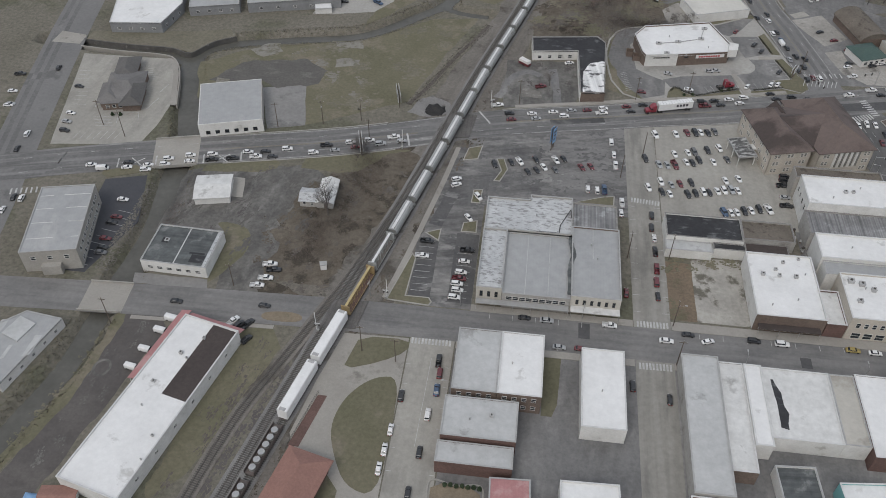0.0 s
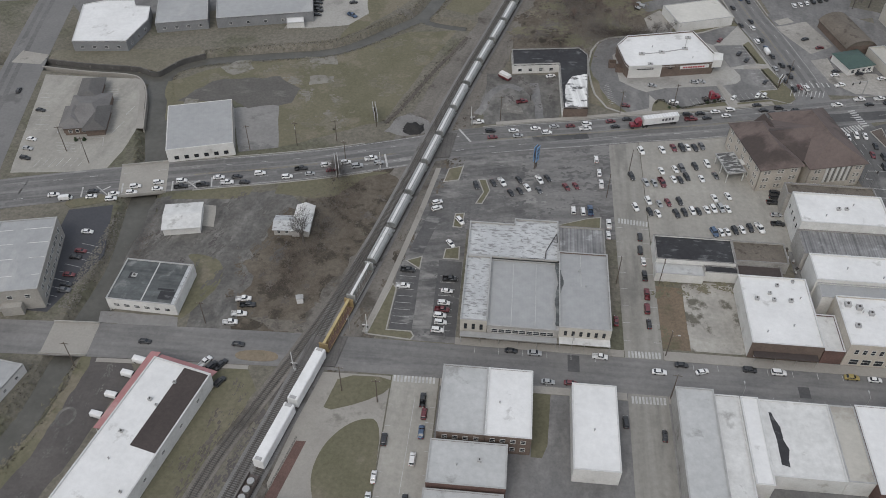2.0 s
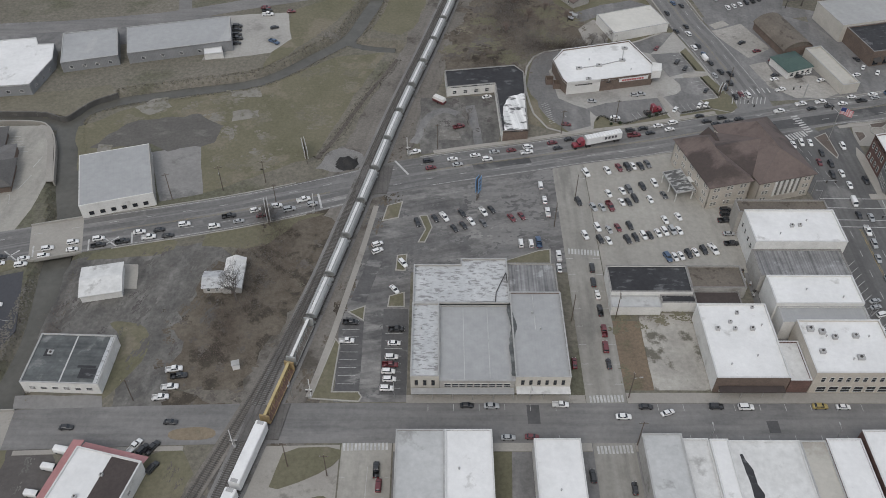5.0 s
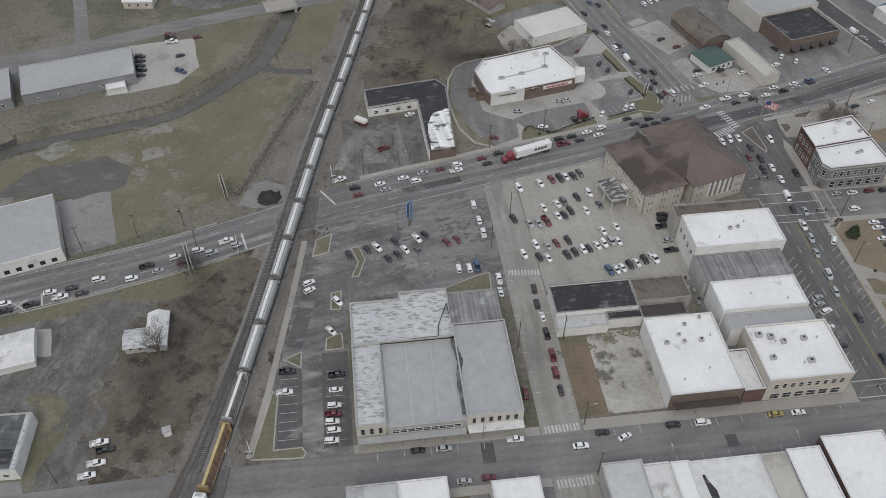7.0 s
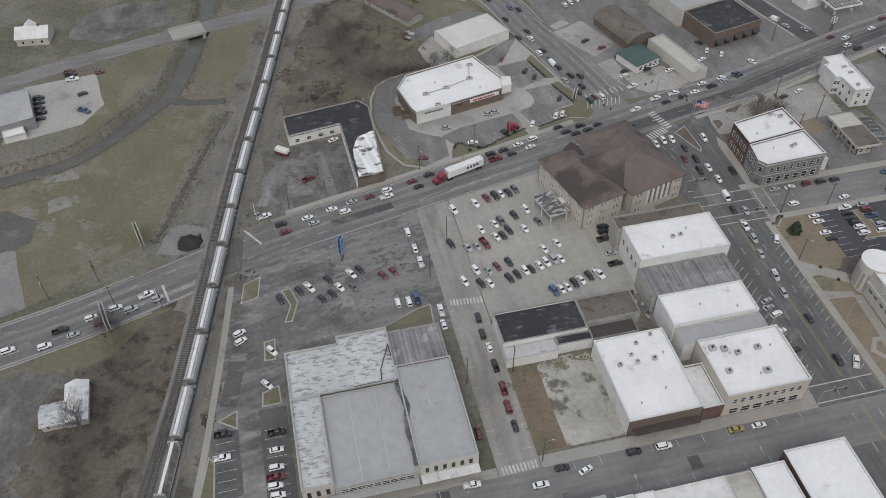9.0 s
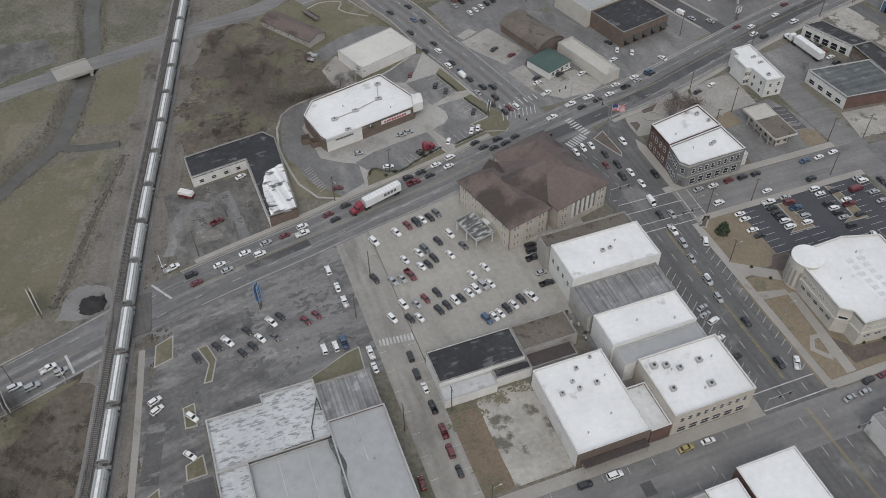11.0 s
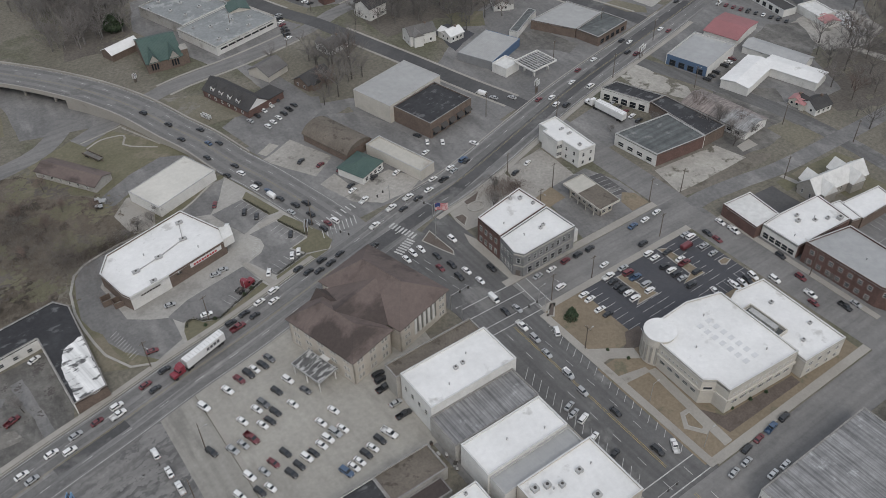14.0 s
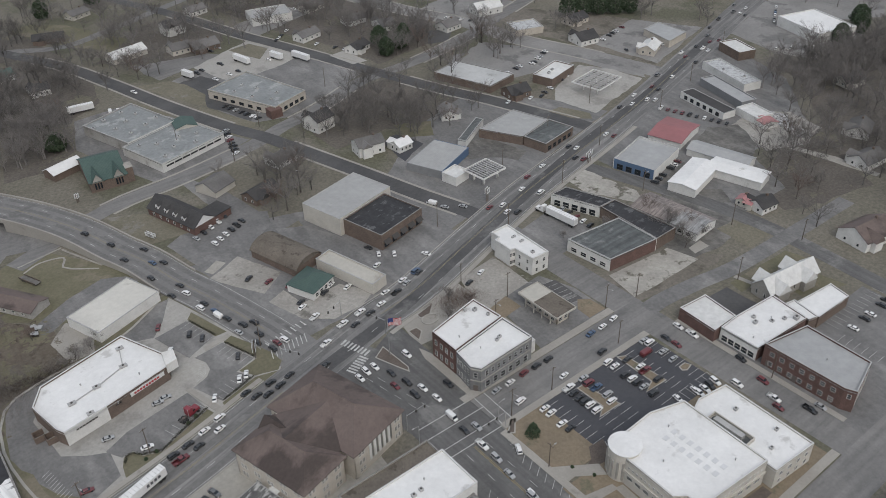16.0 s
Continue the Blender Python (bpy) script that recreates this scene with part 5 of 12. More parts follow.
patch("yard", "concrete apron beside the white shed", "yard", [(-103.1, 211.7), (-105.7, 222.3), (-100.7, 222.2), (-98.6, 211.6)], 0.05, "concrete", 0.3)

# blots that break up bare ground, brush and worn lots
mottle("dark brown earth blots beside the tracks", "earth", EARTH, 50, 3.4, 0.3, 1.5, "scrub", 0.031, 31)
mottle("tan grass tufts on bare brown earth", "grass tufts", EARTH, 40, 0, 0.4, 1.8, "litter", 0.029, 32)
mottle("olive grass blots on the overgrown lot", "grass tufts", SCRUB_LOT, 34, 0, 0.8, 4.6, "lawn", 0.030, 33)
mottle("leaf litter blots on the overgrown lot", "leaf litter", SCRUB_LOT, 46, 0, 0.6, 3.4, "litter", 0.037, 34)
mottle("brown scrub blots round the overgrown lot", "scrub", SCRUB_LOT, 60, 2.2, 0.5, 2.6, "scrub", 0.033, 35)
YARD_N = [(-120, 222), (-100, 227), (-80, 231), (-72, 224), (-72, 205), (-74, 172), (-92, 170), (-95, 194), (-120, 194)]
mottle("brown mud blots in the gravel yard", "mud", YARD_N, 44, 0, 0.4, 1.8, "field_mud", 0.034, 36, 2.8, 68)
mottle("damp dark blots in the gravel yard", "mud", YARD_N, 22, 0, 0.4, 1.3, "dark_mud", 0.041, 37, 2.6, 60)
SHED_DRIVE = [(-117, 98), (-107, 148), (-110, 155), (-118, 154), (-120, 130), (-126, 98)]
mottle("damp tyre-churned mud beside the white shed", "mud", SHED_DRIVE, 26, 0, 0.3, 1.1, "mud", 0.034, 38, 1.8, 80)
mottle("olive grass tufts along the creek", "grass tufts", [(-131, 99), (-126, 122), (-123, 136), (-121, 150)], 40, 1.0, 0.3, 1.2, "lawn", 0.037, 39)
mottle("worn pale blots on the dark asphalt lot", "stains", [(-26, 246), (8, 262), (34, 268), (34, 221), (-16, 221), (-16, 172), (-32, 172), (-32, 228)], 70, 0, 0.4, 2.4, "avenue", 0.036, 42, 1.5, 14)
mottle("pale worn patches on the dark asphalt lot", "stains", [(2, 222), (34, 222), (34, 268), (8, 260), (-6, 240)], 40, 0, 0.9, 4.4, "street", 0.043, 47, 1.7, 14)
mottle("muddy blots in the motel yard", "mud", [(-11, 280), (16, 286), (17, 315), (-2, 312), (-12, 312)], 22, 0, 0.4, 1.8, "dark_mud", 0.033, 43)
mottle("green tufts on the bare clay lot", "grass tufts", [(47, 194), (70, 199), (70, 202.6), (47, 203)], 40, 0, 0.4, 1.6, "lawn", 0.11, 44)
mottle("green tufts at the corner of the bare clay lot", "grass tufts", [(47, 174), (50.4, 174), (49, 181), (47, 184)], 14, 0, 0.3, 1.0, "lawn", 0.05, 50)
mottle("dark leaf blots on the winter fields", "leaf litter", [(-140, 292), (-118, 308), (-75, 319), (-50, 338), (-30, 342), (-42, 310), (-52, 279), (-86, 260), (-94, 288), (-124, 282)], 70, 0, 0.6, 3.2, "tan_grass", 0.028, 45)
mottle("brown earth blots along the railway", "earth", [(-64, 95), (-44, 165), (-32, 215), (-22, 260), (-12, 300)], 60, 2.0, 0.4, 2.0, "scrub", 0.033, 46, 1.8, 74)
DITCH = smooth_line([(-22.5, 341), (-28, 328), (-33, 316.5), (-38.5, 302), (-43.8, 287.5), (-49.6, 275)], 3.0)
road("ditch", "dark wet ditch between field and railway", DITCH, 0.8, -0.8, 0.03, "litter", "ditch")
NORTH_LANE = smooth_line([(-119.5, 381), (-121, 388), (-126, 412), (-131.6, 437), (-142, 490)], 5.0)
road("road", "narrow grey lane north of the street", NORTH_LANE, 2.8, -2.8, 0.045, "street")
ring = [Vector((-117.0 + 2.3 * math.cos(k * 0.3142), 134.4 + 2.8 * math.sin(k * 0.3142), 0)) for k in range(21)]
road("tyre_track", "faint pale ring of tyre ruts in mud", ring, 0.4, -0.4, 0.044, "mud", "tyre track")
patch("lawn", "olive grass behind the creek wall", "lawn", [(-197, 305.2), (-178, 303.6), (-160, 303.4), (-154, 302.4), (-148, 300.6), (-141.6, 310.2), (-133, 316.2), (-137, 322), (-152, 318), (-197, 312)], 0.022, "tan_grass", 0.0)
mottle("damp dirt over the disused track bed", "earth", [(-78, 98), (-72, 112), (-64, 140), (-60, 154)], 46, 1.0, 0.4, 1.6, "dark_mud", 0.05, 48, 1.8, 72)
mottle("dry leaf blots on the verge of the white shed", "leaf litter", [(-86, 100), (-80, 108), (-71, 136), (-70, 148), (-76, 152), (-84, 126)], 30, 0, 0.3, 1.2, "litter", 0.03, 49, 3.0, 74)


# ---- buildings: downtown ----
B = flat_building
W1 = (1.3, 1.9, (1.0,))
B("warehouse", "old warehouse wing with flaking silver roof and stucco front", -12.8, 173, -5, 199.4, 7.2, "concrete_wall", "roof_patched", windows=(("s", 3, 0.95, 2.3, (3.7,), "dark_frame"),), fronts={"s": "cream"}, parapet=0.6)
B("warehouse", "low grey metal-roofed middle hall of the warehouse", -4.9, 172.5, 15.8, 199.5, 6.2, "concrete_wall", "roof_grey", parapet=0.3, windows=(("s", 9, 1.9, 1.6, (3.6,)),))
B("warehouse", "brick warehouse wing with grey metal roof", 15.9, 173, 31, 204, 7.0, "brick_brown", "roof_grey", windows=(("s", 6, 0.9, 2.0, (4.0,), "dark_frame"),), fronts={"s": "cream"})
B("warehouse", "rear warehouse bay with stained metal roof", 15.9, 204.1, 30.6, 216.5, 6.4, "concrete_wall", "roof_rust", parapet=0.5)
B("shop_building", "low building with peeling black roof", 46.8, 206, 71.6, 217.0, 5.0, "white_wall", "roof_black")
B("shop_building", "whitewashed rear annex with pale roof", 46.6, 201.4, 61.6, 205.9, 3.6, "white_wall", "roof_palegrey", parapet=0.08)
B("shop_building", "low building with brown gravel roof", 71.9, 208.4, 88.6, 217.6, 4.2, "concrete_wall", "roof_brown")
B("shop_building", "black-roofed lean-to between shops", 61.8, 202.8, 72.2, 205.9, 4.0, "white_wall", "roof_black", parapet=0.15)
B("shop_building", "low dark-roofed lean-to behind the shops", 72.4, 203.2, 86.2, 208.2, 3.0, "concrete_wall", "roof_darkbrown", parapet=0.1)
B("shop_building", "white-roofed shop with brick front", 70.9, 173.3, 91.1, 200, 6.4, "white_wall", "roof_white", fronts={"s": "brick_brown"}, units=((-6, 4, 1.6, 1.4, 1), (-1, 4, 1.4, 1.2, .9), (4, 4, 1.6, 1.6, 1), (-1.8, 6.5, 1.4, 1, .9), (1, 10, 1.2, 1.2, .8), (6, 12, 1, 1, .8)), windows=(("s", 5, 2.6, 2.2, (0.6,)),))
B("shop_building", "tall white-roofed commercial building", 93.4, 222.2, 122.0, 236.8, 10.3, "white_wall", "roof_white", units=((-1, 0, 1.6, 1.4, .9), (1.6, .3, 1.4, 1.3, .8)), windows=(("w", 4, 1.3, 2, (5.5,)), ("e", 5, 1.4, 2.2, (1, 6))))
B("shop_building", "shop with stained dark metal roof", 92.8, 210.8, 120.6, 222.1, 7.2, "concrete_wall", "roof_rust", parapet=0.3)
B("shop_building", "shop with bright white roof", 93.6, 198.4, 119.4, 209.6, 8.5, "white_wall", "roof_white")
B("shop_building", "shop with plain grey roof", 94.2, 192.4, 119.6, 198.3, 7.4, "white_wall", "roof_grey", parapet=0.3)
B("shop_building", "brick corner building with white roof and many units", 97.4, 173.2, 121, 191.9, 8.8, "brick_tan", "roof_white", units=((-9, 6, 2.4, 2.2, 1.2), (-6, 5, 2.2, 2, 1.3), (-3, 3, 1.8, 1.8, 1.2), (3, 3.5, 2.2, 1.8, 1.1), (-8, -2, 2, 1.8, 1), (2, -4, 2.6, 2.2, .8)), windows=(("s", 9, 1.3, 2.0, (5.2,)), ("e", 6, 1.3, 2.0, (5.2,)), ("s", 6, 2.6, 2.4, (0.6,))))
B("shop_building", "narrow shop with red brick front", 91.4, 173.3, 97.2, 187, 5.2, "brick_red", "roof_offwhite")
B("shop_building", "brown-roofed building behind the hip roof", 92.2, 237.2, 121.6, 243, 9.0, "stone", "roof_brown")
# south of the street
B("shop_building", "two-storey brick building, half white roof", -16, 134.6, -3.6, 156.3, 7.6, "brick_brown", "roof_palegrey", windows=(("s", 4, 1.4, 1.6, (1.5, 5.0)),), parapet=0.18)
B("shop_building", "two-storey brick building, bright white roof", -3.5, 134.6, 8.6, 156.3, 7.6, "brick_brown", "roof_white", windows=(("s", 4, 1.4, 1.6, (1.5, 5.0)),), parapet=0.18)
B("shop_building", "red brick shop with grey membrane roof", -17.3, 120.4, 2.6, 133, 6.6, "brick_red", "roof_palegrey", units=((3, 1, 1.4, 1.2, .8),), parapet=0.18)
B("shop_building", "red brick shop with low grey roof", -17.8, 113.2, 2.2, 119.6, 5.2, "brick_red", "roof_palegrey", parapet=0.18)
B("shop_building", "long shop with bright white roof", 19.4, 128, 31.4, 154.6, 6, "white_wall", "roof_white", parapet=0.18)
B("shop_building", "shop with pale grey roof", 47.4, 112, 57.6, 156, 6.2, "concrete_wall", "roof_palegrey", parapet=0.18)
B("shop_building", "narrow shop with old white roof", 57.7, 120, 64.4, 155, 5.4, "brick_brown", "roof_offwhite", parapet=0.18)
B("shop_building", "shop with bright white roof", 64.5, 128, 69.2, 154.4, 6.2, "white_wall", "roof_white", parapet=0.18)
B("shop_building", "shop with black patch on its white roof", 69.3, 131, 87.6, 154.2, 5.8, "white_wall", "roof_offwhite", parapet=0.18)
B("shop_building", "shop with cream roof", 87.7, 131, 94.4, 154, 6.0, "white_wall", "roof_tan", parapet=0.18)
B("shop_building", "shop with white roof and red wall", 94.5, 128, 103.4, 154.4, 6.4, "brick_red", "roof_white", parapet=0.18)
B("shop_building", "corner shop with white roof", 104.4, 128, 121, 156.6, 7, "brick_red", "roof_white", parapet=0.18)
B("shop_building", "long building with dark worn metal roof", 144.8, 128, 186, 157, 7, "white_wall", "roof_rust", windows=(("n", 8, 2, 1.6, (3.5,)),), parapet=0.18)
B("shop_building", "white-roofed building by the side street", 190, 128, 210, 152, 6, "white_wall", "roof_white", parapet=0.18)
# bank corner and city hall
# east side
gable_building("shed", "long lumber shed with faded rounded roof", 259, 270.5, 289, 284.5, 3.6, 5.4, "white_wall", "roof_lumber", -84, windows=(("s", 7, 2.0, 1.6, (1.0,)),))
B("repair_shop", "repair shop with grey roof and blue front", 290.5, 305.5, 316, 325, 4.4, "white_wall", "roof_grey", 14, fronts={"w": "blue_wall"}, windows=(("w", 4, 2.8, 2.6, (0.2,), "dark_frame"),))
gable_building("shed", "long shed with red metal roof", 324.5, 312, 340.5, 334, 3.4, 4.8, "white_wall", "roof_wine", -75)
gable_building("shed", "long shed with pale grey roof", 316, 290, 344, 300, 3.2, 4.8, "white_wall", "roof_grey", -78)
gable_building("shed", "metal shed with white roof", 292.5, 285, 318, 297, 4, 4.9, "white_wall", "roof_white", 14)
gable_building("shed", "metal shed with white roof", 310, 275, 334, 286, 4, 4.9, "white_wall", "roof_white", -76)
B("hall", "large hall with grey roof and pale walls", 164, 359, 194.6, 379.6, 8, "cream", "roof_greyy", 13.5, parapet=0.1)
aw = B("shop_building", "brick shop with black roof and awnings", 170.8, 339.3, 195.2, 359.3, 6.6, "brick_brown", "roof_black", 13)
for k in range(5):
    bm = bmesh.new()
    u = -9.6 + k * 4.8
    lo = [bm.verts.new(c) for c in ((u - 1.7, -10.0, 3.9), (u + 1.7, -10.0, 3.9), (u + 1.7, -11.7, 2.7), (u - 1.7, -11.7, 2.7))]
    hi = [bm.verts.new(v.co + Vector((0, 0, 0.1))) for v in lo]
    bm.faces.new(lo), bm.faces.new(hi[::-1])
    for i in range(4):
        bm.faces.new((lo[i], hi[i], hi[(i + 1) % 4], lo[(i + 1) % 4]))
    bmesh.ops.recalc_face_normals(bm, faces=bm.faces)
    part("awning", bm, "dark_frame", aw, "dark slanted cloth awning")
    bm = bmesh.new()
    box(bm, u - 1.3, -10.06, 0.6, u + 1.3, -9.98, 2.6)
    part("shop_window", bm, "glass", aw)
ba = thing("barn", "brick hall with arched brown metal roof", "building", pose(142.4, 356.5, 0, 0, 0, -75))
for x0, y0, x1, y1 in ((-12, -6.6, 12, -6.3), (-12, 6.3, 12, 6.6), (-12, -6.3, -11.7, 6.3), (11.7, -6.3, 12, 6.3)):
    bm = bmesh.new()
    box(bm, x0, y0, -0.5, x1, y1, 4.2)
    part("wall", bm, "brick_brown", ba)
bm = bmesh.new()
rings = []
for k in range(13):
    w = math.pi * (0.12 + 0.76 * k / 12)
    rings.append([(x, -7.6 * math.cos(w), 1.6 + 5.2 * math.sin(w) - d) for x, d in ((-12.4, 0), (12.4, 0), (12.4, 0.25), (-12.4, 0.25))])
vs = [[bm.verts.new(p) for p in r] for r in rings]
for a, b in zip(vs, vs[1:]):
    for k in range(4):
        bm.faces.new((a[k], a[(k + 1) % 4], b[(k + 1) % 4], b[k]))
bm.faces.new(vs[0]), bm.faces.new(vs[-1][::-1])
for s in (-11.9, 11.7):
    e = [[bm.verts.new((s + d, r[0][1] * 0.93, r[0][2] - 0.2)) for r in rings] for d in (0, 0.2)]
    bm.faces.new(e[0]), bm.faces.new(e[1][::-1])
bmesh.ops.recalc_face_normals(bm, faces=bm.faces)
part("roof", bm, "roof_brown", ba)
gable_building("shop_building", "small shop with green metal roof", 134, 329.2, 146, 341, 3.4, 5.4, "white_wall", "roof_green", 21, hip=4, windows=(("s", 4, 1.6, 1.6, (0.8,)),))
B("shop_building", "long low shop with tan roof", 151.2, 317, 158.6, 345, 4.0, "cream", "roof_tan", 14.3)
# pharmacy side
B("shed", "metal building with cream roof", 66.2, 359, 92.6, 375.5, 4.2, "white_wall", "roof_cream", 19, parapet=0.1)
# west side
gable_building("shed", "small white metal shed", -115, 207, -103, 219, 2.8, 3.6, "white_wall", "roof_offwhite", 12)
gable_building("house", "small derelict house with pale patched roof", -77.6, 210.0, -71.6, 216.6, 2.6, 3.7, "concrete_wall", "roof_patched", 3, windows=(("s", 2, 1.1, 1.2, (1.0,)),), category="house")
gable_building("house", "white-roofed wing of the derelict house", -75.0, 213.2, -62.6, 218.8, 2.7, 3.9, "concrete_wall", "roof_offwhite", 92, windows=(("e", 1, 1.1, 1.2, (1.0,)),), doors=(("w", 3.0),), category="house")


# ---- the large buildings with shapes of their own ----
PB = poly_building


def town_building():
    """Tan brick block in three wings under brown hipped roofs, turned to the highway."""
    b = thing("town_building", "large tan brick building with brown hipped roofs", "building", pose(85.3, 248.4, 0, 0, 0, 14.5))
    wings = ((0.3, 0.3, 15.5, 26.7), (15.5, 4.0, 17.5, 27.0), (17.5, -1.7, 38.2, 30.6))
    for k, (u0, v0, u1, v1) in enumerate(wings):
        for p, q in (((u0, v0), (u1, v0)), ((u1, v0), (u1, v1)), ((u1, v1), (u0, v1)), ((u0, v1), (u0, v0))):
            bm = bmesh.new()
            wall_between(bm, p, q, 0.4, -1.0, 9.9)
            part("wall", bm, "brick_tan", b)
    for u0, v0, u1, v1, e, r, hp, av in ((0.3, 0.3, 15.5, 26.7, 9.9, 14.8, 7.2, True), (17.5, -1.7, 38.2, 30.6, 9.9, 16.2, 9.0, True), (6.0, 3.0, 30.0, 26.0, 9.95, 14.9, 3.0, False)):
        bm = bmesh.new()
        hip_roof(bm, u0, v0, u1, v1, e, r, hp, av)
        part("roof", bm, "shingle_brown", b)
    bm = bmesh.new()
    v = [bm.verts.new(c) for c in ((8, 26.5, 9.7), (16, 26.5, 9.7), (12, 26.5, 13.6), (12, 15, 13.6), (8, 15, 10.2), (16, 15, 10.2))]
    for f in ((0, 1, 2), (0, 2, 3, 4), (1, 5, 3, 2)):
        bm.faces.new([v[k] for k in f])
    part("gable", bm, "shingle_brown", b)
    fm, pm = window_mesh(1.0, 1.6, "frame", "blinds")

    def pairs(p, q, n, zs, a):
        for z in zs:
            for k in range(n):
                c = Vector(p).lerp(Vector(q), (k + 0.5) / n)
                d = (Vector(q) - Vector(p)).normalized() * 0.65
                for s in (-1, 1):
                    o = share("window", fm, b, pose(c.x + d.x * s, c.y + d.y * s, z, 0, 0, a))
                    share("pane", pm, o)

    floors = (1.0, 4.1, 7.2)
    pairs((0.5, 0.3), (15.3, 0.3), 3, floors, 0)
    pairs((0.3, 26.4), (0.3, 0.6), 5, floors, -90)
    pairs((18.5, -1.7), (22.5, -1.7), 1, floors, 0)
    pairs((33.8, -1.7), (38.0, -1.7), 1, floors, 0)
    pairs((38.2, -1.0), (38.2, 30.0), 6, floors, 90)
    for u in (24.0, 26.0, 28.0, 30.0, 32.0):
        bm = bmesh.new()
        box(bm, u - 0.45, -1.95, 2.6, u + 0.45, -1.68, 9.3)
        part("white_panel", bm, "white_wall", b, "tall white panel between windows")
        bm = bmesh.new()
        box(bm, u + 0.55, -1.78, 2.8, u + 1.4, -1.69, 9.0)
        part("tall_window", bm, "blinds", b)
    c = part("entrance_canopy", (lambda m: (box(m, -8.0, 6.0, 4.1, -1.4, 17.2, 4.45), m)[1])(bmesh.new()), "canopy_roof", b, "flat peeling canopy with pale edge on posts")
    bm = bmesh.new()
    for x0, y0, x1, y1 in ((-8.2, 5.8, -1.2, 6.05), (-8.2, 17.15, -1.2, 17.4), (-8.2, 6.05, -7.95, 17.15), (-1.45, 6.05, -1.2, 17.15)):
        box(bm, x0, y0, 4.05, x1, y1, 4.55)
    part("canopy_edge", bm, "coping", c)
    for u in (-7.8, -1.7):
        for w in (6.4, 11.6, 16.8):
            bm = bmesh.new()
            box(bm, u - 0.15, w - 0.15, 0, u + 0.15, w + 0.15, 4.1)
            part("post", bm, "white_wall", c)
    bm = bmesh.new()
    box(bm, -1.2, 10.0, 4.05, 0.2, 13.0, 4.35)
    part("canopy_link", bm, "roof_offwhite", c)


town_building()

PB("warehouse", "rear warehouse part with flaking white roof", [(-12.8, 199.6), (15.8, 199.6), (15.8, 217.8), (1.6, 217.8), (1.6, 215.2), (-12.8, 215.2)], 7.0, "concrete_wall", "roof_patched", 0.6)
bk = PB("bank_building", "grey stone bank building with white roof and cut corner", [(151.6, 254.4), (173.8, 255.2), (173.0, 268.4), (150.9, 265.4), (149.7, 257.2)], 9.2, "bank_stone", "roof_white", 0.6, ((0, 8, 1.3, 2.1, (5.6,)), (0, 6, 2.0, 2.4, (0.9,)), (4, 1, 1.3, 2.1, (5.6,)), (3, 4, 1.2, 2.1, (1.2, 5.6)), (1, 4, 1.2, 2.0, (1.2, 5.6))), units=((166, 262, 1.6, 1.2, 0.9), (164.4, 261.4, 1.4, 1.2, 0.9)), doors=((4, 0.5, 1.6, 2.4),))
bm = bmesh.new()
for p, q in (((-8.6, -5.7), (13.4, -4.9)), ((-10.4, -2.9), (-8.6, -5.7))):
    wall_between(bm, (p[0], p[1] - 0.25), (q[0], q[1] - 0.25), 0.3, 4.4, 4.7)
    wall_between(bm, (p[0], p[1] - 0.35), (q[0], q[1] - 0.35), 0.4, 8.9, 9.3)
part("cornice", bm, "kerb", bk)
PB("bank_building", "red brick wing of the bank with white roof", [(150.9, 265.7), (172.9, 268.7), (171.8, 281.5), (150.9, 277.4)], 9.6, "brick_red", "roof_white", 0.6, ((3, 4, 1.3, 2.1, (1.2, 5.6)), (2, 5, 1.2, 2.0, (1.2, 5.6))), units=((168.6, 277, 1.8, 1.4, 1.2), (166, 279, 1.2, 1.2, 1.4), (170.4, 272.4, 1.4, 1.2, 1.0)))
PB("bank_annex", "small white annex behind the bank", [(174.0, 257.0), (177.5, 257.2), (177.2, 266), (173.8, 266)], 4.6, "white_wall", "roof_offwhite", 0.3)
PB("house", "white stucco house with stepped walls and white roof", [(205.7, 287.6), (213.4, 287.2), (214.3, 310.6), (206.0, 310.4), (205.9, 306), (203.6, 305.8), (203.4, 297), (205.4, 296.6)], 7.0, "white_wall", "roof_white", 0.6, ((6, 3, 1.1, 1.6, (1.0, 4.3)), (4, 1, 1.1, 1.6, (4.3,)), (0, 2, 1.1, 1.6, (1.0, 4.3)), (1, 6, 1.1, 1.6, (1.0, 4.3)), (7, 2, 1.1, 1.6, (1.0, 4.3))), units=((209, 291, 1.6, 1.6, 0.8), (211, 299, 2.6, 1.0, 0.6), (210.6, 303, 2.6, 1.0, 0.6)))
db = PB("drive_in_bank", "low drive-in bank with broad brown roof", [(192.4, 261.8), (198.2, 261.8), (198.2, 277.6), (192.4, 277.6)], 4.0, "brick_tan", "roof_brown", 0.05, ((3, 5, 1.8, 1.4, (1.0,)), (0, 2, 1.6, 1.4, (1.0,))))
bm = bmesh.new()
box(bm, -4.6, -9.2, 4.05, 4.6, 9.4, 4.6)
part("roof_slab", bm, "roof_brown", db)
bm = bmesh.new()
box(bm, -4.5, 2.2, 4.61, 4.5, 9.3, 4.64)
part("roof_sheet", bm, "roof_tan", db, "newer pale roof sheet")
bm = bmesh.new()
for x0, y0, x1, y1 in ((-4.75, -9.35, 4.75, -9.2), (-4.75, 9.4, 4.75, 9.55), (-4.75, -9.2, -4.6, 9.4), (4.6, -9.2, 4.75, 9.4)):
    box(bm, x0, y0, 4.0, x1, y1, 4.85)
part("fascia", bm, "cream", db)
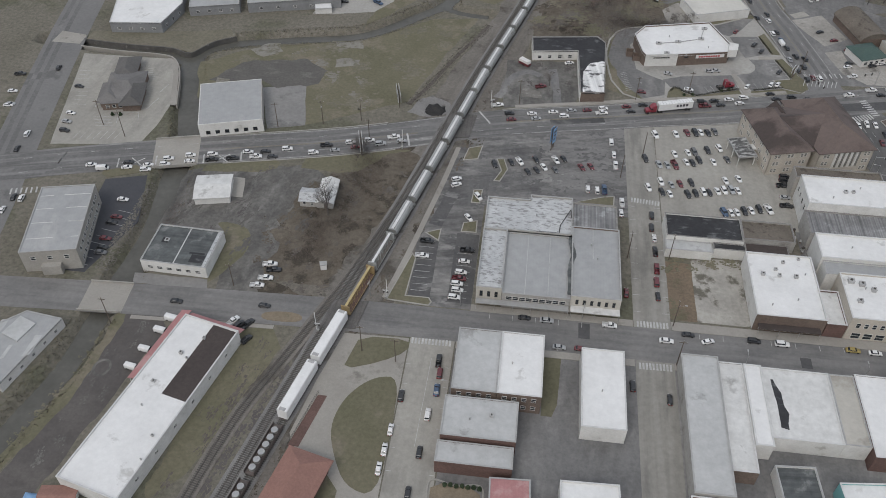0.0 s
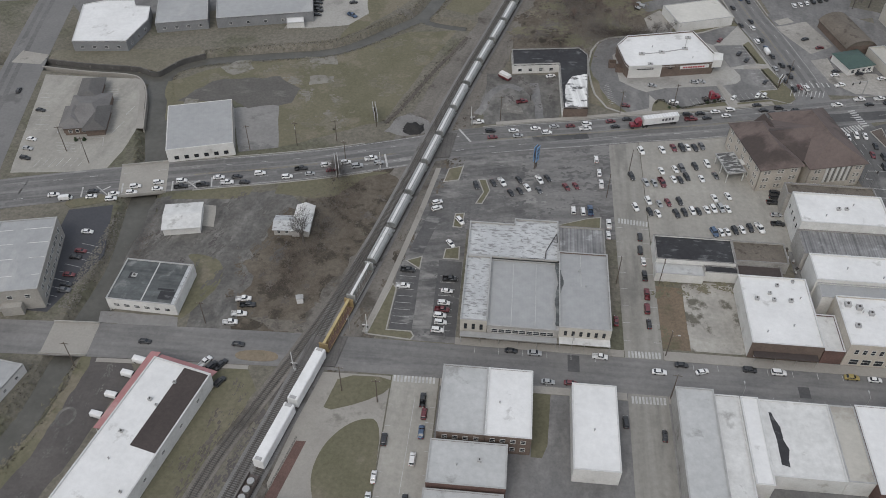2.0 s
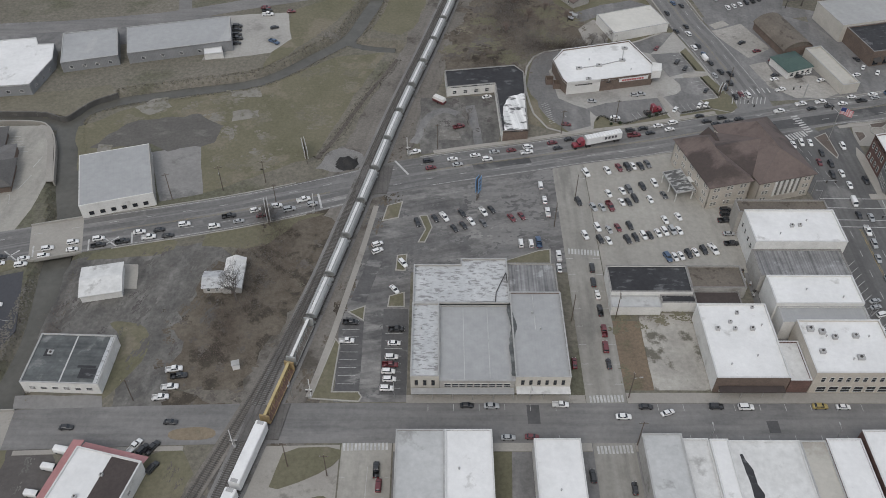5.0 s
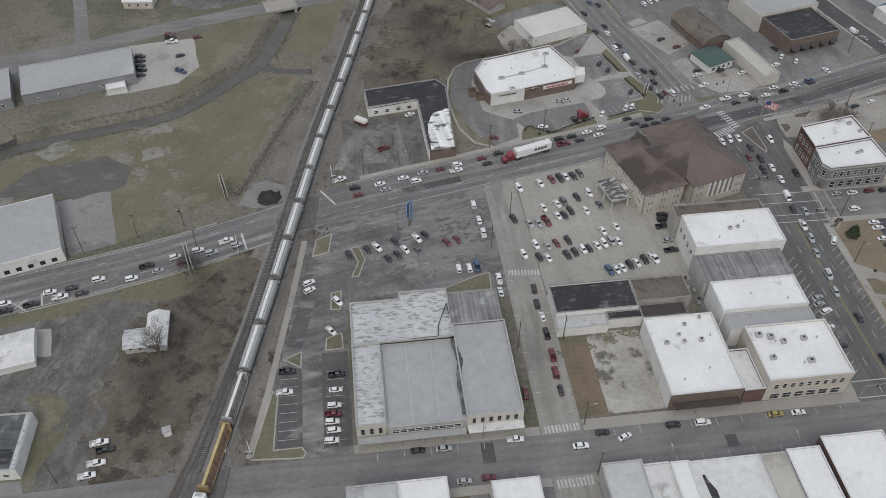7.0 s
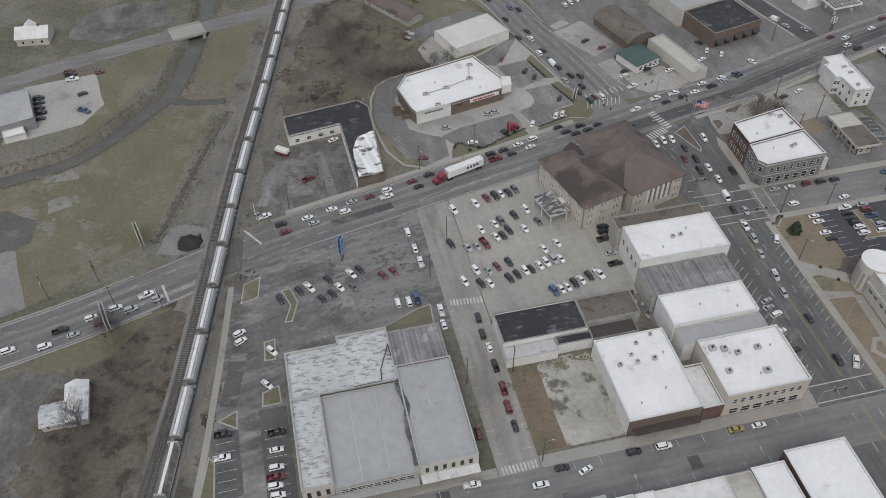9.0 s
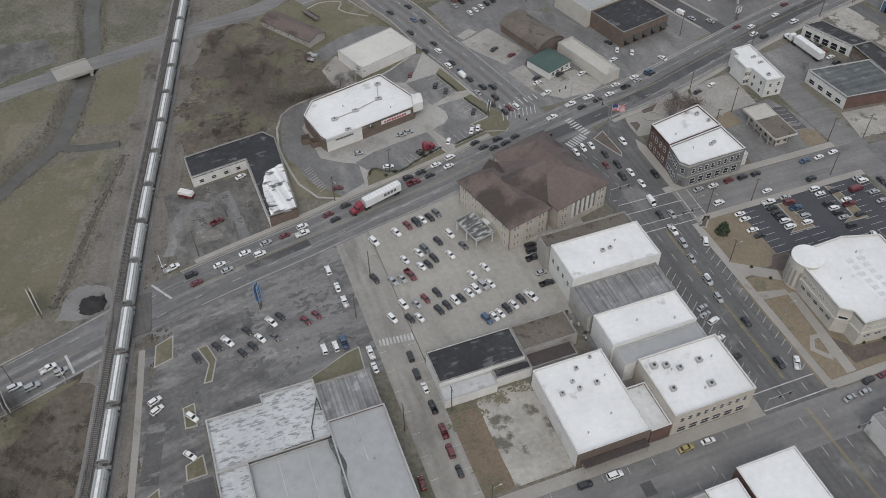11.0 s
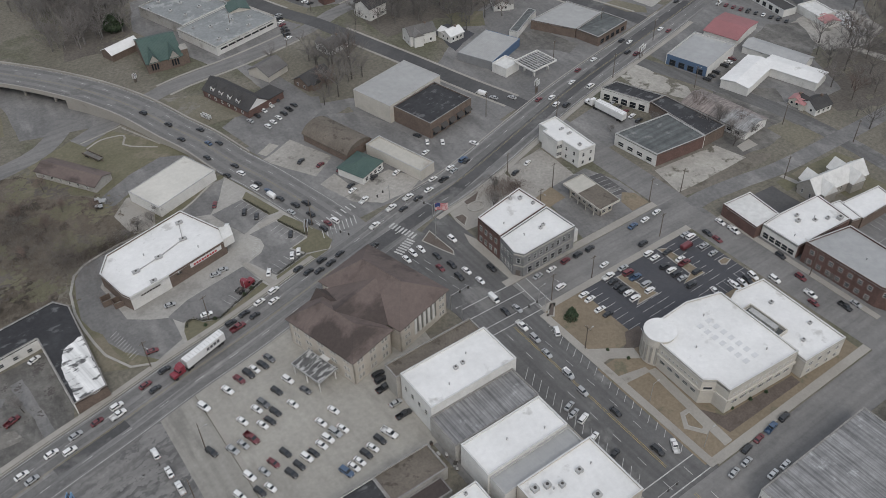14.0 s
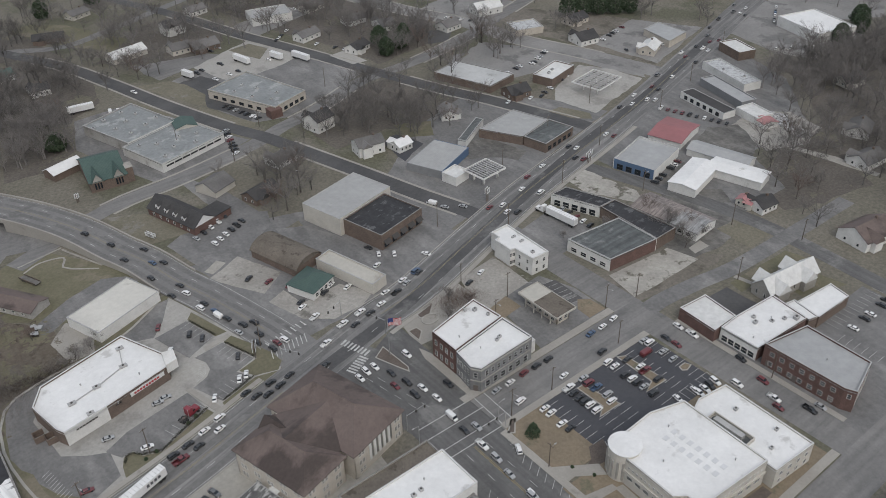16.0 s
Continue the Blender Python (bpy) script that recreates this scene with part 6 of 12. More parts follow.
for y0 in (-6, -2, 2, 6):
    bm = bmesh.new()
    box(bm, -4.4, y0 - 0.15, 0, -4.1, y0 + 0.15, 4.05)
    part("post", bm, "cream", db)

ch = PB("city_hall", "cream city hall with large white roof", [(160.4, 184.6), (160.4, 180.2), (186.2, 178.2), (187.3, 206.4), (176, 209.8), (164.5, 209.4), (158.0, 203), (157.4, 187.0)], 9.4, "cream", "roof_white", 0.5, ((1, 16, 0.8, 0.8, (6.8,)), (1, 7, 2.4, 1.2, (3.0,)), (6, 10, 0.8, 0.8, (6.8,)), (6, 5, 2.0, 1.2, (3.0,)), (7, 1, 2.6, 2.0, (5.0,)), (2, 12, 0.8, 0.8, (6.8,))))
bm = bmesh.new()
tube(bm, (161.2 - 168.8, 206.0 - 194.8, -0.5), (161.2 - 168.8, 206.0 - 194.8, 10.4), 4.4, 4.4, 28)
part("round_tower", bm, "cream", ch, "round cream entrance tower")
bm = bmesh.new()
tube(bm, (161.2 - 168.8, 206.0 - 194.8, 10.4), (161.2 - 168.8, 206.0 - 194.8, 10.65), 4.7, 4.7, 28)
part("tower_roof", bm, "roof_white", ch)
for a in range(8):
    w = radians(100 + a * 20)
    bm = bmesh.new()
    box(bm, 161.2 - 168.8 + 4.38 * math.cos(w) - 0.3, 206.0 - 194.8 + 4.38 * math.sin(w) - 0.3, 1.0, 161.2 - 168.8 + 4.38 * math.cos(w) + 0.3, 206.0 - 194.8 + 4.38 * math.sin(w) + 0.3, 7.5)
    part("tower_pier", bm, "kerb", ch)
for kx in range(2):
    for ky in range(7):
        bm = bmesh.new()
        x0, y0 = 172.2 - 168.8 + kx * 3.6, 184.6 - 194.8 + ky * 2.7
        tapered_skylight = ((x0 - 0.9, y0 - 0.7), (x0 + 0.9, y0 - 0.7), (x0 + 0.9, y0 + 0.7), (x0 - 0.9, y0 + 0.7))
        prism(bm, list(tapered_skylight), 9.4, 9.5)
        part("skylight", bm, "skylight", ch)
an = PB("city_hall_annex", "lower city hall wing with white roof", [(187.0, 175.6), (203.2, 174.4), (204.2, 203.8), (193.2, 205.4), (187.6, 203.4)], 7.0, "cream", "roof_white", 0.5, ((1, 9, 1.6, 1.4, (1.2, 4.2)), (0, 4, 1.6, 1.4, (1.2, 4.2))), units=((198, 196, 1.6, 1.4, 0.8), (200, 184, 1.4, 1.2, 0.8), (193, 181, 1.4, 1.2, 0.8)))
# no hole in the roof: a dark sheet paints the well's shaded depth
bm = bmesh.new()
box(bm, 187.6 - 195.0, 186 - 192.5, 7.0, 191.6 - 195.0, 198.5 - 192.5, 7.05)
part("light_well", bm, "roof_slate", an, "flat dark sheet painting the shade of a sunken light well")
for x0, y0, x1, y1, h in ((-3.4, -6.9, -3.1, 6.4, 8.3), (-7.4, -6.9, -3.4, -6.6, 8.3), (-7.4, 6.1, -3.4, 6.4, 8.3), (-6.2, -4.6, -4.4, 4.8, 8.6)):
    bm = bmesh.new()
    box(bm, x0, y0, 7.0, x1, y1, h)
    part("well_wall" if h < 8.5 else "well_unit", bm, "cream" if h < 8.5 else "unit", an)
for k, z in ((1, 4.9), (6, 4.9), (0, 4.9), (7, 4.9)):
    loc = [(160.4, 184.6), (160.4, 180.2), (186.2, 178.2), (187.3, 206.4), (176, 209.8), (164.5, 209.4), (158.0, 203), (157.4, 187.0)]
    ccx, ccy = sum(p[0] for p in loc) / 8, sum(p[1] for p in loc) / 8
    p, q = Vector(loc[k]), Vector(loc[(k + 1) % 8])
    d = (q - p).normalized()
    n = Vector((d.y, -d.x))
    bm = bmesh.new()
    a, b = p + n * 0.45 - Vector((ccx, ccy)), q + n * 0.45 - Vector((ccx, ccy))
    wall_between(bm, tuple(a), tuple(b), 0.42, z, z + 0.9)
    part("ledge", bm, "cream", ch)

PB("garage", "garage with weathered slate-grey flat roof", [(228.9, 270.6), (252.2, 268.2), (252.6, 287.6), (226.8, 290.2)], 5.2, "white_wall", "roof_slate", 0.3, ((3, 4, 2.6, 1.8, (1.0,)),), {0: "brick_red"})
PB("hall", "low hall with black bitumen roof", [(252.4, 268.4), (264, 268.6), (262, 297.9), (253.7, 297.9)], 5.0, "brick_brown", "roof_black", 0.3)
PB("garage_row", "row of white garages with dark roof", [(253.5, 298.1), (261.9, 298.1), (254.8, 318.2), (246.1, 318.2)], 4.8, "white_wall", "roof_black", 0.3, ((3, 5, 2.8, 2.8, (0.1,)),))
PB("shopping_mall", "brick mall wing with white roof", [(224.8, 222.2), (236.4, 222.3), (238.1, 235.8), (225.8, 237.0)], 4.8, "brick_red", "roof_offwhite", 0.4)
PB("shopping_mall", "brick mall with white roof and glazed front", [(227.6, 208), (252.8, 206.3), (254.9, 220.6), (236.6, 222), (227.6, 221.8)], 5.0, "brick_red", "roof_white", 0.4, ((4, 5, 2.2, 2.2, (0.5,)),), {4: "white_wall"}, units=((238, 216, 2, 1.6, 1), (240, 218, 1.6, 1.4, 0.9), (247, 211, 1.8, 1.4, 0.8), (250, 208.5, 2.4, 2.2, 1.4), (243, 213, 1.8, 1.8, 0.4)))
PB("shopping_mall", "low white-roofed link building", [(252.9, 205.6), (256.8, 204.6), (259, 214.6), (254.9, 215.4)], 4.6, "brick_brown", "roof_white", 0.3)
PB("shopping_mall", "long white-roofed rear building", [(256.9, 204.2), (274.9, 203.7), (276.7, 211.6), (258.2, 213.6)], 4.4, "brick_brown", "roof_white", 0.3)
PB("brick_block", "two-storey red brick block with grey roof", [(229.6, 176.6), (244.8, 180.4), (245.7, 202.6), (227.9, 206.2), (228.2, 179.8)], 7.8, "brick_red", "roof_grey", 0.6, ((3, 7, 1.6, 1.7, (1.0, 4.8)), (4, 1, 1.2, 1.7, (4.8,)), (0, 4, 1.2, 2.6, (1.0, 4.4))), doors=((3, 0.08, 1.2, 2.3), (3, 0.42, 2.0, 2.5), (3, 0.88, 1.2, 2.3)))
c0 = gable_building("church", "tan stone church with pale cross-shaped roof", 256.5, 220.0, 281.5, 228.0, 4.2, 8.2, "stone", "roof_offwhite", -8, windows=(("s", 5, 0.9, 2.0, (1.4,)), ("w", 2, 0.9, 1.8, (1.2,))))
for u in (-7.5, 6.0):
    bm = bmesh.new()
    v = [bm.verts.new(c) for c in ((u - 3.2, -6.2, 4.0), (u + 3.2, -6.2, 4.0), (u, -6.2, 7.8), (u - 3.2, 6.2, 4.0), (u + 3.2, 6.2, 4.0), (u, 6.2, 7.8))]
    for f in ((0, 1, 2), (5, 4, 3), (0, 2, 5, 3), (2, 1, 4, 5), (0, 3, 4, 1)):
        bm.faces.new([v[k] for k in f])
    part("transept_roof", bm, "roof_offwhite", c0)
    bm = bmesh.new()
    box(bm, u - 3.0, -6.0, -0.5, u + 3.0, 6.0, 4.0)
    part("transept_wall", bm, "stone", c0)

ph = PB("pharmacy", "pharmacy with white roof and brick walls", [(45.2, 316.0), (58.8, 318.4), (80.3, 323.2), (82.2, 328.6), (74.6, 347.4), (45.9, 340.2), (41.2, 332.6), (43.8, 319.0)], 5.0, "brick_brown", "roof_white", 0.6, ((1, 4, 2.0, 0.5, (3.6,), "dark_frame"), (2, 2, 2.0, 2.4, (0.3,), "dark_frame")), {0: "white_wall", 7: "brick_brown"}, units=((54, 318.8, 2.8, 1.8, 1.0),), doors=((2, 0.3, 2.2, 2.4),))
bm = bmesh.new()
tapered_pts = ((79.6 - 59.0, 322.6 - 328.18), (83.6 - 59.0, 323.4 - 328.18), (84.6 - 59.0, 328.4 - 328.18), (81.0 - 59.0, 329.4 - 328.18))
prism(bm, list(tapered_pts), 3.2, 6.6)
part("corner_tower", bm, "white_wall", ph, "white corner tower over the entrance")
bm = bmesh.new()
wall_between(bm, (66.5 - 59.0, 319.98 - 328.18), (78.5 - 59.0, 322.66 - 328.18), 0.25, 3.2, 4.7)
part("sign_band", bm, "white_paint_wall", ph, "white sign band")
bm = bmesh.new()
for k in range(9):
    f = 0.1 + k * 0.085
    p = Vector((66.5 - 59.0, 319.9 - 328.18)).lerp(Vector((78.5 - 59.0, 322.58 - 328.18)), f)
    q = Vector((66.5 - 59.0, 319.9 - 328.18)).lerp(Vector((78.5 - 59.0, 322.58 - 328.18)), f + 0.06)
    wall_between(bm, (p.x, p.y - 0.06), (q.x, q.y - 0.06), 0.08, 3.6, 4.3)
part("lettering_bar", bm, "sign_red", ph, "red sign lettering as bars")
run = [(51.1, 326.7), (59.5, 328.9), (69.5, 332.7), (71.8, 341.7)]
for (xa, ya), (xb, yb) in zip(run, run[1:]):
    bm = bmesh.new()
    wall_between(bm, (xa - 59.0, ya - 328.18), (xb - 59.0, yb - 328.18), 0.3, 5.06, 5.3)
    part("roof_duct", bm, "unit", ph)
put_units(ph, [(x - 59.0, y - 328.18, 3.2, 1.8, 0.7) for x, y in run], 5.02)
for x, y in ((39.5, 324.5), (42.2, 321.5)):
    bm = bmesh.new()
    for x0, y0, x1, y1 in ((-1.6, -1.6, 1.6, -1.4), (-1.6, 1.4, 1.6, 1.6), (-1.6, -1.4, -1.4, 1.4)):
        box(bm, x - 59.0 + x0, y - 328.18 + y0, 0, x - 59.0 + x1, y - 328.18 + y1, 2.2)
    part("bin_enclosure", bm, "brick_brown", ph)
bm = bmesh.new()
for k in range(7):
    p = Vector((48.6 - 59.0, 316.4 - 328.18)).lerp(Vector((55.6 - 59.0, 317.64 - 328.18)), k / 7)
    q = Vector((48.6 - 59.0, 316.4 - 328.18)).lerp(Vector((55.6 - 59.0, 317.64 - 328.18)), k / 7 + 0.11)
    wall_between(bm, (p.x, p.y - 0.08), (q.x, q.y - 0.08), 0.1, 3.9, 4.4)
part("lettering_bar", bm, "dark_frame", ph, "dark sign lettering as bars")

mo = PB("motel", "derelict motel with black roof and white flaking end", [(18.1, 286.1), (27.9, 287.2), (28.9, 325.7), (25.4, 330.4), (-2.9, 326.2), (-2.1, 314.4), (16.9, 317.4)], 4.2, "white_wall", "roof_black", 0.25, ((6, 6, 1.6, 1.4, (1.0,)), (5, 4, 1.6, 1.4, (1.0,))), {0: "brick_brown"})
bm = bmesh.new()
prism(bm, ragged([(18.5 - 15.9, 286.6 - 312.5), (27.5 - 15.9, 287.6 - 312.5), (28.2 - 15.9, 311 - 312.5), (23 - 15.9, 309 - 312.5), (18.6 - 15.9, 301 - 312.5)], 1.0, 1.2, 3.0), 4.2, 4.23)
part("roof_coat", bm, "roof_snowy", mo, "flaking white roof coat")

# western side
sh = B("shed", "long commercial shed with old white roof", -104.6, 93.6, -86.6, 151.4, 5.2, "white_wall", "roof_white", -14, parapet=0.3, units=((-2, 16, 1.2, 1.2, 0.9), (1.2, 23, 1.0, 1.0, 0.8), (-3.6, 5, 1.6, 1.2, 0.3), (0.5, 15, 0.8, 0.8, 0.6), (6.5, -10, 0.8, 0.8, 0.6)), windows=(("e", 6, 1.4, 1.0, (2.6,)),))
bm = bmesh.new()
box(bm, 0.9, 2.2, 5.2, 8.7, 28.4, 5.24)
part("dark_roof", bm, "roof_darkbrown", sh, "dark brown bitumen over half the roof")
for pts in (((-12.6, 4.5, 3.0), (-9.0, 4.5, 4.2), (-9.0, 31.6, 4.2), (-12.6, 31.6, 3.0)), ((-9.0, 28.9, 4.2), (9.0, 28.9, 4.2), (9.0, 31.6, 3.2), (-9.0, 31.6, 3.2))):
    bm = bmesh.new()
    lo = [bm.verts.new((x, y, z - 0.15)) for x, y, z in pts]
    hi = [bm.verts.new((x, y, z)) for x, y, z in pts]
    bm.faces.new(lo[::-1]), bm.faces.new(hi)
    for k in range(4):
        j = (k + 1) % 4
        bm.faces.new((lo[k], lo[j], hi[j], hi[k]))
    bmesh.ops.recalc_face_normals(bm, faces=bm.faces)
    part("awning", bm, "roof_red", sh, "faded red metal awning")
for y in (5, 11.5, 18, 24.5, 31):
    bm = bmesh.new()
    box(bm, -12.4, y - 0.1, 0, -12.2, y + 0.1, 3.0)
    part("awning_post", bm, "white_wall", sh)
cs = PB("shed", "metal shed with grey roof beside the creek", [(-140.8, 122.5), (-134.0, 147.8), (-145.7, 149.4), (-157.7, 138), (-150.3, 127)], 3.6, "white_wall", "roof_grey", 0.08, windows=((0, 5, 1.2, 1.0, (1.2,)),))
bm = bmesh.new()
prism(bm, [(2.9, 0.6), (5.1, 7.6), (-0.6, 9.9), (-3.0, 3.0)], 3.55, 4.1)
part("upper_roof", bm, "roof_palegrey", cs, "raised grey sheet over an older bay")
for u0, v0, u1, v1 in ((-6.4, 2.0, -4.0, 8.4), (6.4, -4.0, 8.6, 4.0), (1.0, -6.0, 2.0, -0.4)):
    bm = bmesh.new()
    prism(bm, ragged([(u0, v0), (u1, v0 + 0.6), (u1 + 0.4, v1), (u0 + 0.4, v1 - 0.4)], 0.8, 0.5, 2.0), 3.55, 3.63)
    part("roof_sheet", bm, "roof_palegrey", cs)
ob = B("office_building", "two-storey office with grey roof and window bands", -159.9, 169.3, -142.3, 201, 8.4, "stone", "roof_grey", 13, parapet=0.15, windows=(("e", 9, 1.9, 1.5, (1.2, 4.9)), ("s", 3, 1.6, 1.5, (4.9,)), ("w", 9, 1.9, 1.5, (1.2, 4.9))))
bm = bmesh.new()
box(bm, -3, -18.0, 0, 3, -15.9, 3.6)
part("porch", bm, "stone", ob)
for v in (-9.6, -2.2, 4.6, 11.2):
    for u0, u1 in ((-8.0, -1.6 - 0.2 * v), (3.0 - 0.3 * v, 8.2)):
        bm = bmesh.new()
        box(bm, u0, v - 0.11, 8.38, u1, v + 0.11, 8.45)
        part("roof_seam", bm, "roof_offwhite", ob)
bb = B("shed", "block building with dark worn roof and white front", -119.4, 172.9, -97.8, 189.9, 4.4, "white_wall", "roof_slate", -2, parapet=0.25, windows=(("s", 6, 1.8, 1.2, (1.6,)),), units=((-6, 2, 2, 2, 0.1),))
for x0, y0, x1, y1, mt in ((-7.6, 0.6, -5.4, 3.4, "roof_black"), (4.4, -6.6, 9.0, -3.2, "roof_black"), (3.2, -3.0, 8.4, -2.2, "roof_black"), (-0.3, -8.0, 0.1, 8.0, "roof_palegrey"), (9.2, -8.1, 10.2, 8.1, "roof_patched")):
    bm = bmesh.new()
    box(bm, x0, y0, 4.38, x1, y1, 4.43)
    part("roof_sheet", bm, mt, bb)
B("warehouse", "metal warehouse with grey roof and white front", -128.9, 246.2, -104.9, 274, 5.6, "white_wall", "roof_grey", 16.5, parapet=0.05, windows=(("s", 6, 1.6, 1.5, (1.0,), "dark_frame"),), fronts={"e": "concrete_wall"})
rs = gable_building("restaurant", "restaurant with grey hipped shingle roofs", -170.4, 256.4, -156.2, 278, 3.2, 6.4, "brick_brown", "shingle_grey", 12, hip=5, windows=(("s", 5, 1.4, 1.4, (1.0,)),))
for u0, v0, u1, v1, r in ((-8.5, -9.5, -1.0, 3.0, 5.8), (0.5, -12.5, 8.0, 2.0, 5.6), (-5.5, 8.0, 2.5, 22.0, 5.4)):
    bm = bmesh.new()
    hip_roof(bm, u0, v0, u1, v1, 3.3, r, 3.6)
    part("roof_wing", bm, "shingle_grey", rs)
    bm = bmesh.new()
    box(bm, u0 + 0.4, v0 + 0.4, -0.5, u1 - 0.4, v1 - 0.4, 3.2)
    part("wing_wall", bm, "brick_brown", rs)
PB("warehouse", "dark grey warehouse with white roof", [(-188.2, 312.2), (-165.6, 314.8), (-162.4, 333.2), (-165.3, 344.5), (-171.9, 344.1), (-174.4, 349.2), (-187.8, 347.0), (-195.6, 342.7)], 4.8, "grey_wall", "roof_white", 0.1, ((0, 4, 1.6, 1.2, (1.4,)), (1, 3, 1.4, 1.4, (1.2,))))
PB("warehouse", "grey warehouse with pale grey roof", [(-158.5, 330.4), (-136.8, 336.4), (-142.7, 357.7), (-164.5, 353.0)], 4.5, "grey_wall", "roof_grey", 0.1, ((0, 4, 1.5, 1.2, (1.4,)),))
PB("warehouse", "long grey warehouse with metal roof", [(-133.2, 337.1), (-92.1, 347.4), (-96.4, 367.4), (-138.7, 357.6)], 4.8, "grey_wall", "roof_grey", 0.1, ((0, 5, 1.5, 1.2, (1.4,)),))
PB("shed", "small white lean-to beside the grey warehouse", [(-102.6, 340.2), (-95.2, 341.8), (-96.4, 346.2), (-103.6, 344.4)], 2.6, "white_wall", "roof_white", 0.1)

# shopfront canopies over the pavement
def shop_canopy(label, x0, y0, x1, y1, z, material):
    c = thing("shop_canopy", label, "canopy", pose((x0 + x1) / 2, (y0 + y1) / 2, 0))
    L, W = x1 - x0, y1 - y0
    bm = bmesh.new()
    box(bm, -L / 2, -W / 2, z, L / 2, W / 2, z + 0.22)
    part("canopy_slab", bm, material, c)
    n = max(2, int(L / 5))
    for k in range(n + 1):
        bm = bmesh.new()
        u = -L / 2 + 0.2 + k * (L - 0.4) / n
        tube(bm, (u, -W / 2 + 0.15, 0.2), (u, -W / 2 + 0.15, z), 0.07, 0.07, 6)
        part("post", bm, "galv", c)


shop_canopy("grey metal canopy along the warehouse front", -12.6, 170.4, 15.6, 172.4, 3.0, "roof_greyy")
shop_canopy("pale metal canopy along the brick front", 16.2, 170.4, 31, 172.9, 3.1, "roof_offwhite")
shop_canopy("dark canopy over the white-roofed shop", 72, 171.0, 90, 173.2, 3.1, "roof_darkbrown")

B("shop_building", "low shop with faded red roof", -3, 96, 7.4, 111.4, 4.0, "brick_red", "roof_red", 3, parapet=0.1)
B("shop_building", "rear shop with pale roof and units", 46.6, 98, 57.6, 111.6, 5.0, "brick_red", "roof_offwhite", units=((0, 3, 1.4, 2.2, 0.6), (3, -4, 1.2, 1.2, 0.6)))
B("shop_building", "small rear shop with dark roof", 69.5, 110, 79.8, 124, 4.0, "white_wall", "roof_slate", 4)
B("shop_building", "teal-walled shop with white roof", 85, 102, 97, 120.6, 5.0, "teal_wall", "roof_white", 6)
B("shop_building", "rear shop with white roof", 14.6, 98, 29.4, 112, 5.0, "white_wall", "roof_white", 2)
rsd = gable_building("shed", "low lean-to with rusty roof", -115, 90.6, -106, 96, 1.8, 2.4, "white_wall", "roof_salmon", 8)
tp = thing("tarpaulin", "crumpled blue tarpaulin over a heap", "tarpaulin", pose(-117.6, 92.6, 0))
bm = bmesh.new()
bmesh.ops.create_grid(bm, x_segments=8, y_segments=6, size=1.0)
for v in bm.verts:
    r = max(abs(v.co.x), abs(v.co.y))
    v.co = Vector((v.co.x * 2.4, v.co.y * 1.6, 1.3 * (1 - r * r) + 0.03 + 0.25 * noise.noise(v.co * 3.0) * (1 - r)))
bmesh.ops.solidify(bm, geom=bm.faces[:], thickness=0.03)
part("sheet", bm, "sign_blue", tp)


# ---- railway ----
MAIN_TRACK = smooth_line([(-92, -10), (-76, 58), (-65.4, 103), (-56.2, 142), (-47.1, 180), (-39, 215), (-30.8, 252), (-19.8, 302), (-6.6, 355), (9, 420), (24, 480), (60, 620), (110, 800)], 4.0)
PASSING = offset_line(MAIN_TRACK, 4.3)
SIDING = smooth_line([(-102, 0), (-86, 62), (-77.6, 106), (-73.3, 124), (-69.0, 136.5), (-63.2, 152), (-54.6, 176), (-47.6, 200), (-43.2, 216)], 4.0)


def along(line, s):
    """The place and heading at s metres along a line."""
    for a, b in zip(line, line[1:]):
        d = (b - a).length
        if s <= d:
            return a.lerp(b, s / d), math.degrees(math.atan2(b.y - a.y, b.x - a.x))
        s -= d
    return line[-1].copy(), math.degrees(math.atan2(line[-1].y - line[-2].y, line[-1].x - line[-2].x))


def length_of(line):
    return sum((b - a).length for a, b in zip(line, line[1:]))


def build_track(line, label, top, bed="ballast"):
    t = thing("railway_track", label, "railway", kind="structure")
    bm = bmesh.new()
    ribbon(bm, line, 2.3, -2.3, top, 0.5)
    bmesh.ops.recalc_face_normals(bm, faces=bm.faces)
    part("ballast_bed", bm, bed, t)
    for off in (0.75, -0.75):
        bm = bmesh.new()
        ribbon(bm, offset_line(line, off), 0.06, -0.06, 0.46, 0.17)
        bmesh.ops.recalc_face_normals(bm, faces=bm.faces)
        part("rail", bm, "rail_steel", t)
    verts, faces, s, total = [], [], 0.0, length_of(line)
    while s < total and s < 560:
        p, a = along(line, s)
        c, n = math.cos(radians(a)), math.sin(radians(a))
        k = len(verts)
        for z in (0.1, top + 0.13):
            for u, v in ((-0.14, -1.35), (0.14, -1.35), (0.14, 1.35), (-0.14, 1.35)):
                verts.append((p.x + u * c - v * n, p.y + u * n + v * c, z))
        faces += [(k + 4, k + 5, k + 6, k + 7), (k, k + 1, k + 5, k + 4), (k + 1, k + 2, k + 6, k + 5), (k + 2, k + 3, k + 7, k + 6), (k + 3, k, k + 4, k + 7)]
        s += 0.62
    me = bpy.data.meshes.new("ties")
    me.from_pydata(verts, [], faces)
    me.materials.append(M["tie"])
    o = new("ties", me)
    o.parent = t
    tagged(o, "dark creosoted wooden railway ties", kind="stuff")


build_track(MAIN_TRACK, "main railway track on grey ballast", 0.17)
build_track(PASSING, "second railway track beside the main line", 0.155)
build_track(SIDING, "weedy siding track joining the main line", 0.14, "track_gravel")

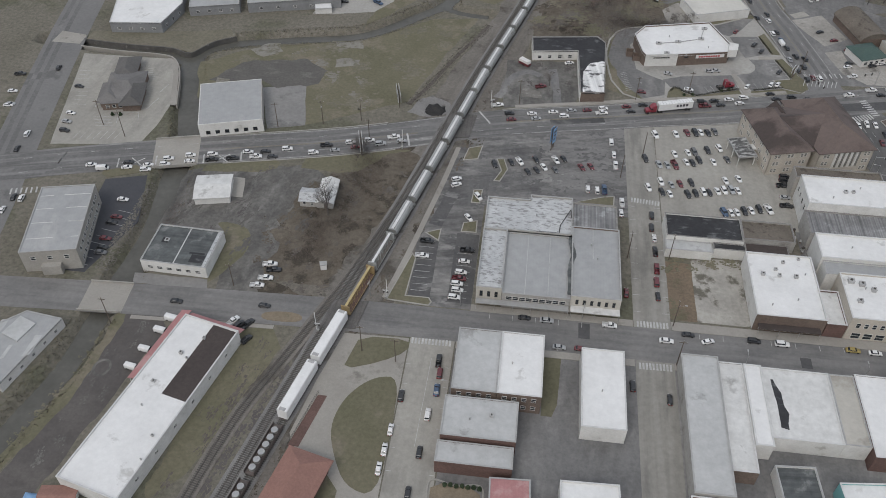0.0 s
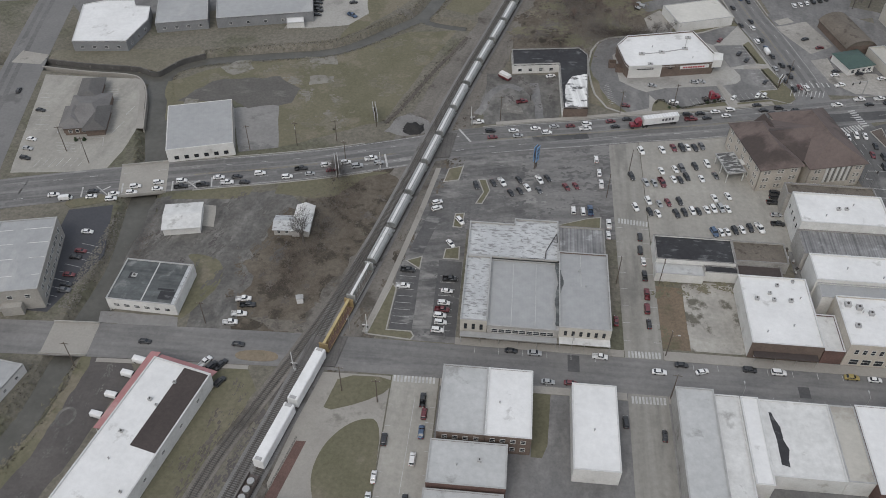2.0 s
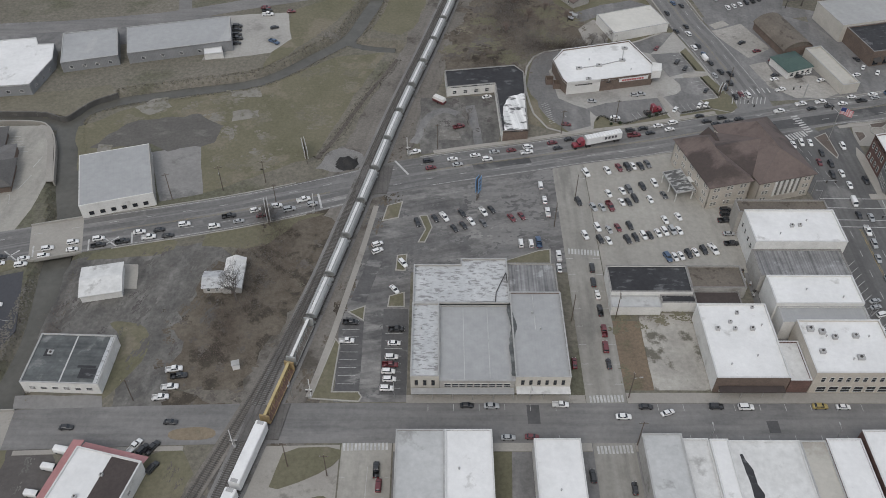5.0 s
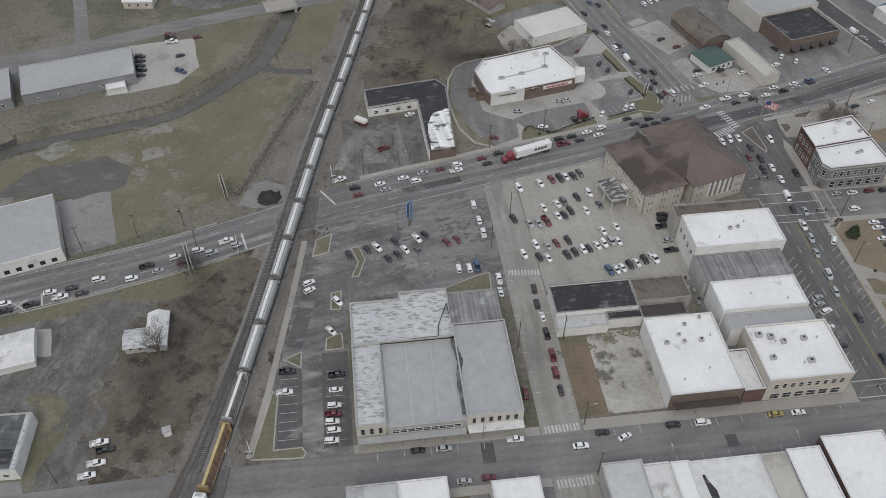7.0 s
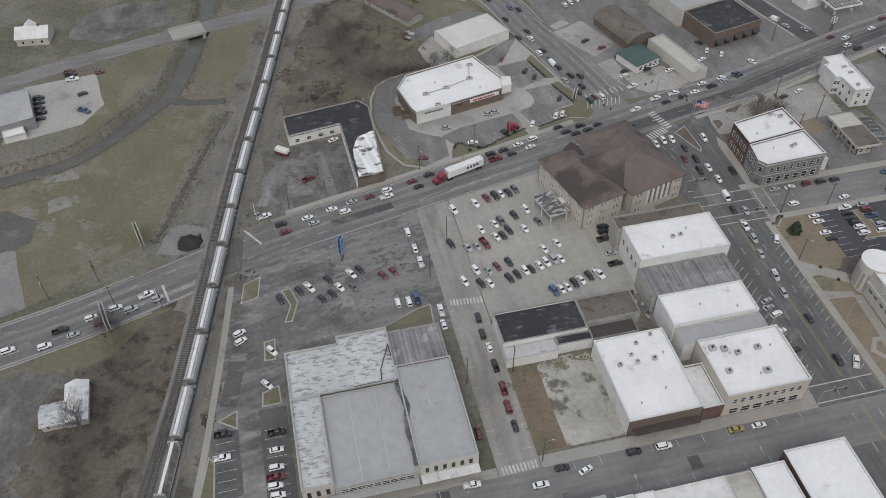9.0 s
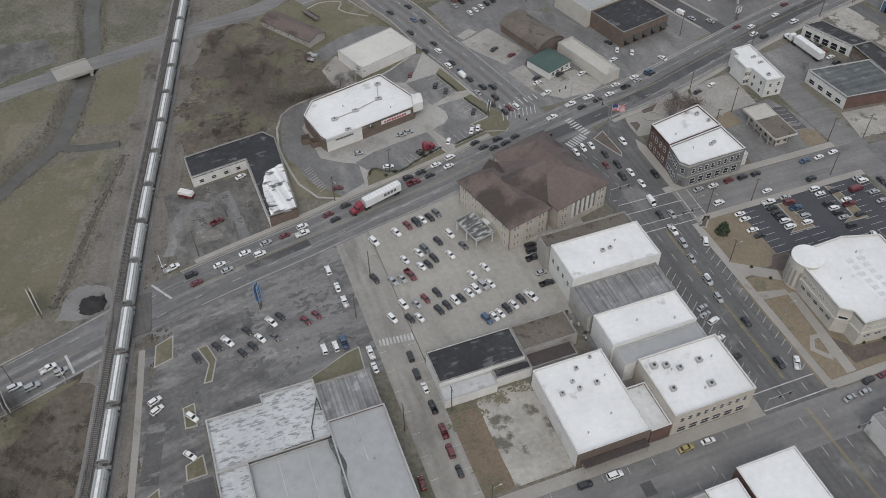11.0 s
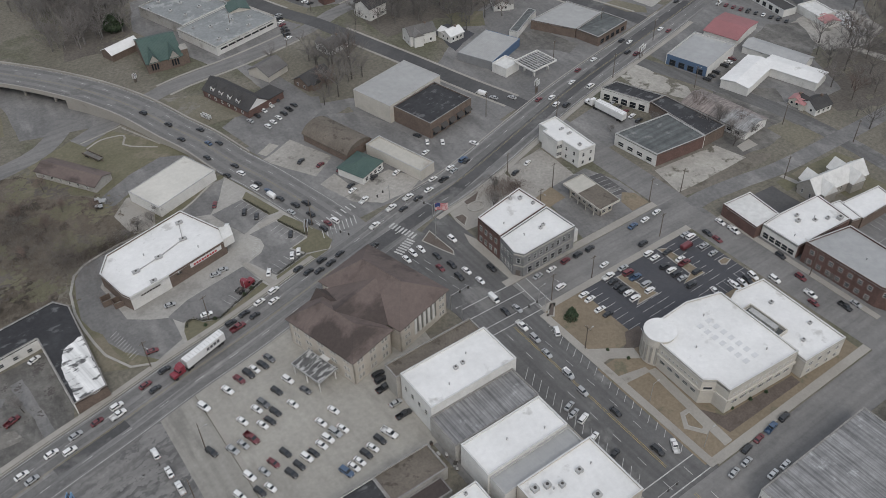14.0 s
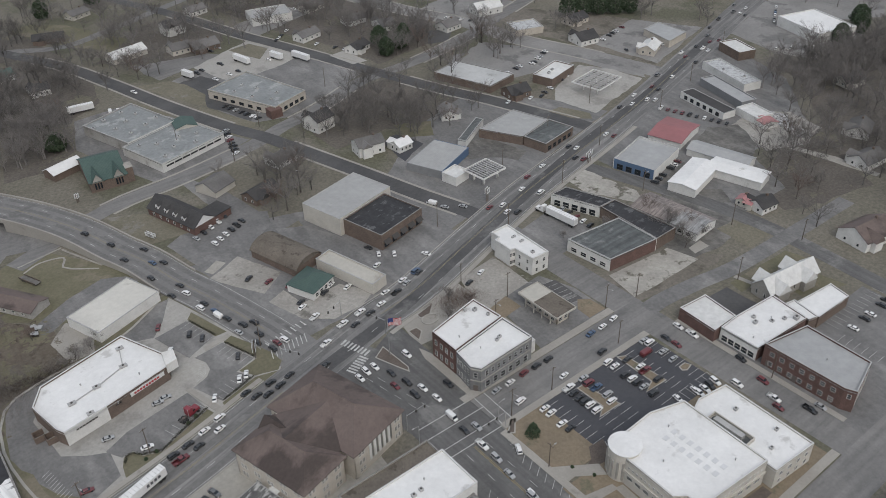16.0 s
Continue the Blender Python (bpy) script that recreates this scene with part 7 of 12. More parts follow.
M["hopper"] = surf("hopper_car_paint", (0.36, 0.37, 0.36), (0.3, 0.31, 0.3), 0.3, 0.55, 1.5, 0.12, ((0.22, 0.205, 0.185), 0.35, 0.58), vary=0.16)
M["hopper_top"] = surf("hopper_hatch_paint", (0.72, 0.72, 0.71), (0.6, 0.6, 0.59), 0.4, 0.5, 2.0, 0.08)
M["hopper_tan"] = surf("brown_car_paint", (0.2, 0.12, 0.085), (0.16, 0.095, 0.07), 0.4, 0.6, 2.0, 0.1)
M["reefer"] = surf("white_car_paint", (0.76, 0.76, 0.75), (0.68, 0.68, 0.67), 0.2, 0.5, 1.0, 0.06)
M["centerbeam"] = surf("ochre_car_paint", (0.34, 0.25, 0.13), (0.26, 0.2, 0.11), 0.3, 0.6, 1.5, 0.15)
M["chord_yellow"] = surf("pale_yellow_car_paint", (0.5, 0.4, 0.2), (0.4, 0.32, 0.17), 0.3, 0.6, 1.5, 0.12)
M["lumber"] = surf("deck_rust", (0.17, 0.11, 0.085), (0.13, 0.088, 0.07), 0.4, 0.85, 2.0, 0.2)
M["pale_deck"] = surf("grey_car_deck", (0.2, 0.185, 0.165), (0.14, 0.125, 0.11), 0.4, 0.85, 2.0, 0.2)
M["tyre"] = plain("tyre_rubber", (0.025, 0.025, 0.026), 0.85)
M["steel_wheel"] = plain("wheel_steel", (0.12, 0.1, 0.09), 0.6)
M["lamp_red"] = plain("tail_lens", (0.3, 0.02, 0.02), 0.25)
M["lamp_clear"] = plain("head_lens", (0.6, 0.6, 0.6), 0.15)


def bogies(car, half):
    for s in (-1, 1):
        bm = bmesh.new()
        for y in (-0.95, 0.95):
            box(bm, s * half - 1.3, y - 0.08, 0.85, s * half + 1.3, y + 0.08, 1.15)
        box(bm, s * half - 0.25, -1.0, 0.85, s * half + 0.25, 1.0, 1.1)
        g = part("bogie", bm, "steel_wheel", car)
        for dx in (-0.9, 0.9):
            bm = bmesh.new()
            for y in (-0.78, 0.66):
                tube(bm, (s * half + dx, y, 0.9), (s * half + dx, y + 0.12, 0.9), 0.44, 0.44, 12)
            tube(bm, (s * half + dx, -0.7, 0.9), (s * half + dx, 0.7, 0.9), 0.09, 0.09, 6)
            part("wheelset", bm, "steel_wheel", g)


def extrude_x(bm, pts, x0, x1):
    """Extrudes an outline in y and z along x."""
    a, b = [bm.verts.new((x0, y, z)) for y, z in pts], [bm.verts.new((x1, y, z)) for y, z in pts]
    bm.faces.new(a), bm.faces.new(b[::-1])
    for k in range(len(pts)):
        j = (k + 1) % len(pts)
        bm.faces.new((a[k], b[k], b[j], a[j]))
    bmesh.ops.recalc_face_normals(bm, faces=bm.faces)


def hopper_car(m, tone="hopper"):
    c = thing("hopper_car", "silver-grey covered hopper car on the tracks", "rail car", m, "freight train cars")
    bm = bmesh.new()
    extrude_x(bm, [(-1.45, 2.0), (-1.56, 3.0), (-1.5, 4.0), (-1.05, 4.55), (1.05, 4.55), (1.5, 4.0), (1.56, 3.0), (1.45, 2.0), (0.7, 1.3), (-0.7, 1.3)], -7.5, 7.5)
    for v in bm.verts:
        if v.co.z < 2.5:
            v.co.x *= 0.86
    part("body", bm, tone, c)
    bm = bmesh.new()
    box(bm, -7.2, -0.38, 4.55, 7.2, 0.38, 4.72)
    for k in range(9):
        box(bm, -6.8 + k * 1.62, -0.42, 4.72, -5.6 + k * 1.62, 0.42, 4.78)
    part("hatch_cover", bm, "hopper_top", c)
    for y in (-1, 1):
        bm = bmesh.new()
        box(bm, -7.6, y * 0.95 - 0.2, 4.6, 7.6, y * 0.95 + 0.2, 4.66)
        part("running_board", bm, "galv", c)
    for s in (-1, 1):
        bm = bmesh.new()
        box(bm, min(s * 7.3, s * 8.3), -1.4, 1.15, max(s * 7.3, s * 8.3), 1.4, 1.4)
        for y in (-1.2, 1.2):
            box(bm, s * 8.1 - 0.06, y - 0.06, 1.4, s * 8.1 + 0.06, y + 0.06, 2.6)
            tube(bm, (s * 8.1, y, 1.5), (s * 7.4, y * 0.9, 4.3), 0.06, 0.06, 4)
        box(bm, s * 8.1 - 0.06, -1.2, 2.5, s * 8.1 + 0.06, 1.2, 2.6)
        part("end_platform", bm, tone, c)
        bm = bmesh.new()
        tube(bm, (s * 8.3, 0, 1.0), (s * 8.65, 0, 1.0), 0.12, 0.12, 6)
        part("coupler", bm, "steel_wheel", c)
    for k in (-4.4, 0, 4.4):
        bm = bmesh.new()
        extrude_x(bm, [(-0.9, 1.5), (0.9, 1.5), (0.45, 0.7), (-0.45, 0.7)], k - 1.2, k + 1.2)
        part("discharge_bay", bm, tone, c)
    bogies(c, 6.6)
    return c


def box_car(m, label, tone, half=9.0):
    c = thing("box_car", label, "rail car", m, "freight train cars")
    bm = bmesh.new()
    extrude_x(bm, [(-1.48, 1.25), (-1.48, 4.6), (-1.2, 4.8), (1.2, 4.8), (1.48, 4.6), (1.48, 1.25)], -half, half)
    part("body", bm, tone, c)
    bm = bmesh.new()
    for k in range(15):
        x = -half + 0.5 + k * (2 * half - 1) / 14
        for y in (-1.52, 1.52):
            box(bm, x - 0.05, y - 0.04, 1.3, x + 0.05, y + 0.04, 4.6)
    part("rib", bm, tone, c)
    for y in (-1.55, 1.55):
        bm = bmesh.new()
        box(bm, -1.5, y - 0.03, 1.4, 1.5, y + 0.03, 4.4)
        part("sliding_door", bm, tone, c)
    bm = bmesh.new()
    box(bm, -half - 0.1, -1.0, 0.95, half + 0.1, 1.0, 1.25)
    part("underframe", bm, "steel_wheel", c)
    for s in (-1, 1):
        bm = bmesh.new()
        box(bm, s * (half - 0.6) - 0.5, -0.9, 4.8, s * (half - 0.6) + 0.5, 0.9, 4.9)
        part("vent_unit", bm, "unit", c)
    bogies(c, half - 2.0)
    return c


def centerbeam_car(m, label, tone, deck, half):
    c = thing("centerbeam_car", label, "rail car", m, "freight train cars")
    bm = bmesh.new()
    box(bm, -half, -1.45, 1.0, half, 1.45, 1.35)
    part("deck", bm, deck, c)
    for s in (-1, 1):
        bm = bmesh.new()
        box(bm, s * (half - 0.1) - 0.2, -1.4, 1.35, s * (half - 0.1) + 0.2, 1.4, 4.6)
        part("bulkhead", bm, tone, c)
    bm = bmesh.new()
    box(bm, -half + 0.2, -0.38, 4.35, half - 0.2, 0.38, 4.6)
    part("top_chord", bm, "chord_yellow" if tone == "centerbeam" else "hopper_top", c)
    n = int((half - 0.5) / 0.9)
    for k in range(n + 1):
        bm = bmesh.new()
        x = -half + 0.6 + k * (2 * half - 1.2) / n
        box(bm, x - 0.12, -0.15, 1.35, x + 0.12, 0.15, 4.35)
        if k < n:
            tube(bm, (x, 0, 1.4), (x + (2 * half - 1.2) / n, 0, 4.3), 0.09, 0.09, 4)
        for y in (-1, 1):
            tube(bm, (x, y * 1.38, 1.35), (x, y * 0.3, 4.4), 0.05, 0.05, 4)
        part("post", bm, tone, c)
    for y in (-1.42, 1.42):
        bm = bmesh.new()
        box(bm, -half + 0.2, y - 0.06, 1.35, half - 0.2, y + 0.06, 1.55)
        part("side_sill", bm, tone, c)
    bogies(c, half - 2.0)
    return c


def coil_car(m):
    c = thing("gondola_car", "dark gondola car carrying steel rings", "rail car", m, "freight train cars")
    bm = bmesh.new()
    box(bm, -8, -1.45, 1.0, 8, 1.45, 1.35)
    for y in (-1.45, 1.35):
        box(bm, -8, y, 1.35, 8, y + 0.1, 2.5)
    part("body", bm, "steel_wheel", c)
    for k in range(6):
        bm = bmesh.new()
        tube(bm, (-6.2 + k * 2.4, 0, 1.35), (-6.2 + k * 2.4, 0, 2.3), 0.95, 0.95, 14)
        part("steel_ring", bm, "galv", c)
    bogies(c, 6)
    return c


def rail_pose(y):
    """On the main track, where it passes the given y."""
    for a, b in zip(MAIN_TRACK, MAIN_TRACK[1:]):
        if a.y <= y <= b.y:
            p = a.lerp(b, (y - a.y) / (b.y - a.y))
            return pose(p.x, p.y, 0.0, 0, 0, math.degrees(math.atan2(b.y - a.y, b.x - a.x)))


coil_car(rail_pose(78.4))
coil_car(rail_pose(96.0))
coil_car(rail_pose(113.4))
box_car(rail_pose(132.4), "long white refrigerated box car on the tracks", "reefer", 9.2)
box_car(rail_pose(151.8), "long white refrigerated box car on the tracks", "reefer", 9.2)
centerbeam_car(rail_pose(171.4), "empty ochre centerbeam lumber car on the tracks", "centerbeam", "lumber", 9.2)
centerbeam_car(rail_pose(189.0), "empty grey centerbeam lumber car on the tracks", "hopper", "pale_deck", 7.4)
first = hopper_car(rail_pose(205.2))
y = 205.2
while y < 440:
    y += 17.1
    copy_thing(first, rail_pose(y))
box_car(rail_pose(y + 18), "brown box car at the far end of the train", "hopper_tan", 8.5)



# ---- vehicles ----
PAINT = {"w": ("white", (0.74, 0.74, 0.73)), "k": ("black", (0.028, 0.029, 0.031)), "g": ("grey", (0.12, 0.123, 0.127)), "s": ("silver", (0.36, 0.37, 0.375)), "r": ("red", (0.14, 0.032, 0.038)), "b": ("blue", (0.06, 0.1, 0.17)), "t": ("beige", (0.5, 0.45, 0.37)), "y": ("yellow", (0.33, 0.26, 0.09)), "n": ("dark green", (0.03, 0.06, 0.045))}
PAINTS = {k: plain(v[0].replace(" ", "_") + "_car_paint", v[1], 0.35, 0.0, 0.5) for k, v in PAINT.items()}
KIND = {"s": ("sedan", 4.75, 1.82, 1.45), "u": ("suv", 4.8, 1.92, 1.75), "p": ("pickup_truck", 5.75, 1.98, 1.86), "v": ("van", 5.5, 2.0, 2.15)}
TEMPLATES, CAR_MESH = {}, {}


def tapered(bm, x0, x1, w0, z0, x2, x3, w1, z1):
    """A block with a level base (x0 to x1, half width w0, at z0) and a smaller top."""
    lo = [bm.verts.new(v) for v in ((x0, -w0, z0), (x1, -w0, z0), (x1, w0, z0), (x0, w0, z0))]
    hi = [bm.verts.new(v) for v in ((x2, -w1, z1), (x3, -w1, z1), (x3, w1, z1), (x2, w1, z1))]
    bm.faces.new(lo[::-1]), bm.faces.new(hi)
    for k in range(4):
        j = (k + 1) % 4
        bm.faces.new((lo[k], lo[j], hi[j], hi[k]))


FAR_LOTS = ("far", "house", "supermarket", "grocery", "showroom", "gas station", "store", "repair shop")
NEAR_LOTS = ("courthouse lot", "lot beside the tracks", "side street", "depot street")


def loft(bm, rings):
    """A closed skin over rings of equal count."""
    vs = [[bm.verts.new(p) for p in r] for r in rings]
    n = len(vs[0])
    for a, b in zip(vs, vs[1:]):
        for k in range(n):
            j = (k + 1) % n
            bm.faces.new((a[k], a[j], b[j], b[k]))
    bm.faces.new(vs[0][::-1]), bm.faces.new(vs[-1])


def car_ring(x, w, z):
    return [(x, -w * 0.96, 0.26), (x, w * 0.96, 0.26), (x, w, 0.52), (x, w * 0.97, z - 0.13), (x, w * 0.84, z), (x, -w * 0.84, z), (x, -w * 0.97, z - 0.13), (x, -w, 0.52)]


def car_template(kind, tone, lights):
    name, L, W, H = KIND[kind]
    colour = PAINT[tone][0]
    c = thing(name, f"{colour} {name.replace('_', ' ')} standing on the pavement", "car" if kind != "p" else "truck")
    h, w = L / 2, W / 2
    belt = {"s": 0.94, "u": 1.06, "p": 1.12, "v": 1.15}[kind]
    cab = {"s": (-1.85, 1.15, -1.15, 0.3), "u": (-2.3, 1.1, -1.95, 0.4), "p": (-0.75, 1.5, -0.5, 0.75), "v": (h - 2.0, h - 0.5, h - 1.95, h - 1.05)}[kind]
    bm = bmesh.new()
    if kind == "p":
        loft(bm, [car_ring(x, w * f, z) for x, f, z in ((-0.75, 1.0, belt), (1.2, 1.0, belt), (h - 0.5, 0.97, belt - 0.1), (h - 0.08, 0.9, belt - 0.22), (h, 0.84, 0.62))])
        box(bm, -h, -w, 0.3, -0.75, w, 0.66)
        for y in (-w, w - 0.14):
            box(bm, -h, y, 0.66, -0.75, y + 0.14, belt)
        box(bm, -h, -w + 0.14, 0.66, -h + 0.12, w - 0.14, belt)
    elif kind == "v":
        loft(bm, [car_ring(x, w * f, z) for x, f, z in ((-h, 0.94, H - 0.08), (-h + 0.15, 1.0, H), (h - 1.7, 1.0, H), (h - 1.15, 0.98, H - 0.08), (h - 0.62, 0.97, belt), (h - 0.1, 0.9, belt - 0.22), (h, 0.82, 0.62))])
    else:
        tail = ((-h, 0.84, 0.7), (-h + 0.08, 0.92, belt - 0.06), (-h + 0.45, 0.98, belt + 0.02)) if kind == "s" else ((-h, 0.9, belt - 0.1), (-h + 0.1, 0.96, belt), (-h + 0.4, 1.0, belt + 0.03))
        loft(bm, [car_ring(x, w * f, z) for x, f, z in tail + ((0.0, 1.0, belt + 0.02), (1.15, 1.0, belt), (h - 0.5, 0.97, belt - 0.14), (h - 0.1, 0.88, belt - 0.26), (h, 0.78, 0.58))])
    for f in bm.faces:
        f.smooth = True
    if kind != "v":
        tapered(bm, cab[2] - 0.1, cab[3] + 0.08, w * 0.78, H - 0.08, cab[2] + 0.02, cab[3] - 0.06, w * 0.66, H)
        for y in (-1, 1):
            for xa, xb in ((cab[0], cab[2]), (cab[1], cab[3])):
                tube(bm, (xa, y * w * 0.86, belt), (xb, y * w * 0.75, H - 0.05), 0.05, 0.05, 4)
            for f in (0.36, 0.64):
                x = cab[2] + (cab[3] - cab[2]) * f
                tube(bm, (x, y * w * 0.88, belt), (x, y * w * 0.75, H - 0.05), 0.045, 0.045, 4)
    else:
        box(bm, -h + 0.4, -0.5, H, h - 1.9, 0.5, H + 0.03)
    bmesh.ops.recalc_face_normals(bm, faces=bm.faces)
    part("body", bm, PAINTS[tone], c)
    bm = bmesh.new()
    if kind == "v":
        tapered(bm, h - 1.6, h - 0.56, w * 0.99, belt - 0.02, h - 1.55, h - 1.06, w * 0.9, H - 0.12)
    else:
        tapered(bm, cab[0], cab[1], w * 0.87, belt - 0.04, cab[2], cab[3], w * 0.74, H - 0.06)
    part("glasshouse", bm, "glass", c)
    if lights is None:
        for sx in (-1, 1):
            key = (kind, "axle", sx)
            if key not in CAR_MESH:
                bm = bmesh.new()
                x = sx * (h - 0.95)
                for sy in (-1, 1):
                    tube(bm, (x, sy * (w - 0.2), 0.34), (x, sy * (w + 0.02), 0.34), 0.34, 0.34, 8)
                CAR_MESH[key] = mesh_of("axle", bm, "tyre")
            share("axle", CAR_MESH[key], c)
        return c
    for sx in (-1, 1):
        for sy in (-1, 1):
            key = (kind, sx, sy)
            if key not in CAR_MESH:
                bm = bmesh.new()
                x = sx * (h - 0.95)
                tube(bm, (x, sy * (w - 0.2), 0.34), (x, sy * (w + 0.02), 0.34), 0.34, 0.34, 10)
                CAR_MESH[key] = mesh_of("wheel", bm, "tyre")
            share("wheel", CAR_MESH[key], c)
    for sy in (-1, 1) if lights else ():
        for nm, sx, mt in (("headlight", 1, "lamp_clear"), ("taillight", -1, "lamp_red")):
            key = (kind, nm, sy)
            if key not in CAR_MESH:
                bm = bmesh.new()
                box(bm, sx * (h - 0.02) - 0.06, sy * (w - 0.35) - 0.22, 0.62, sx * (h - 0.02) + 0.04, sy * (w - 0.35) + 0.22, 0.82)
                CAR_MESH[key] = mesh_of(nm, bm, mt)
            share(nm, CAR_MESH[key], c)
    return c


def heading_on(line, x, y):
    k = min(range(len(line) - 1), key=lambda i: (line[i].x - x) ** 2 + (line[i].y - y) ** 2)
    a, b = line[max(0, k - 1)], line[k + 1]
    return math.degrees(math.atan2(b.y - a.y, b.x - a.x)), line[k].z


def cars(group, heading, *rows):
    """Cars of a group: each a colour and kind, x and y; the heading is degrees, or the road along which they stand."""
    for code, x, y in rows:
        z = 0.06
        a = heading
        if isinstance(heading, list):
            a, z = heading_on(heading, x, y)
            z += 0.09
        a += random.uniform(-2.0, 2.0)
        near = None if group.startswith(FAR_LOTS) else group in NEAR_LOTS
        if (code, near) not in TEMPLATES:
            c = TEMPLATES[code, near] = car_template(code[1], code[0], near)
            c.matrix_basis = pose(x, y, z, 0, 0, a) @ Matrix.Scale(0.9, 4)
        else:
            c = copy_thing(TEMPLATES[code, near], pose(x, y, z, 0, 0, a) @ Matrix.Scale(random.uniform(0.87, 0.93), 4))
        c["group"] = "cars in the " + group


cars("courthouse lot", -72, ("wu", 47.3, 267.1), ("ws", 55.1, 268.6), ("rs", 59.5, 270.2), ("ku", 62.6, 270.5), ("ws", 64.7, 271.1), ("ks", 67.4, 271.1), ("gs", 70.1, 272.3), ("ws", 53.8, 256.2))
cars("courthouse lot", -72, ("ws", 58.8, 257.6), ("gu", 61.2, 258.2), ("ku", 66.2, 259.9), ("wu", 70.7, 261.7), ("gs", 72.9, 255.4), ("ws", 57.7, 251.8), ("ks", 60.0, 251.8), ("ku", 62.5, 253.5))
cars("courthouse lot", -72, ("ws", 67.7, 253.2), ("ku", 42.8, 251.9), ("ss", 47.6, 249.2), ("ss", 50.6, 249.1), ("rp", 53.4, 249.6), ("ws", 75.7, 244.5), ("ws", 70.9, 242.9), ("wu", 47.7, 239.1))
cars("courthouse lot", -72, ("ss", 51.4, 238.1), ("rs", 54.5, 239.0), ("ku", 58.5, 239.9), ("ku", 47.8, 233.4), ("ws", 50.5, 232.9), ("ku", 56.8, 233.4), ("ku", 59.6, 234.3), ("wu", 62.4, 235.3))
cars("courthouse lot", -72, ("ks", 64.5, 235.5), ("ws", 67.4, 236.5), ("wu", 69.8, 237.2), ("su", 72.4, 237.7), ("ws", 74.6, 237.7), ("wu", 43.1, 235.3), ("bu", 68.5, 225.3), ("ws", 70.8, 225.5))
cars("courthouse lot", -72, ("ws", 72.9, 226.0), ("ku", 75.5, 226.9), ("ws", 77.9, 227.6), ("ku", 80.8, 228.6), ("wp", 84.0, 228.9))
cars("courthouse lot", 2, ("ku", 92.5, 248.0), ("ku", 92.0, 245.8), ("kp", 91.2, 242.7), ("ss", 90.8, 236.3), ("kp", 90.5, 231.7))
cars("side street", 90, ("wu", 30.5, 260.4), ("ws", 31.3, 252.7), ("wp", 31.8, 246.5), ("wp", 33.5, 225.8), ("ws", 33.1, 220.4), ("ku", 43.5, 220.6), ("ku", 43.1, 214.4), ("ws", 43.8, 209.2))
cars("side street", 90, ("kp", 43.7, 202.8), ("rp", 43.8, 194.9), ("ru", 43.4, 188.9), ("ks", 43.5, 182.8), ("rs", 33.7, 183.0))
cars("lot beside the tracks", -61, ("ks", -6.4, 243.4), ("wp", -3.3, 244.1), ("ks", -0.0, 238.6), ("ks", 2.7, 246.0), ("ks", 3.1, 240.0), ("ws", 5.7, 242.0), ("wp", 9.9, 246.7), ("ks", 12.8, 247.9))
cars("lot beside the tracks", -61, ("gs", 9.8, 241.0), ("rs", 19.4, 243.7), ("rs", 22.8, 244.6))
cars("lot beside the tracks", 93, ("wu", 21.7, 231.6), ("wu", 25.0, 231.4), ("bp", 27.5, 232.1))
cars("lot beside the tracks", -69, ("ku", -12.3, 241.3))
cars("lot beside the tracks", 28, ("wu", -25.1, 231.1), ("wu", -24.9, 228.0))
cars("lot beside the tracks", -54, ("wu", -16.5, 222.4), ("ws", -18.8, 211.2))
cars("lot beside the tracks", 0, ("kp", -31.3, 198.0), ("wp", -32.0, 191.0), ("kp", -17.6, 195.4), ("ws", -18.1, 190.2), ("wu", -18.6, 185.1), ("rp", -18.9, 182.4), ("wu", -19.3, 180.0), ("wu", -18.9, 177.3))
cars("lot beside the tracks", 0, ("wu", -19.5, 174.2))
cars("warehouse court", 5, ("ku", -93.6, 366.4), ("ks", -93.2, 363.2), ("ku", -92.6, 359.6), ("kp", -92.2, 356.2), ("ks", -91.6, 352.6), ("rs", -83.6, 382.6), ("kp", -82.6, 380.0), ("wp", -81.8, 376.6), ("rs", -71.6, 379.3))
cars("warehouse court", -35, ("bp", -75.8, 353.7))
cars("warehouse court", 20, ("ks", -77.2, 365.4))
cars("south street", 0, ("ks", 2.6, 168.6), ("ss", 9.4, 168.4), ("wp", 28.3, 168.9))
cars("south street", 0, ("ws", 45.0, 165.0), ("ks", 51.6, 168.2), ("ku", 70.9, 168.3), ("wu", 79.0, 168.1), ("ys", 99.4, 168.4), ("ws", 105.7, 168.2), ("ss", 13.4, 158.5), ("rs", 19.7, 158.7))
cars("south street", 0, ("ks", -77.0, 163.2), ("ks", -104.4, 161.5))
cars("south street", 20, ("ws", 57.2, 166.3))
cars("depot street", 90, ("kp", -21.1, 148.9), ("ru", -20.3, 144.5), ("bs", -20.4, 138.6), ("ku", -30.0, 135.4), ("wu", -21.8, 130.2), ("ws", -31.1, 124.1), ("ws", -31.7, 117.8), ("ws", -32.2, 112.0))
cars("depot street", 90, ("ku", -22.4, 118.2), ("ku", -23.6, 106.1), ("ku", 34.4, 147.1), ("ks", 44.6, 143.7))
cars("west yard", 8, ("wp", -80.0, 180.7), ("kp", -78.1, 178.4), ("wp", -79.8, 174.6), ("wp", -81.6, 171.2))
cars("west yard", -10, ("wv", -102.8, 154.2), ("wv", -104.6, 149.3), ("wv", -106.5, 141.9), ("wv", -108.0, 135.2))
cars("west yard", 60, ("wp", -84.7, 155.8), ("ku", -82.5, 154.9), ("kp", -80.0, 155.3), ("ku", -78.6, 149.5))
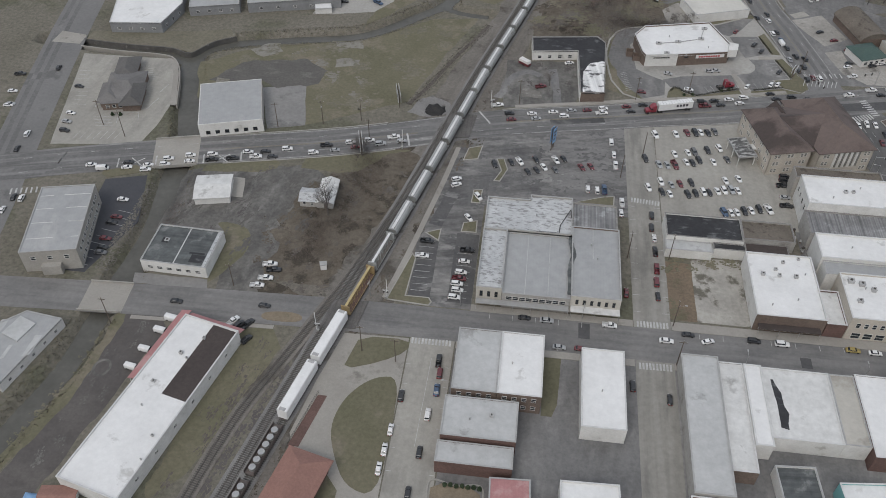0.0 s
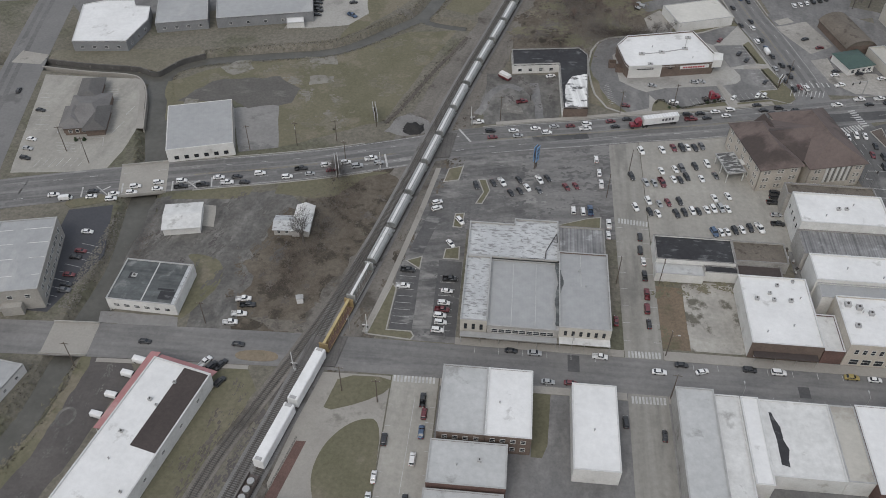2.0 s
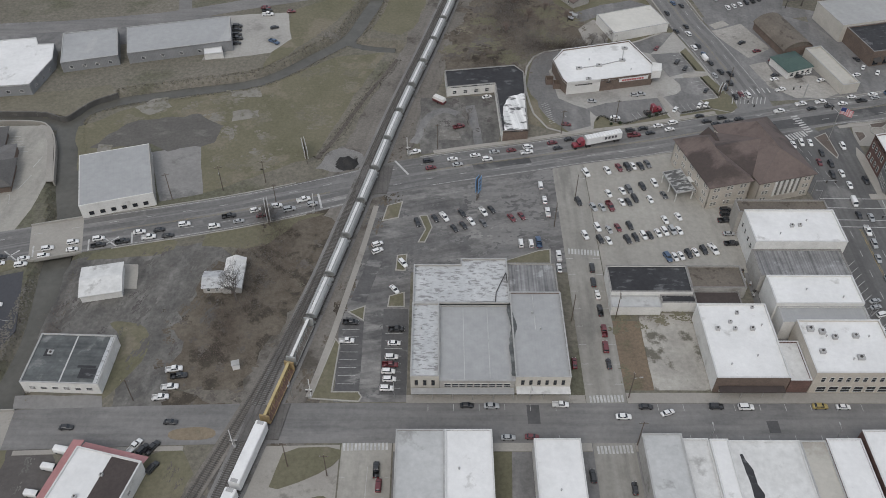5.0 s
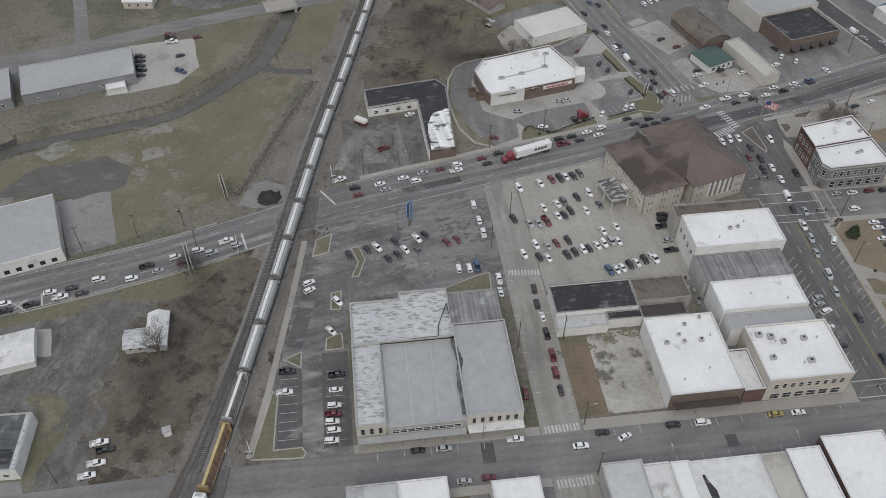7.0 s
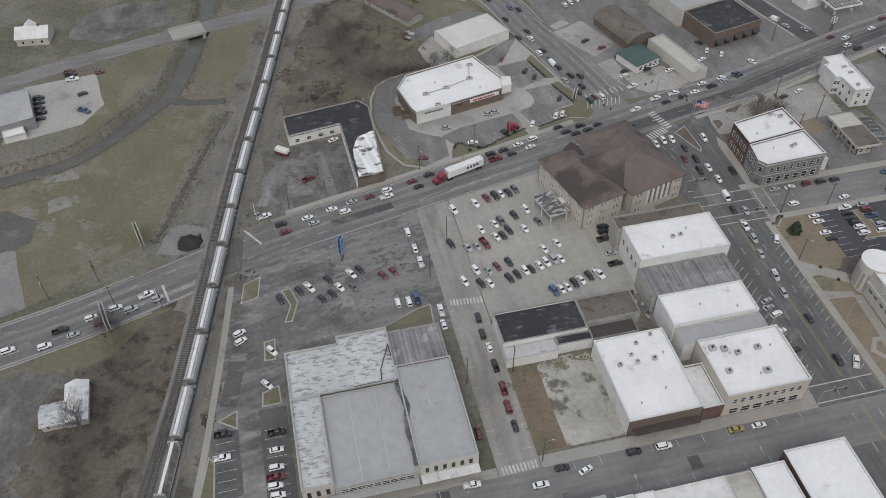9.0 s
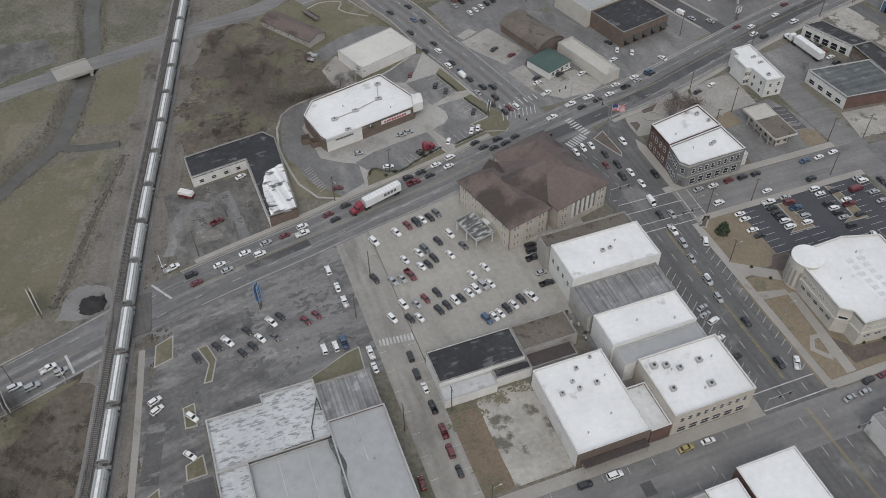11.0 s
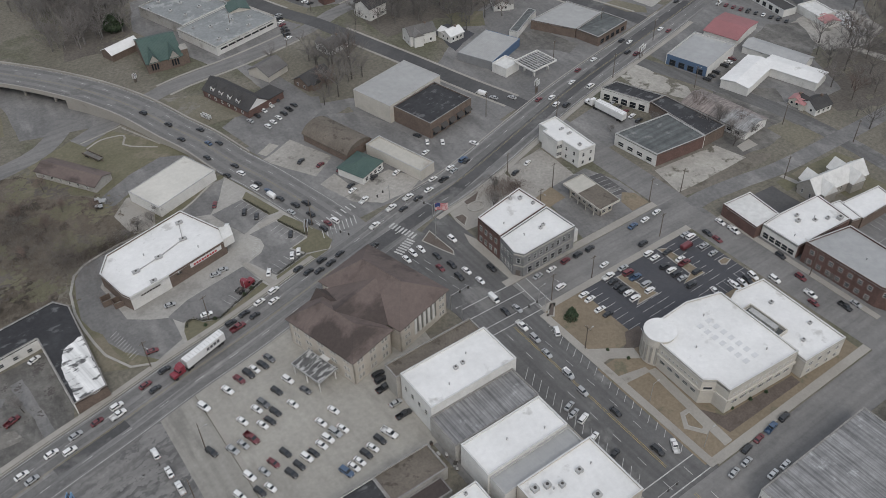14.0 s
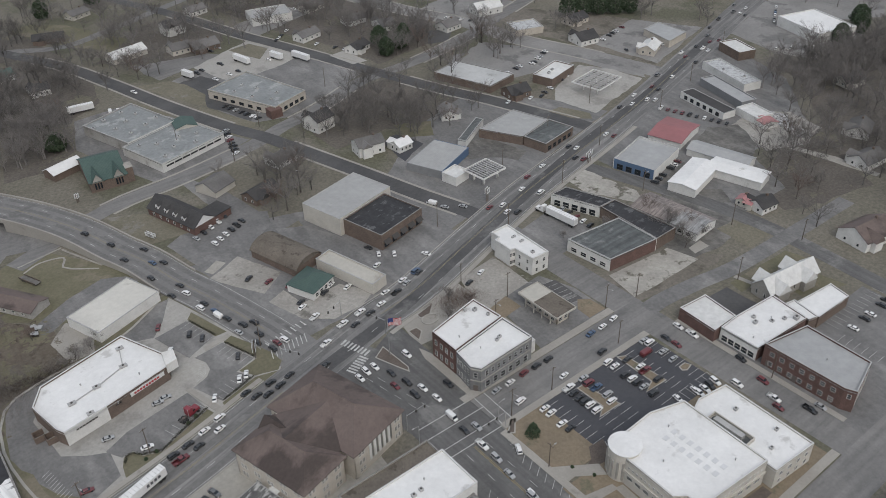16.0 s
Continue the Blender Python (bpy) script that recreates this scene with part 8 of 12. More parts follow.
cars("creekside lot", 0, ("ws", -139.3, 204.8), ("rs", -137.9, 195.9), ("ks", -138.5, 193.0), ("rs", -137.4, 185.3), ("ks", -136.6, 181.1), ("gs", -136.2, 178.8))
cars("restaurant lot", -6, ("ks", -184.1, 269.2), ("ws", -179.5, 251.2), ("ss", -178.6, 245.7), ("ku", -176.9, 240.1))
cars("western avenue", 97, ("ku", -198.4, 281.2), ("wu", -189.9, 236.2), ("ks", -189.4, 227.1), ("wu", -174.4, 200.8), ("ks", -177.4, 201.0), ("ws", -178.1, 194.3))
cars("western lot", 10, ("ws", -209.2, 262.5), ("ws", -206.2, 253.0), ("kp", -212.0, 274.6), ("ss", -205.7, 253.8))
cars("highway west queue", HIGHWAY, ("ws", -158.1, 221.5), ("wv", -153.2, 220.1), ("ws", -144.8, 221.9), ("wu", -137.6, 221.5), ("ks", -145.2, 224.6), ("ws", -137.6, 224.2), ("wu", -131.5, 228.7), ("wu", -131.7, 225.4))
cars("highway west queue", HIGHWAY, ("wu", -124.2, 231.7), ("ws", -123.5, 228.3), ("wu", -116.3, 233.3), ("kp", -115.6, 230.2), ("kp", -108.3, 232.0), ("ws", -103.8, 236.5), ("wp", -100.2, 234.1), ("ks", -97.5, 237.5))
cars("highway west queue", HIGHWAY, ("ks", -94.1, 234.8), ("wu", -89.8, 240.2), ("wu", -79.7, 239.3), ("kp", -75.8, 244.3), ("ss", -72.0, 241.8), ("wu", -67.2, 247.2), ("rs", -64.8, 244.6), ("wu", -60.4, 249.4))
cars("highway west queue", HIGHWAY, ("su", -55.9, 247.8), ("wp", -51.6, 252.6), ("su", -48.3, 250.4))
cars("highway east queue", HIGHWAY, ("ku", -9.0, 273.7), ("rs", -8.0, 269.9), ("ws", -0.2, 274.8), ("ss", 1.6, 271.8), ("ws", 8.1, 277.0), ("wu", 12.4, 274.9), ("ss", 15.2, 279.0), ("rs", 21.4, 280.0))
cars("highway east queue", HIGHWAY, ("wu", 27.7, 282.0), ("wp", 27.0, 278.9), ("rs", 36.9, 284.5), ("ks", 38.6, 281.4), ("ks", 43.4, 286.6), ("ku", 67.1, 292.2), ("rp", 68.0, 289.2), ("ks", 72.1, 293.3))
cars("highway east queue", HIGHWAY, ("ks", 74.4, 290.7), ("ws", 78.2, 295.1), ("wu", 84.2, 297.1), ("ws", 82.1, 292.9))
cars("motel yard", 20, ("wp", -14.0, 278.8), ("rp", 2.4, 294.3), ("ws", 13.8, 313.7))
cars("crossroad", HIGHWAY, ("wp", 127.0, 304.7), ("wp", 136.9, 309.5), ("ks", 140.1, 306.5), ("wp", 145.1, 310.9), ("ks", 147.7, 308.3), ("ws", 153.5, 309.9), ("ws", 158.5, 314.4), ("kp", 161.5, 311.8))
cars("crossroad", HIGHWAY, ("ws", 167.6, 316.2), ("ss", 167.7, 313.9), ("bu", 174.6, 317.4), ("ks", 175.1, 316.0))
cars("highway west lanes", HIGHWAY, ("ks", 95.3, 301.4), ("ks", 97.3, 298.0), ("ku", 103.6, 300.3), ("ks", 100.5, 296.4), ("ks", 105.4, 297.5), ("ks", 110.0, 299.6), ("ks", 121.3, 296.0))
cars("bank corner", -87, ("wu", 144.3, 282.9), ("ws", 132.9, 285.0), ("wu", 129.6, 284.9), ("ws", 126.3, 283.7), ("ks", 135.2, 279.1), ("rs", 132.7, 273.6), ("ku", 136.5, 272.5), ("ws", 138.7, 267.3))
cars("bank corner", -87, ("ku", 135.1, 266.5), ("ws", 139.4, 261.0), ("ku", 145.9, 263.4))
cars("avenue lanes", -91, ("wv", 137.8, 252.0), ("ks", 137.2, 245.4), ("ss", 140.9, 244.2), ("wp", 137.4, 237.8), ("su", 137.3, 231.5), ("ss", 136.2, 224.9), ("wu", 136.1, 215.7))
cars("avenue lanes", -88, ("su", 135.8, 215.2), ("su", 134.9, 208.3), ("ks", 137.3, 197.8), ("ku", 137.3, 182.3))
cars("avenue kerb", 16, ("ss", 128.5, 206.8), ("ss", 127.9, 204.3), ("wu", 128.8, 201.4), ("ws", 126.8, 195.3), ("ks", 127.6, 188.2))
cars("avenue kerb", 60, ("wp", 141.8, 180.6), ("wu", 144.3, 229.8))
cars("city street", 8, ("ku", 156.2, 168.9), ("ss", 152.9, 166.3), ("rs", 161.3, 169.1), ("bp", 166.6, 169.4), ("ku", 172.3, 169.6), ("ss", 147.8, 166.1), ("ws", 155.4, 160.0), ("ws", 160.2, 159.9))
cars("city car park", 1, ("ws", 161.4, 236.4), ("ws", 161.5, 233.8), ("ws", 160.9, 228.7), ("ks", 161.5, 225.8), ("wp", 173.2, 237.8), ("ks", 172.8, 235.2), ("ks", 172.7, 232.7), ("ku", 172.8, 230.6))
cars("city car park", 1, ("wu", 173.0, 228.5), ("wu", 172.9, 225.7), ("ss", 179.8, 237.8), ("ru", 179.5, 235.3), ("bp", 179.8, 232.4), ("su", 180.2, 228.1), ("wu", 179.1, 225.4), ("wu", 191.3, 237.8))
cars("city car park", 1, ("ws", 191.5, 235.1), ("ks", 196.9, 234.6), ("ws", 197.6, 229.7), ("rp", 197.2, 227.6), ("ku", 191.0, 230.3), ("wu", 191.3, 227.7), ("ku", 191.3, 225.6), ("ss", 191.4, 223.1))
cars("city car park", 1, ("ku", 197.3, 222.4), ("ku", 191.3, 219.3), ("rv", 203.9, 232.7), ("ss", 208.1, 237.1), ("wu", 208.8, 235.3), ("ss", 208.7, 229.5), ("ss", 208.2, 225.2))
cars("city car park", -98, ("ws", 201.9, 211.8), ("ws", 202.1, 210.4), ("ws", 204.8, 210.4), ("ku", 207.1, 210.2), ("wu", 209.8, 210.3), ("ws", 195.0, 213.0))
cars("bank street", 7, ("ss", 155.4, 251.5), ("ws", 161.0, 251.3), ("ru", 167.3, 251.6), ("ku", 172.6, 251.4), ("ku", 177.7, 251.2), ("wu", 158.0, 243.4), ("ws", 176.1, 242.6), ("ku", 193.6, 242.4))
cars("bank street", 7, ("bs", 197.4, 250.9), ("ws", 203.1, 250.8), ("ws", 209.3, 251.3))
cars("mall street", -93, ("ks", 214.6, 233.2), ("rs", 214.7, 229.0), ("ws", 222.5, 234.4), ("wp", 222.7, 228.8), ("ku", 224.6, 211.2), ("ru", 221.2, 200.9), ("wp", 217.2, 194.4), ("kp", 221.1, 184.8))
cars("mall street", -93, ("wu", 214.0, 205.2), ("rs", 214.9, 191.5), ("ss", 224.7, 183.5))
cars("pharmacy lot", 60, ("rs", 87.5, 349.8), ("wu", 85.5, 335.3), ("rs", 84.8, 331.4), ("ku", 94.2, 339.4), ("ks", 96.6, 334.6), ("ks", 101.6, 318.6), ("ws", 99.5, 309.0), ("ws", 96.8, 308.4))
cars("pharmacy lot", 60, ("ws", 86.8, 305.7))
cars("pharmacy lot", -8, ("ss", 72.4, 315.4), ("ss", 75.2, 316.1), ("ss", 55.0, 311.1), ("ws", 62.6, 300.3), ("rs", 43.3, 295.9))
cars("overpass road", RAMP, ("ks", 97.0, 377.7), ("bs", 101.3, 386.2), ("ks", 98.5, 363.2), ("ks", 103.4, 366.8), ("wu", 103.2, 361.1), ("wu", 103.4, 350.0), ("ks", 105.6, 351.6), ("wv", 106.1, 342.1))
cars("overpass road", RAMP, ("ks", 107.9, 338.6), ("bs", 106.6, 345.2), ("ss", 107.5, 329.2), ("ku", 110.5, 331.9), ("ku", 114.1, 330.5), ("ku", 112.4, 323.9), ("ks", 109.8, 320.5), ("rs", 114.8, 316.0))
cars("overpass road", RAMP, ("ku", 112.2, 314.3), ("wu", 117.5, 315.7))
cars("overpass road", RAMP, ("ku", 88.1, 420.1), ("ku", 93.3, 406.7), ("ks", 93.6, 394.4), ("ks", 102.3, 396.3), ("ks", 104.7, 383.8))
cars("green shop lot", 20, ("rs", 129.8, 347.9), ("ws", 145.9, 331.2), ("ks", 141.8, 328.8), ("ks", 132.4, 329.6), ("ws", 131.3, 326.7), ("wp", 131.6, 319.2))
cars("repair lot", 30, ("ks", 125.0, 354.4), ("rs", 134.3, 340.9), ("ss", 146.0, 340.9))


# ---- trucks ----
M["red_paint"] = plain("red_truck_paint", (0.22, 0.028, 0.042), 0.35, 0.0, 0.4)
M["white_paint"] = plain("white_truck_paint", (0.72, 0.72, 0.71), 0.4, 0.0, 0.3)
M["logo_grey"] = plain("dark_lettering", (0.09, 0.09, 0.1), 0.5)


def tractor(label, m, paint):
    c = thing("semi_tractor", label, "truck", m)
    bm = bmesh.new()
    box(bm, 1.2, -1.1, 0.9, 3.0, 1.1, 1.9)
    box(bm, -1.2, -1.2, 0.9, 1.2, 1.2, 2.7)
    tapered(bm, -1.2, 0.9, 1.2, 2.7, -1.2, 0.2, 1.15, 3.6)
    bmesh.ops.bevel(bm, geom=bm.edges[:], offset=0.07, segments=1, affect="EDGES")
    part("cab", bm, paint, c)
    bm = bmesh.new()
    box(bm, 1.18, -1.05, 1.95, 1.26, 1.05, 2.6)
    for y in (-1.22, 1.18):
        box(bm, 0.3, y, 1.95, 1.1, y + 0.04, 2.6)
    part("windows", bm, "glass", c)
    bm = bmesh.new()
    box(bm, -4.2, -0.5, 0.75, 1.2, 0.5, 1.0)
    box(bm, 3.0, -1.15, 0.5, 3.15, 1.15, 0.95)
    part("chassis", bm, "dark_frame", c)
    bm = bmesh.new()
    tube(bm, (-2.6, 0, 1.0), (-2.6, 0, 1.12), 0.5, 0.5, 12)
    part("fifth_wheel", bm, "steel_wheel", c)
    for x in (2.2, -2.2, -3.4):
        for y in (-1, 1):
            bm = bmesh.new()
            tube(bm, (x, y * 0.75, 0.5), (x, y * 1.2, 0.5), 0.5, 0.5, 12)
            part("wheel", bm, "tyre", c)
    for y in (-0.95, 0.95):
        bm = bmesh.new()
        tube(bm, (-1.3, y, 1.0), (-1.3, y, 3.9), 0.08, 0.08, 8)
        part("exhaust_stack", bm, "galv", c)
    return c


def trailer(label, m, length=13.6, logo=False):
    c = thing("semi_trailer", label, "trailer", m)
    bm = bmesh.new()
    box(bm, -length, -1.28, 1.15, 0, 1.28, 4.05)
    bmesh.ops.bevel(bm, geom=bm.edges[:], offset=0.05, segments=1, affect="EDGES")
    part("box", bm, "white_paint", c)
    bm = bmesh.new()
    for k in range(12):
        x = -length + 0.6 + k * (length - 1.2) / 11
        box(bm, x - 0.04, -1.2, 4.05, x + 0.04, 1.2, 4.08)
    part("roof_bow", bm, "coping", c)
    if logo:
        for y in (-1.3, 1.28):
            bm = bmesh.new()
            for k in range(4):
                box(bm, -length * 0.85 + k * 1.3, y, 2.2, -length * 0.85 + k * 1.3 + 0.9, y + 0.02, 3.3)
            part("lettering_bar", bm, "logo_grey", c)
    bm = bmesh.new()
    box(bm, -length, -0.5, 0.9, 0, 0.5, 1.15)
    for y in (-0.9, 0.9):
        box(bm, -3.2, y - 0.06, 0.15, -3.0, y + 0.06, 1.0)
    part("underframe", bm, "dark_frame", c)
    for x in (-length + 1.2, -length + 2.5):
        for y in (-1, 1):
            bm = bmesh.new()
            tube(bm, (x, y * 0.75, 0.5), (x, y * 1.22, 0.5), 0.5, 0.5, 12)
            part("wheel", bm, "tyre", c)
    return c


tractor("red semi tractor queued on the highway", pose(46.9, 282.6, 0.09, 0, 0, 197), "red_paint")
trailer("white semi trailer with dark lettering bars", pose(48.8, 283.2, 0.09, 0, 0, 197), 14.2, True)
tractor("red semi tractor parked in the pharmacy lot", pose(78.0, 304.2, 0.06, 0, 0, 18), "red_paint")
tractor("white semi tractor in the truck yard", pose(239.3, 316.0, 0.06, 0, 0, 95), "white_paint")
trailer("white semi trailer in the truck yard", pose(239.6, 313.5, 0.06, 0, 0, 95), 14.5)
trailer("white semi trailer behind the supermarket", pose(135.4, 539.5, 0.06, 0, 0, -9), 13)
trailer("white box truck body by the grocery", pose(191, 540.5, 0.06, 0, 0, -76), 8)
for x, y, a in ((224, 537, -80), (241.4, 530, -78), (252, 518, -78)):
    trailer("white semi trailer parked by the grocery", pose(x, y, 0.06, 0, 0, a), 9 if x == 241.4 else 13)

# ---- outer buildings ----
SUPER = ((124, 507, 2.2, 2.0, 0.7), (131, 512, 2.4, 2.0, 0.8), (141, 515, 2.6, 1.8, 0.8), (132, 499, 2.0, 2.0, 0.7), (139, 504, 2.6, 2.2, 0.8), (146, 509, 2.2, 2.0, 0.7), (136, 490, 2.0, 2.0, 0.7), (145, 494, 2.6, 2.0, 0.8), (152, 498, 2.0, 2.0, 0.7))
PB("supermarket", "low supermarket with grey weathered roof", [(130.5, 480.2), (158.0, 488.0), (149.0, 522.0), (121.0, 513.0)], 4.8, "concrete_wall", "roof_weathered", 0.5, walls={0: "white_wall"}, units=SUPER)
PB("supermarket", "supermarket front with grey roof and pale fascia", [(134.6, 451.4), (169.6, 460.4), (161.6, 489.0), (127.4, 479.6)], 4.2, "white_wall", "roof_weathered", 0.4, ((0, 7, 4.0, 0.8, (2.2,), "dark_frame"),), units=((139, 458, 2.2, 2.0, 0.8), (146, 464, 2.0, 2.0, 0.7), (156, 462, 2.4, 1.8, 0.8), (152, 472, 2.0, 2.0, 0.7), (141, 472, 2.2, 2.0, 0.8), (160, 470, 2.0, 1.6, 0.7), (134, 476, 1.8, 1.8, 0.7)))
gable_building("entrance_porch", "green-roofed porch of the supermarket", 155, 478, 165, 488, 4.9, 6.4, "cream", "roof_green", 78)
gs = PB("grocery_store", "grocery store with grey patched roof", [(202.4, 468.6), (224.4, 475.8), (213.4, 519.6), (186.4, 511.4)], 4.6, "brick_tan", "roof_weathered", 0.5, ((3, 7, 3.0, 1.6, (1.0,), "dark_frame"), (0, 5, 2.6, 1.8, (0.8,), "dark_frame")), units=((200, 488, 2.2, 1.8, 0.8), (207, 496, 2.2, 1.8, 0.8), (203, 505, 2.0, 1.6, 0.7), (196, 500, 2.0, 1.6, 0.7), (212, 484, 2.2, 1.8, 0.8), (206, 479, 1.8, 1.6, 0.7)))
bm = bmesh.new()
box(bm, -8.0, -27.4, 0.0, -1.6, -21.8, 4.4)
part("entrance_porch", bm, "brick_red", gs, "dark red brick entrance block")
gc = gable_building("church", "brown brick church with green gabled roof", 105, 454, 121, 480, 5, 10.5, "brick_brown", "roof_green", -8)
for u in (-4.6, 4.4):
    bm = bmesh.new()
    v = [bm.verts.new(c) for c in ((u - 2.6, -13.3, 4.6), (u + 2.6, -13.3, 4.6), (u, -13.3, 8.5), (u - 2.6, -13.0, 4.6), (u + 2.6, -13.0, 4.6), (u, -13.0, 8.5))]
    for f in ((0, 1, 2), (5, 4, 3), (0, 2, 5, 3), (2, 1, 4, 5), (0, 3, 4, 1)):
        bm.faces.new([v[k] for k in f])
    bmesh.ops.recalc_face_normals(bm, faces=bm.faces)
    g = part("gable", bm, "stone", gc, "pale trimmed brick gable")
    bm = bmesh.new()
    v = [bm.verts.new(c) for c in ((u - 3.0, -13.6, 4.5), (u + 3.0, -13.6, 4.5), (u, -13.6, 8.9), (u - 3.0, -12.0, 4.5), (u + 3.0, -12.0, 4.5), (u, -3.4, 8.9), (u - 2.8, -13.6, 4.3), (u + 2.8, -13.6, 4.3), (u, -13.6, 8.6))]
    for f in ((0, 2, 5, 3), (2, 1, 4, 5), (0, 6, 8, 2), (2, 8, 7, 1)):
        bm.faces.new([v[k] for k in f])
    bmesh.ops.recalc_face_normals(bm, faces=bm.faces)
    part("gable_roof", bm, "roof_green", g)
    for du in (-1.2, 0, 1.2):
        bm = bmesh.new()
        box(bm, u + du - 0.35, -13.4, 1.4, u + du + 0.35, -13.28, 4.2)
        part("window", bm, "glass", gc)
bm = bmesh.new()
box(bm, 8.1, -12.0, -0.5, 11.0, -7.0, 7.0)
part("entrance_tower", bm, "brick_brown", gc)
bm = bmesh.new()
box(bm, 7.9, -12.2, 7.0, 11.2, -6.8, 7.3)
part("tower_cap", bm, "stone", gc)
gable_building("church_hall", "low church hall with white roof", 93, 478, 108, 486, 3.4, 5.4, "brick_brown", "roof_white", 16)
of = gable_building("office_building", "brick office with dark roof and white dormers", 109.8, 404.5, 138.8, 415.5, 3.4, 7.2, "brick_red", "shingle_dark", -74.7, windows=(("s", 6, 1.2, 1.4, (1.0,)),))
gable_building("house", "tan cottage beside the office lot", 140, 417, 152, 429, 3, 6, "cream", "shingle_grey", 20)
gable_building("house", "long low house with dark brown roof", 38, 393.2, 66, 402.2, 2.8, 4.4, "concrete_wall", "shingle_brown", -58, windows=(("s", 6, 1.2, 1.2, (1.0,)),), category="house")
for u in (-9, -3.6, 1.8, 7.2):
    bm = bmesh.new()
    box(bm, u - 0.8, -4.7, 3.7, u + 0.8, -2.0, 5.5)
    v = [bm.verts.new(c) for c in ((u - 0.8, -4.7, 5.5), (u + 0.8, -4.7, 5.5), (u, -4.7, 6.4), (u - 0.8, -4.5, 5.5), (u + 0.8, -4.5, 5.5), (u, -4.5, 6.4))]
    for f in ((0, 1, 2), (5, 4, 3), (0, 2, 5, 3), (2, 1, 4, 5), (0, 3, 4, 1)):
        bm.faces.new([v[k] for k in f])
    bmesh.ops.recalc_face_normals(bm, faces=bm.faces)
    d = part("dormer", bm, "white_paint_wall", of, "white painted dormer")
    bm = bmesh.new()
    box(bm, u - 0.4, -4.78, 4.3, u + 0.4, -4.7, 5.2)
    part("pane", bm, "glass", d)
    bm = bmesh.new()
    v = [bm.verts.new(c) for c in ((u - 1.0, -4.66, 5.4), (u + 1.0, -4.66, 5.4), (u, -4.66, 6.55), (u - 1.0, -0.6, 5.4), (u + 1.0, -0.6, 5.4), (u, -0.6, 6.55))]
    for f in ((0, 1, 2), (5, 4, 3), (0, 2, 5, 3), (2, 1, 4, 5), (0, 3, 4, 1)):
        bm.faces.new([v[k] for k in f])
    bmesh.ops.recalc_face_normals(bm, faces=bm.faces)
    part("dormer_roof", bm, "shingle_dark", d)
bm = bmesh.new()
box(bm, 6.0, 5.5, -0.5, 14.2, 14.0, 3.2)
part("brick_wing", bm, "brick_red", of)
bm = bmesh.new()
box(bm, 5.6, 5.6, 3.2, 14.6, 14.4, 3.5)
part("wing_roof", bm, "shingle_dark", of)
for s in (-14.56, 14.5):
    bm = bmesh.new()
    v = [bm.verts.new(c) for c in ((s, -5.2, 3.4), (s, 5.2, 3.4), (s, 0, 6.9), (s + 0.06, -5.2, 3.4), (s + 0.06, 5.2, 3.4), (s + 0.06, 0, 6.9))]
    for f in ((0, 1, 2), (5, 4, 3), (0, 2, 5, 3), (2, 1, 4, 5), (0, 3, 4, 1)):
        bm.faces.new([v[k] for k in f])
    bmesh.ops.recalc_face_normals(bm, faces=bm.faces)
    part("gable_face", bm, "white_paint_wall", of, "white boarded gable")
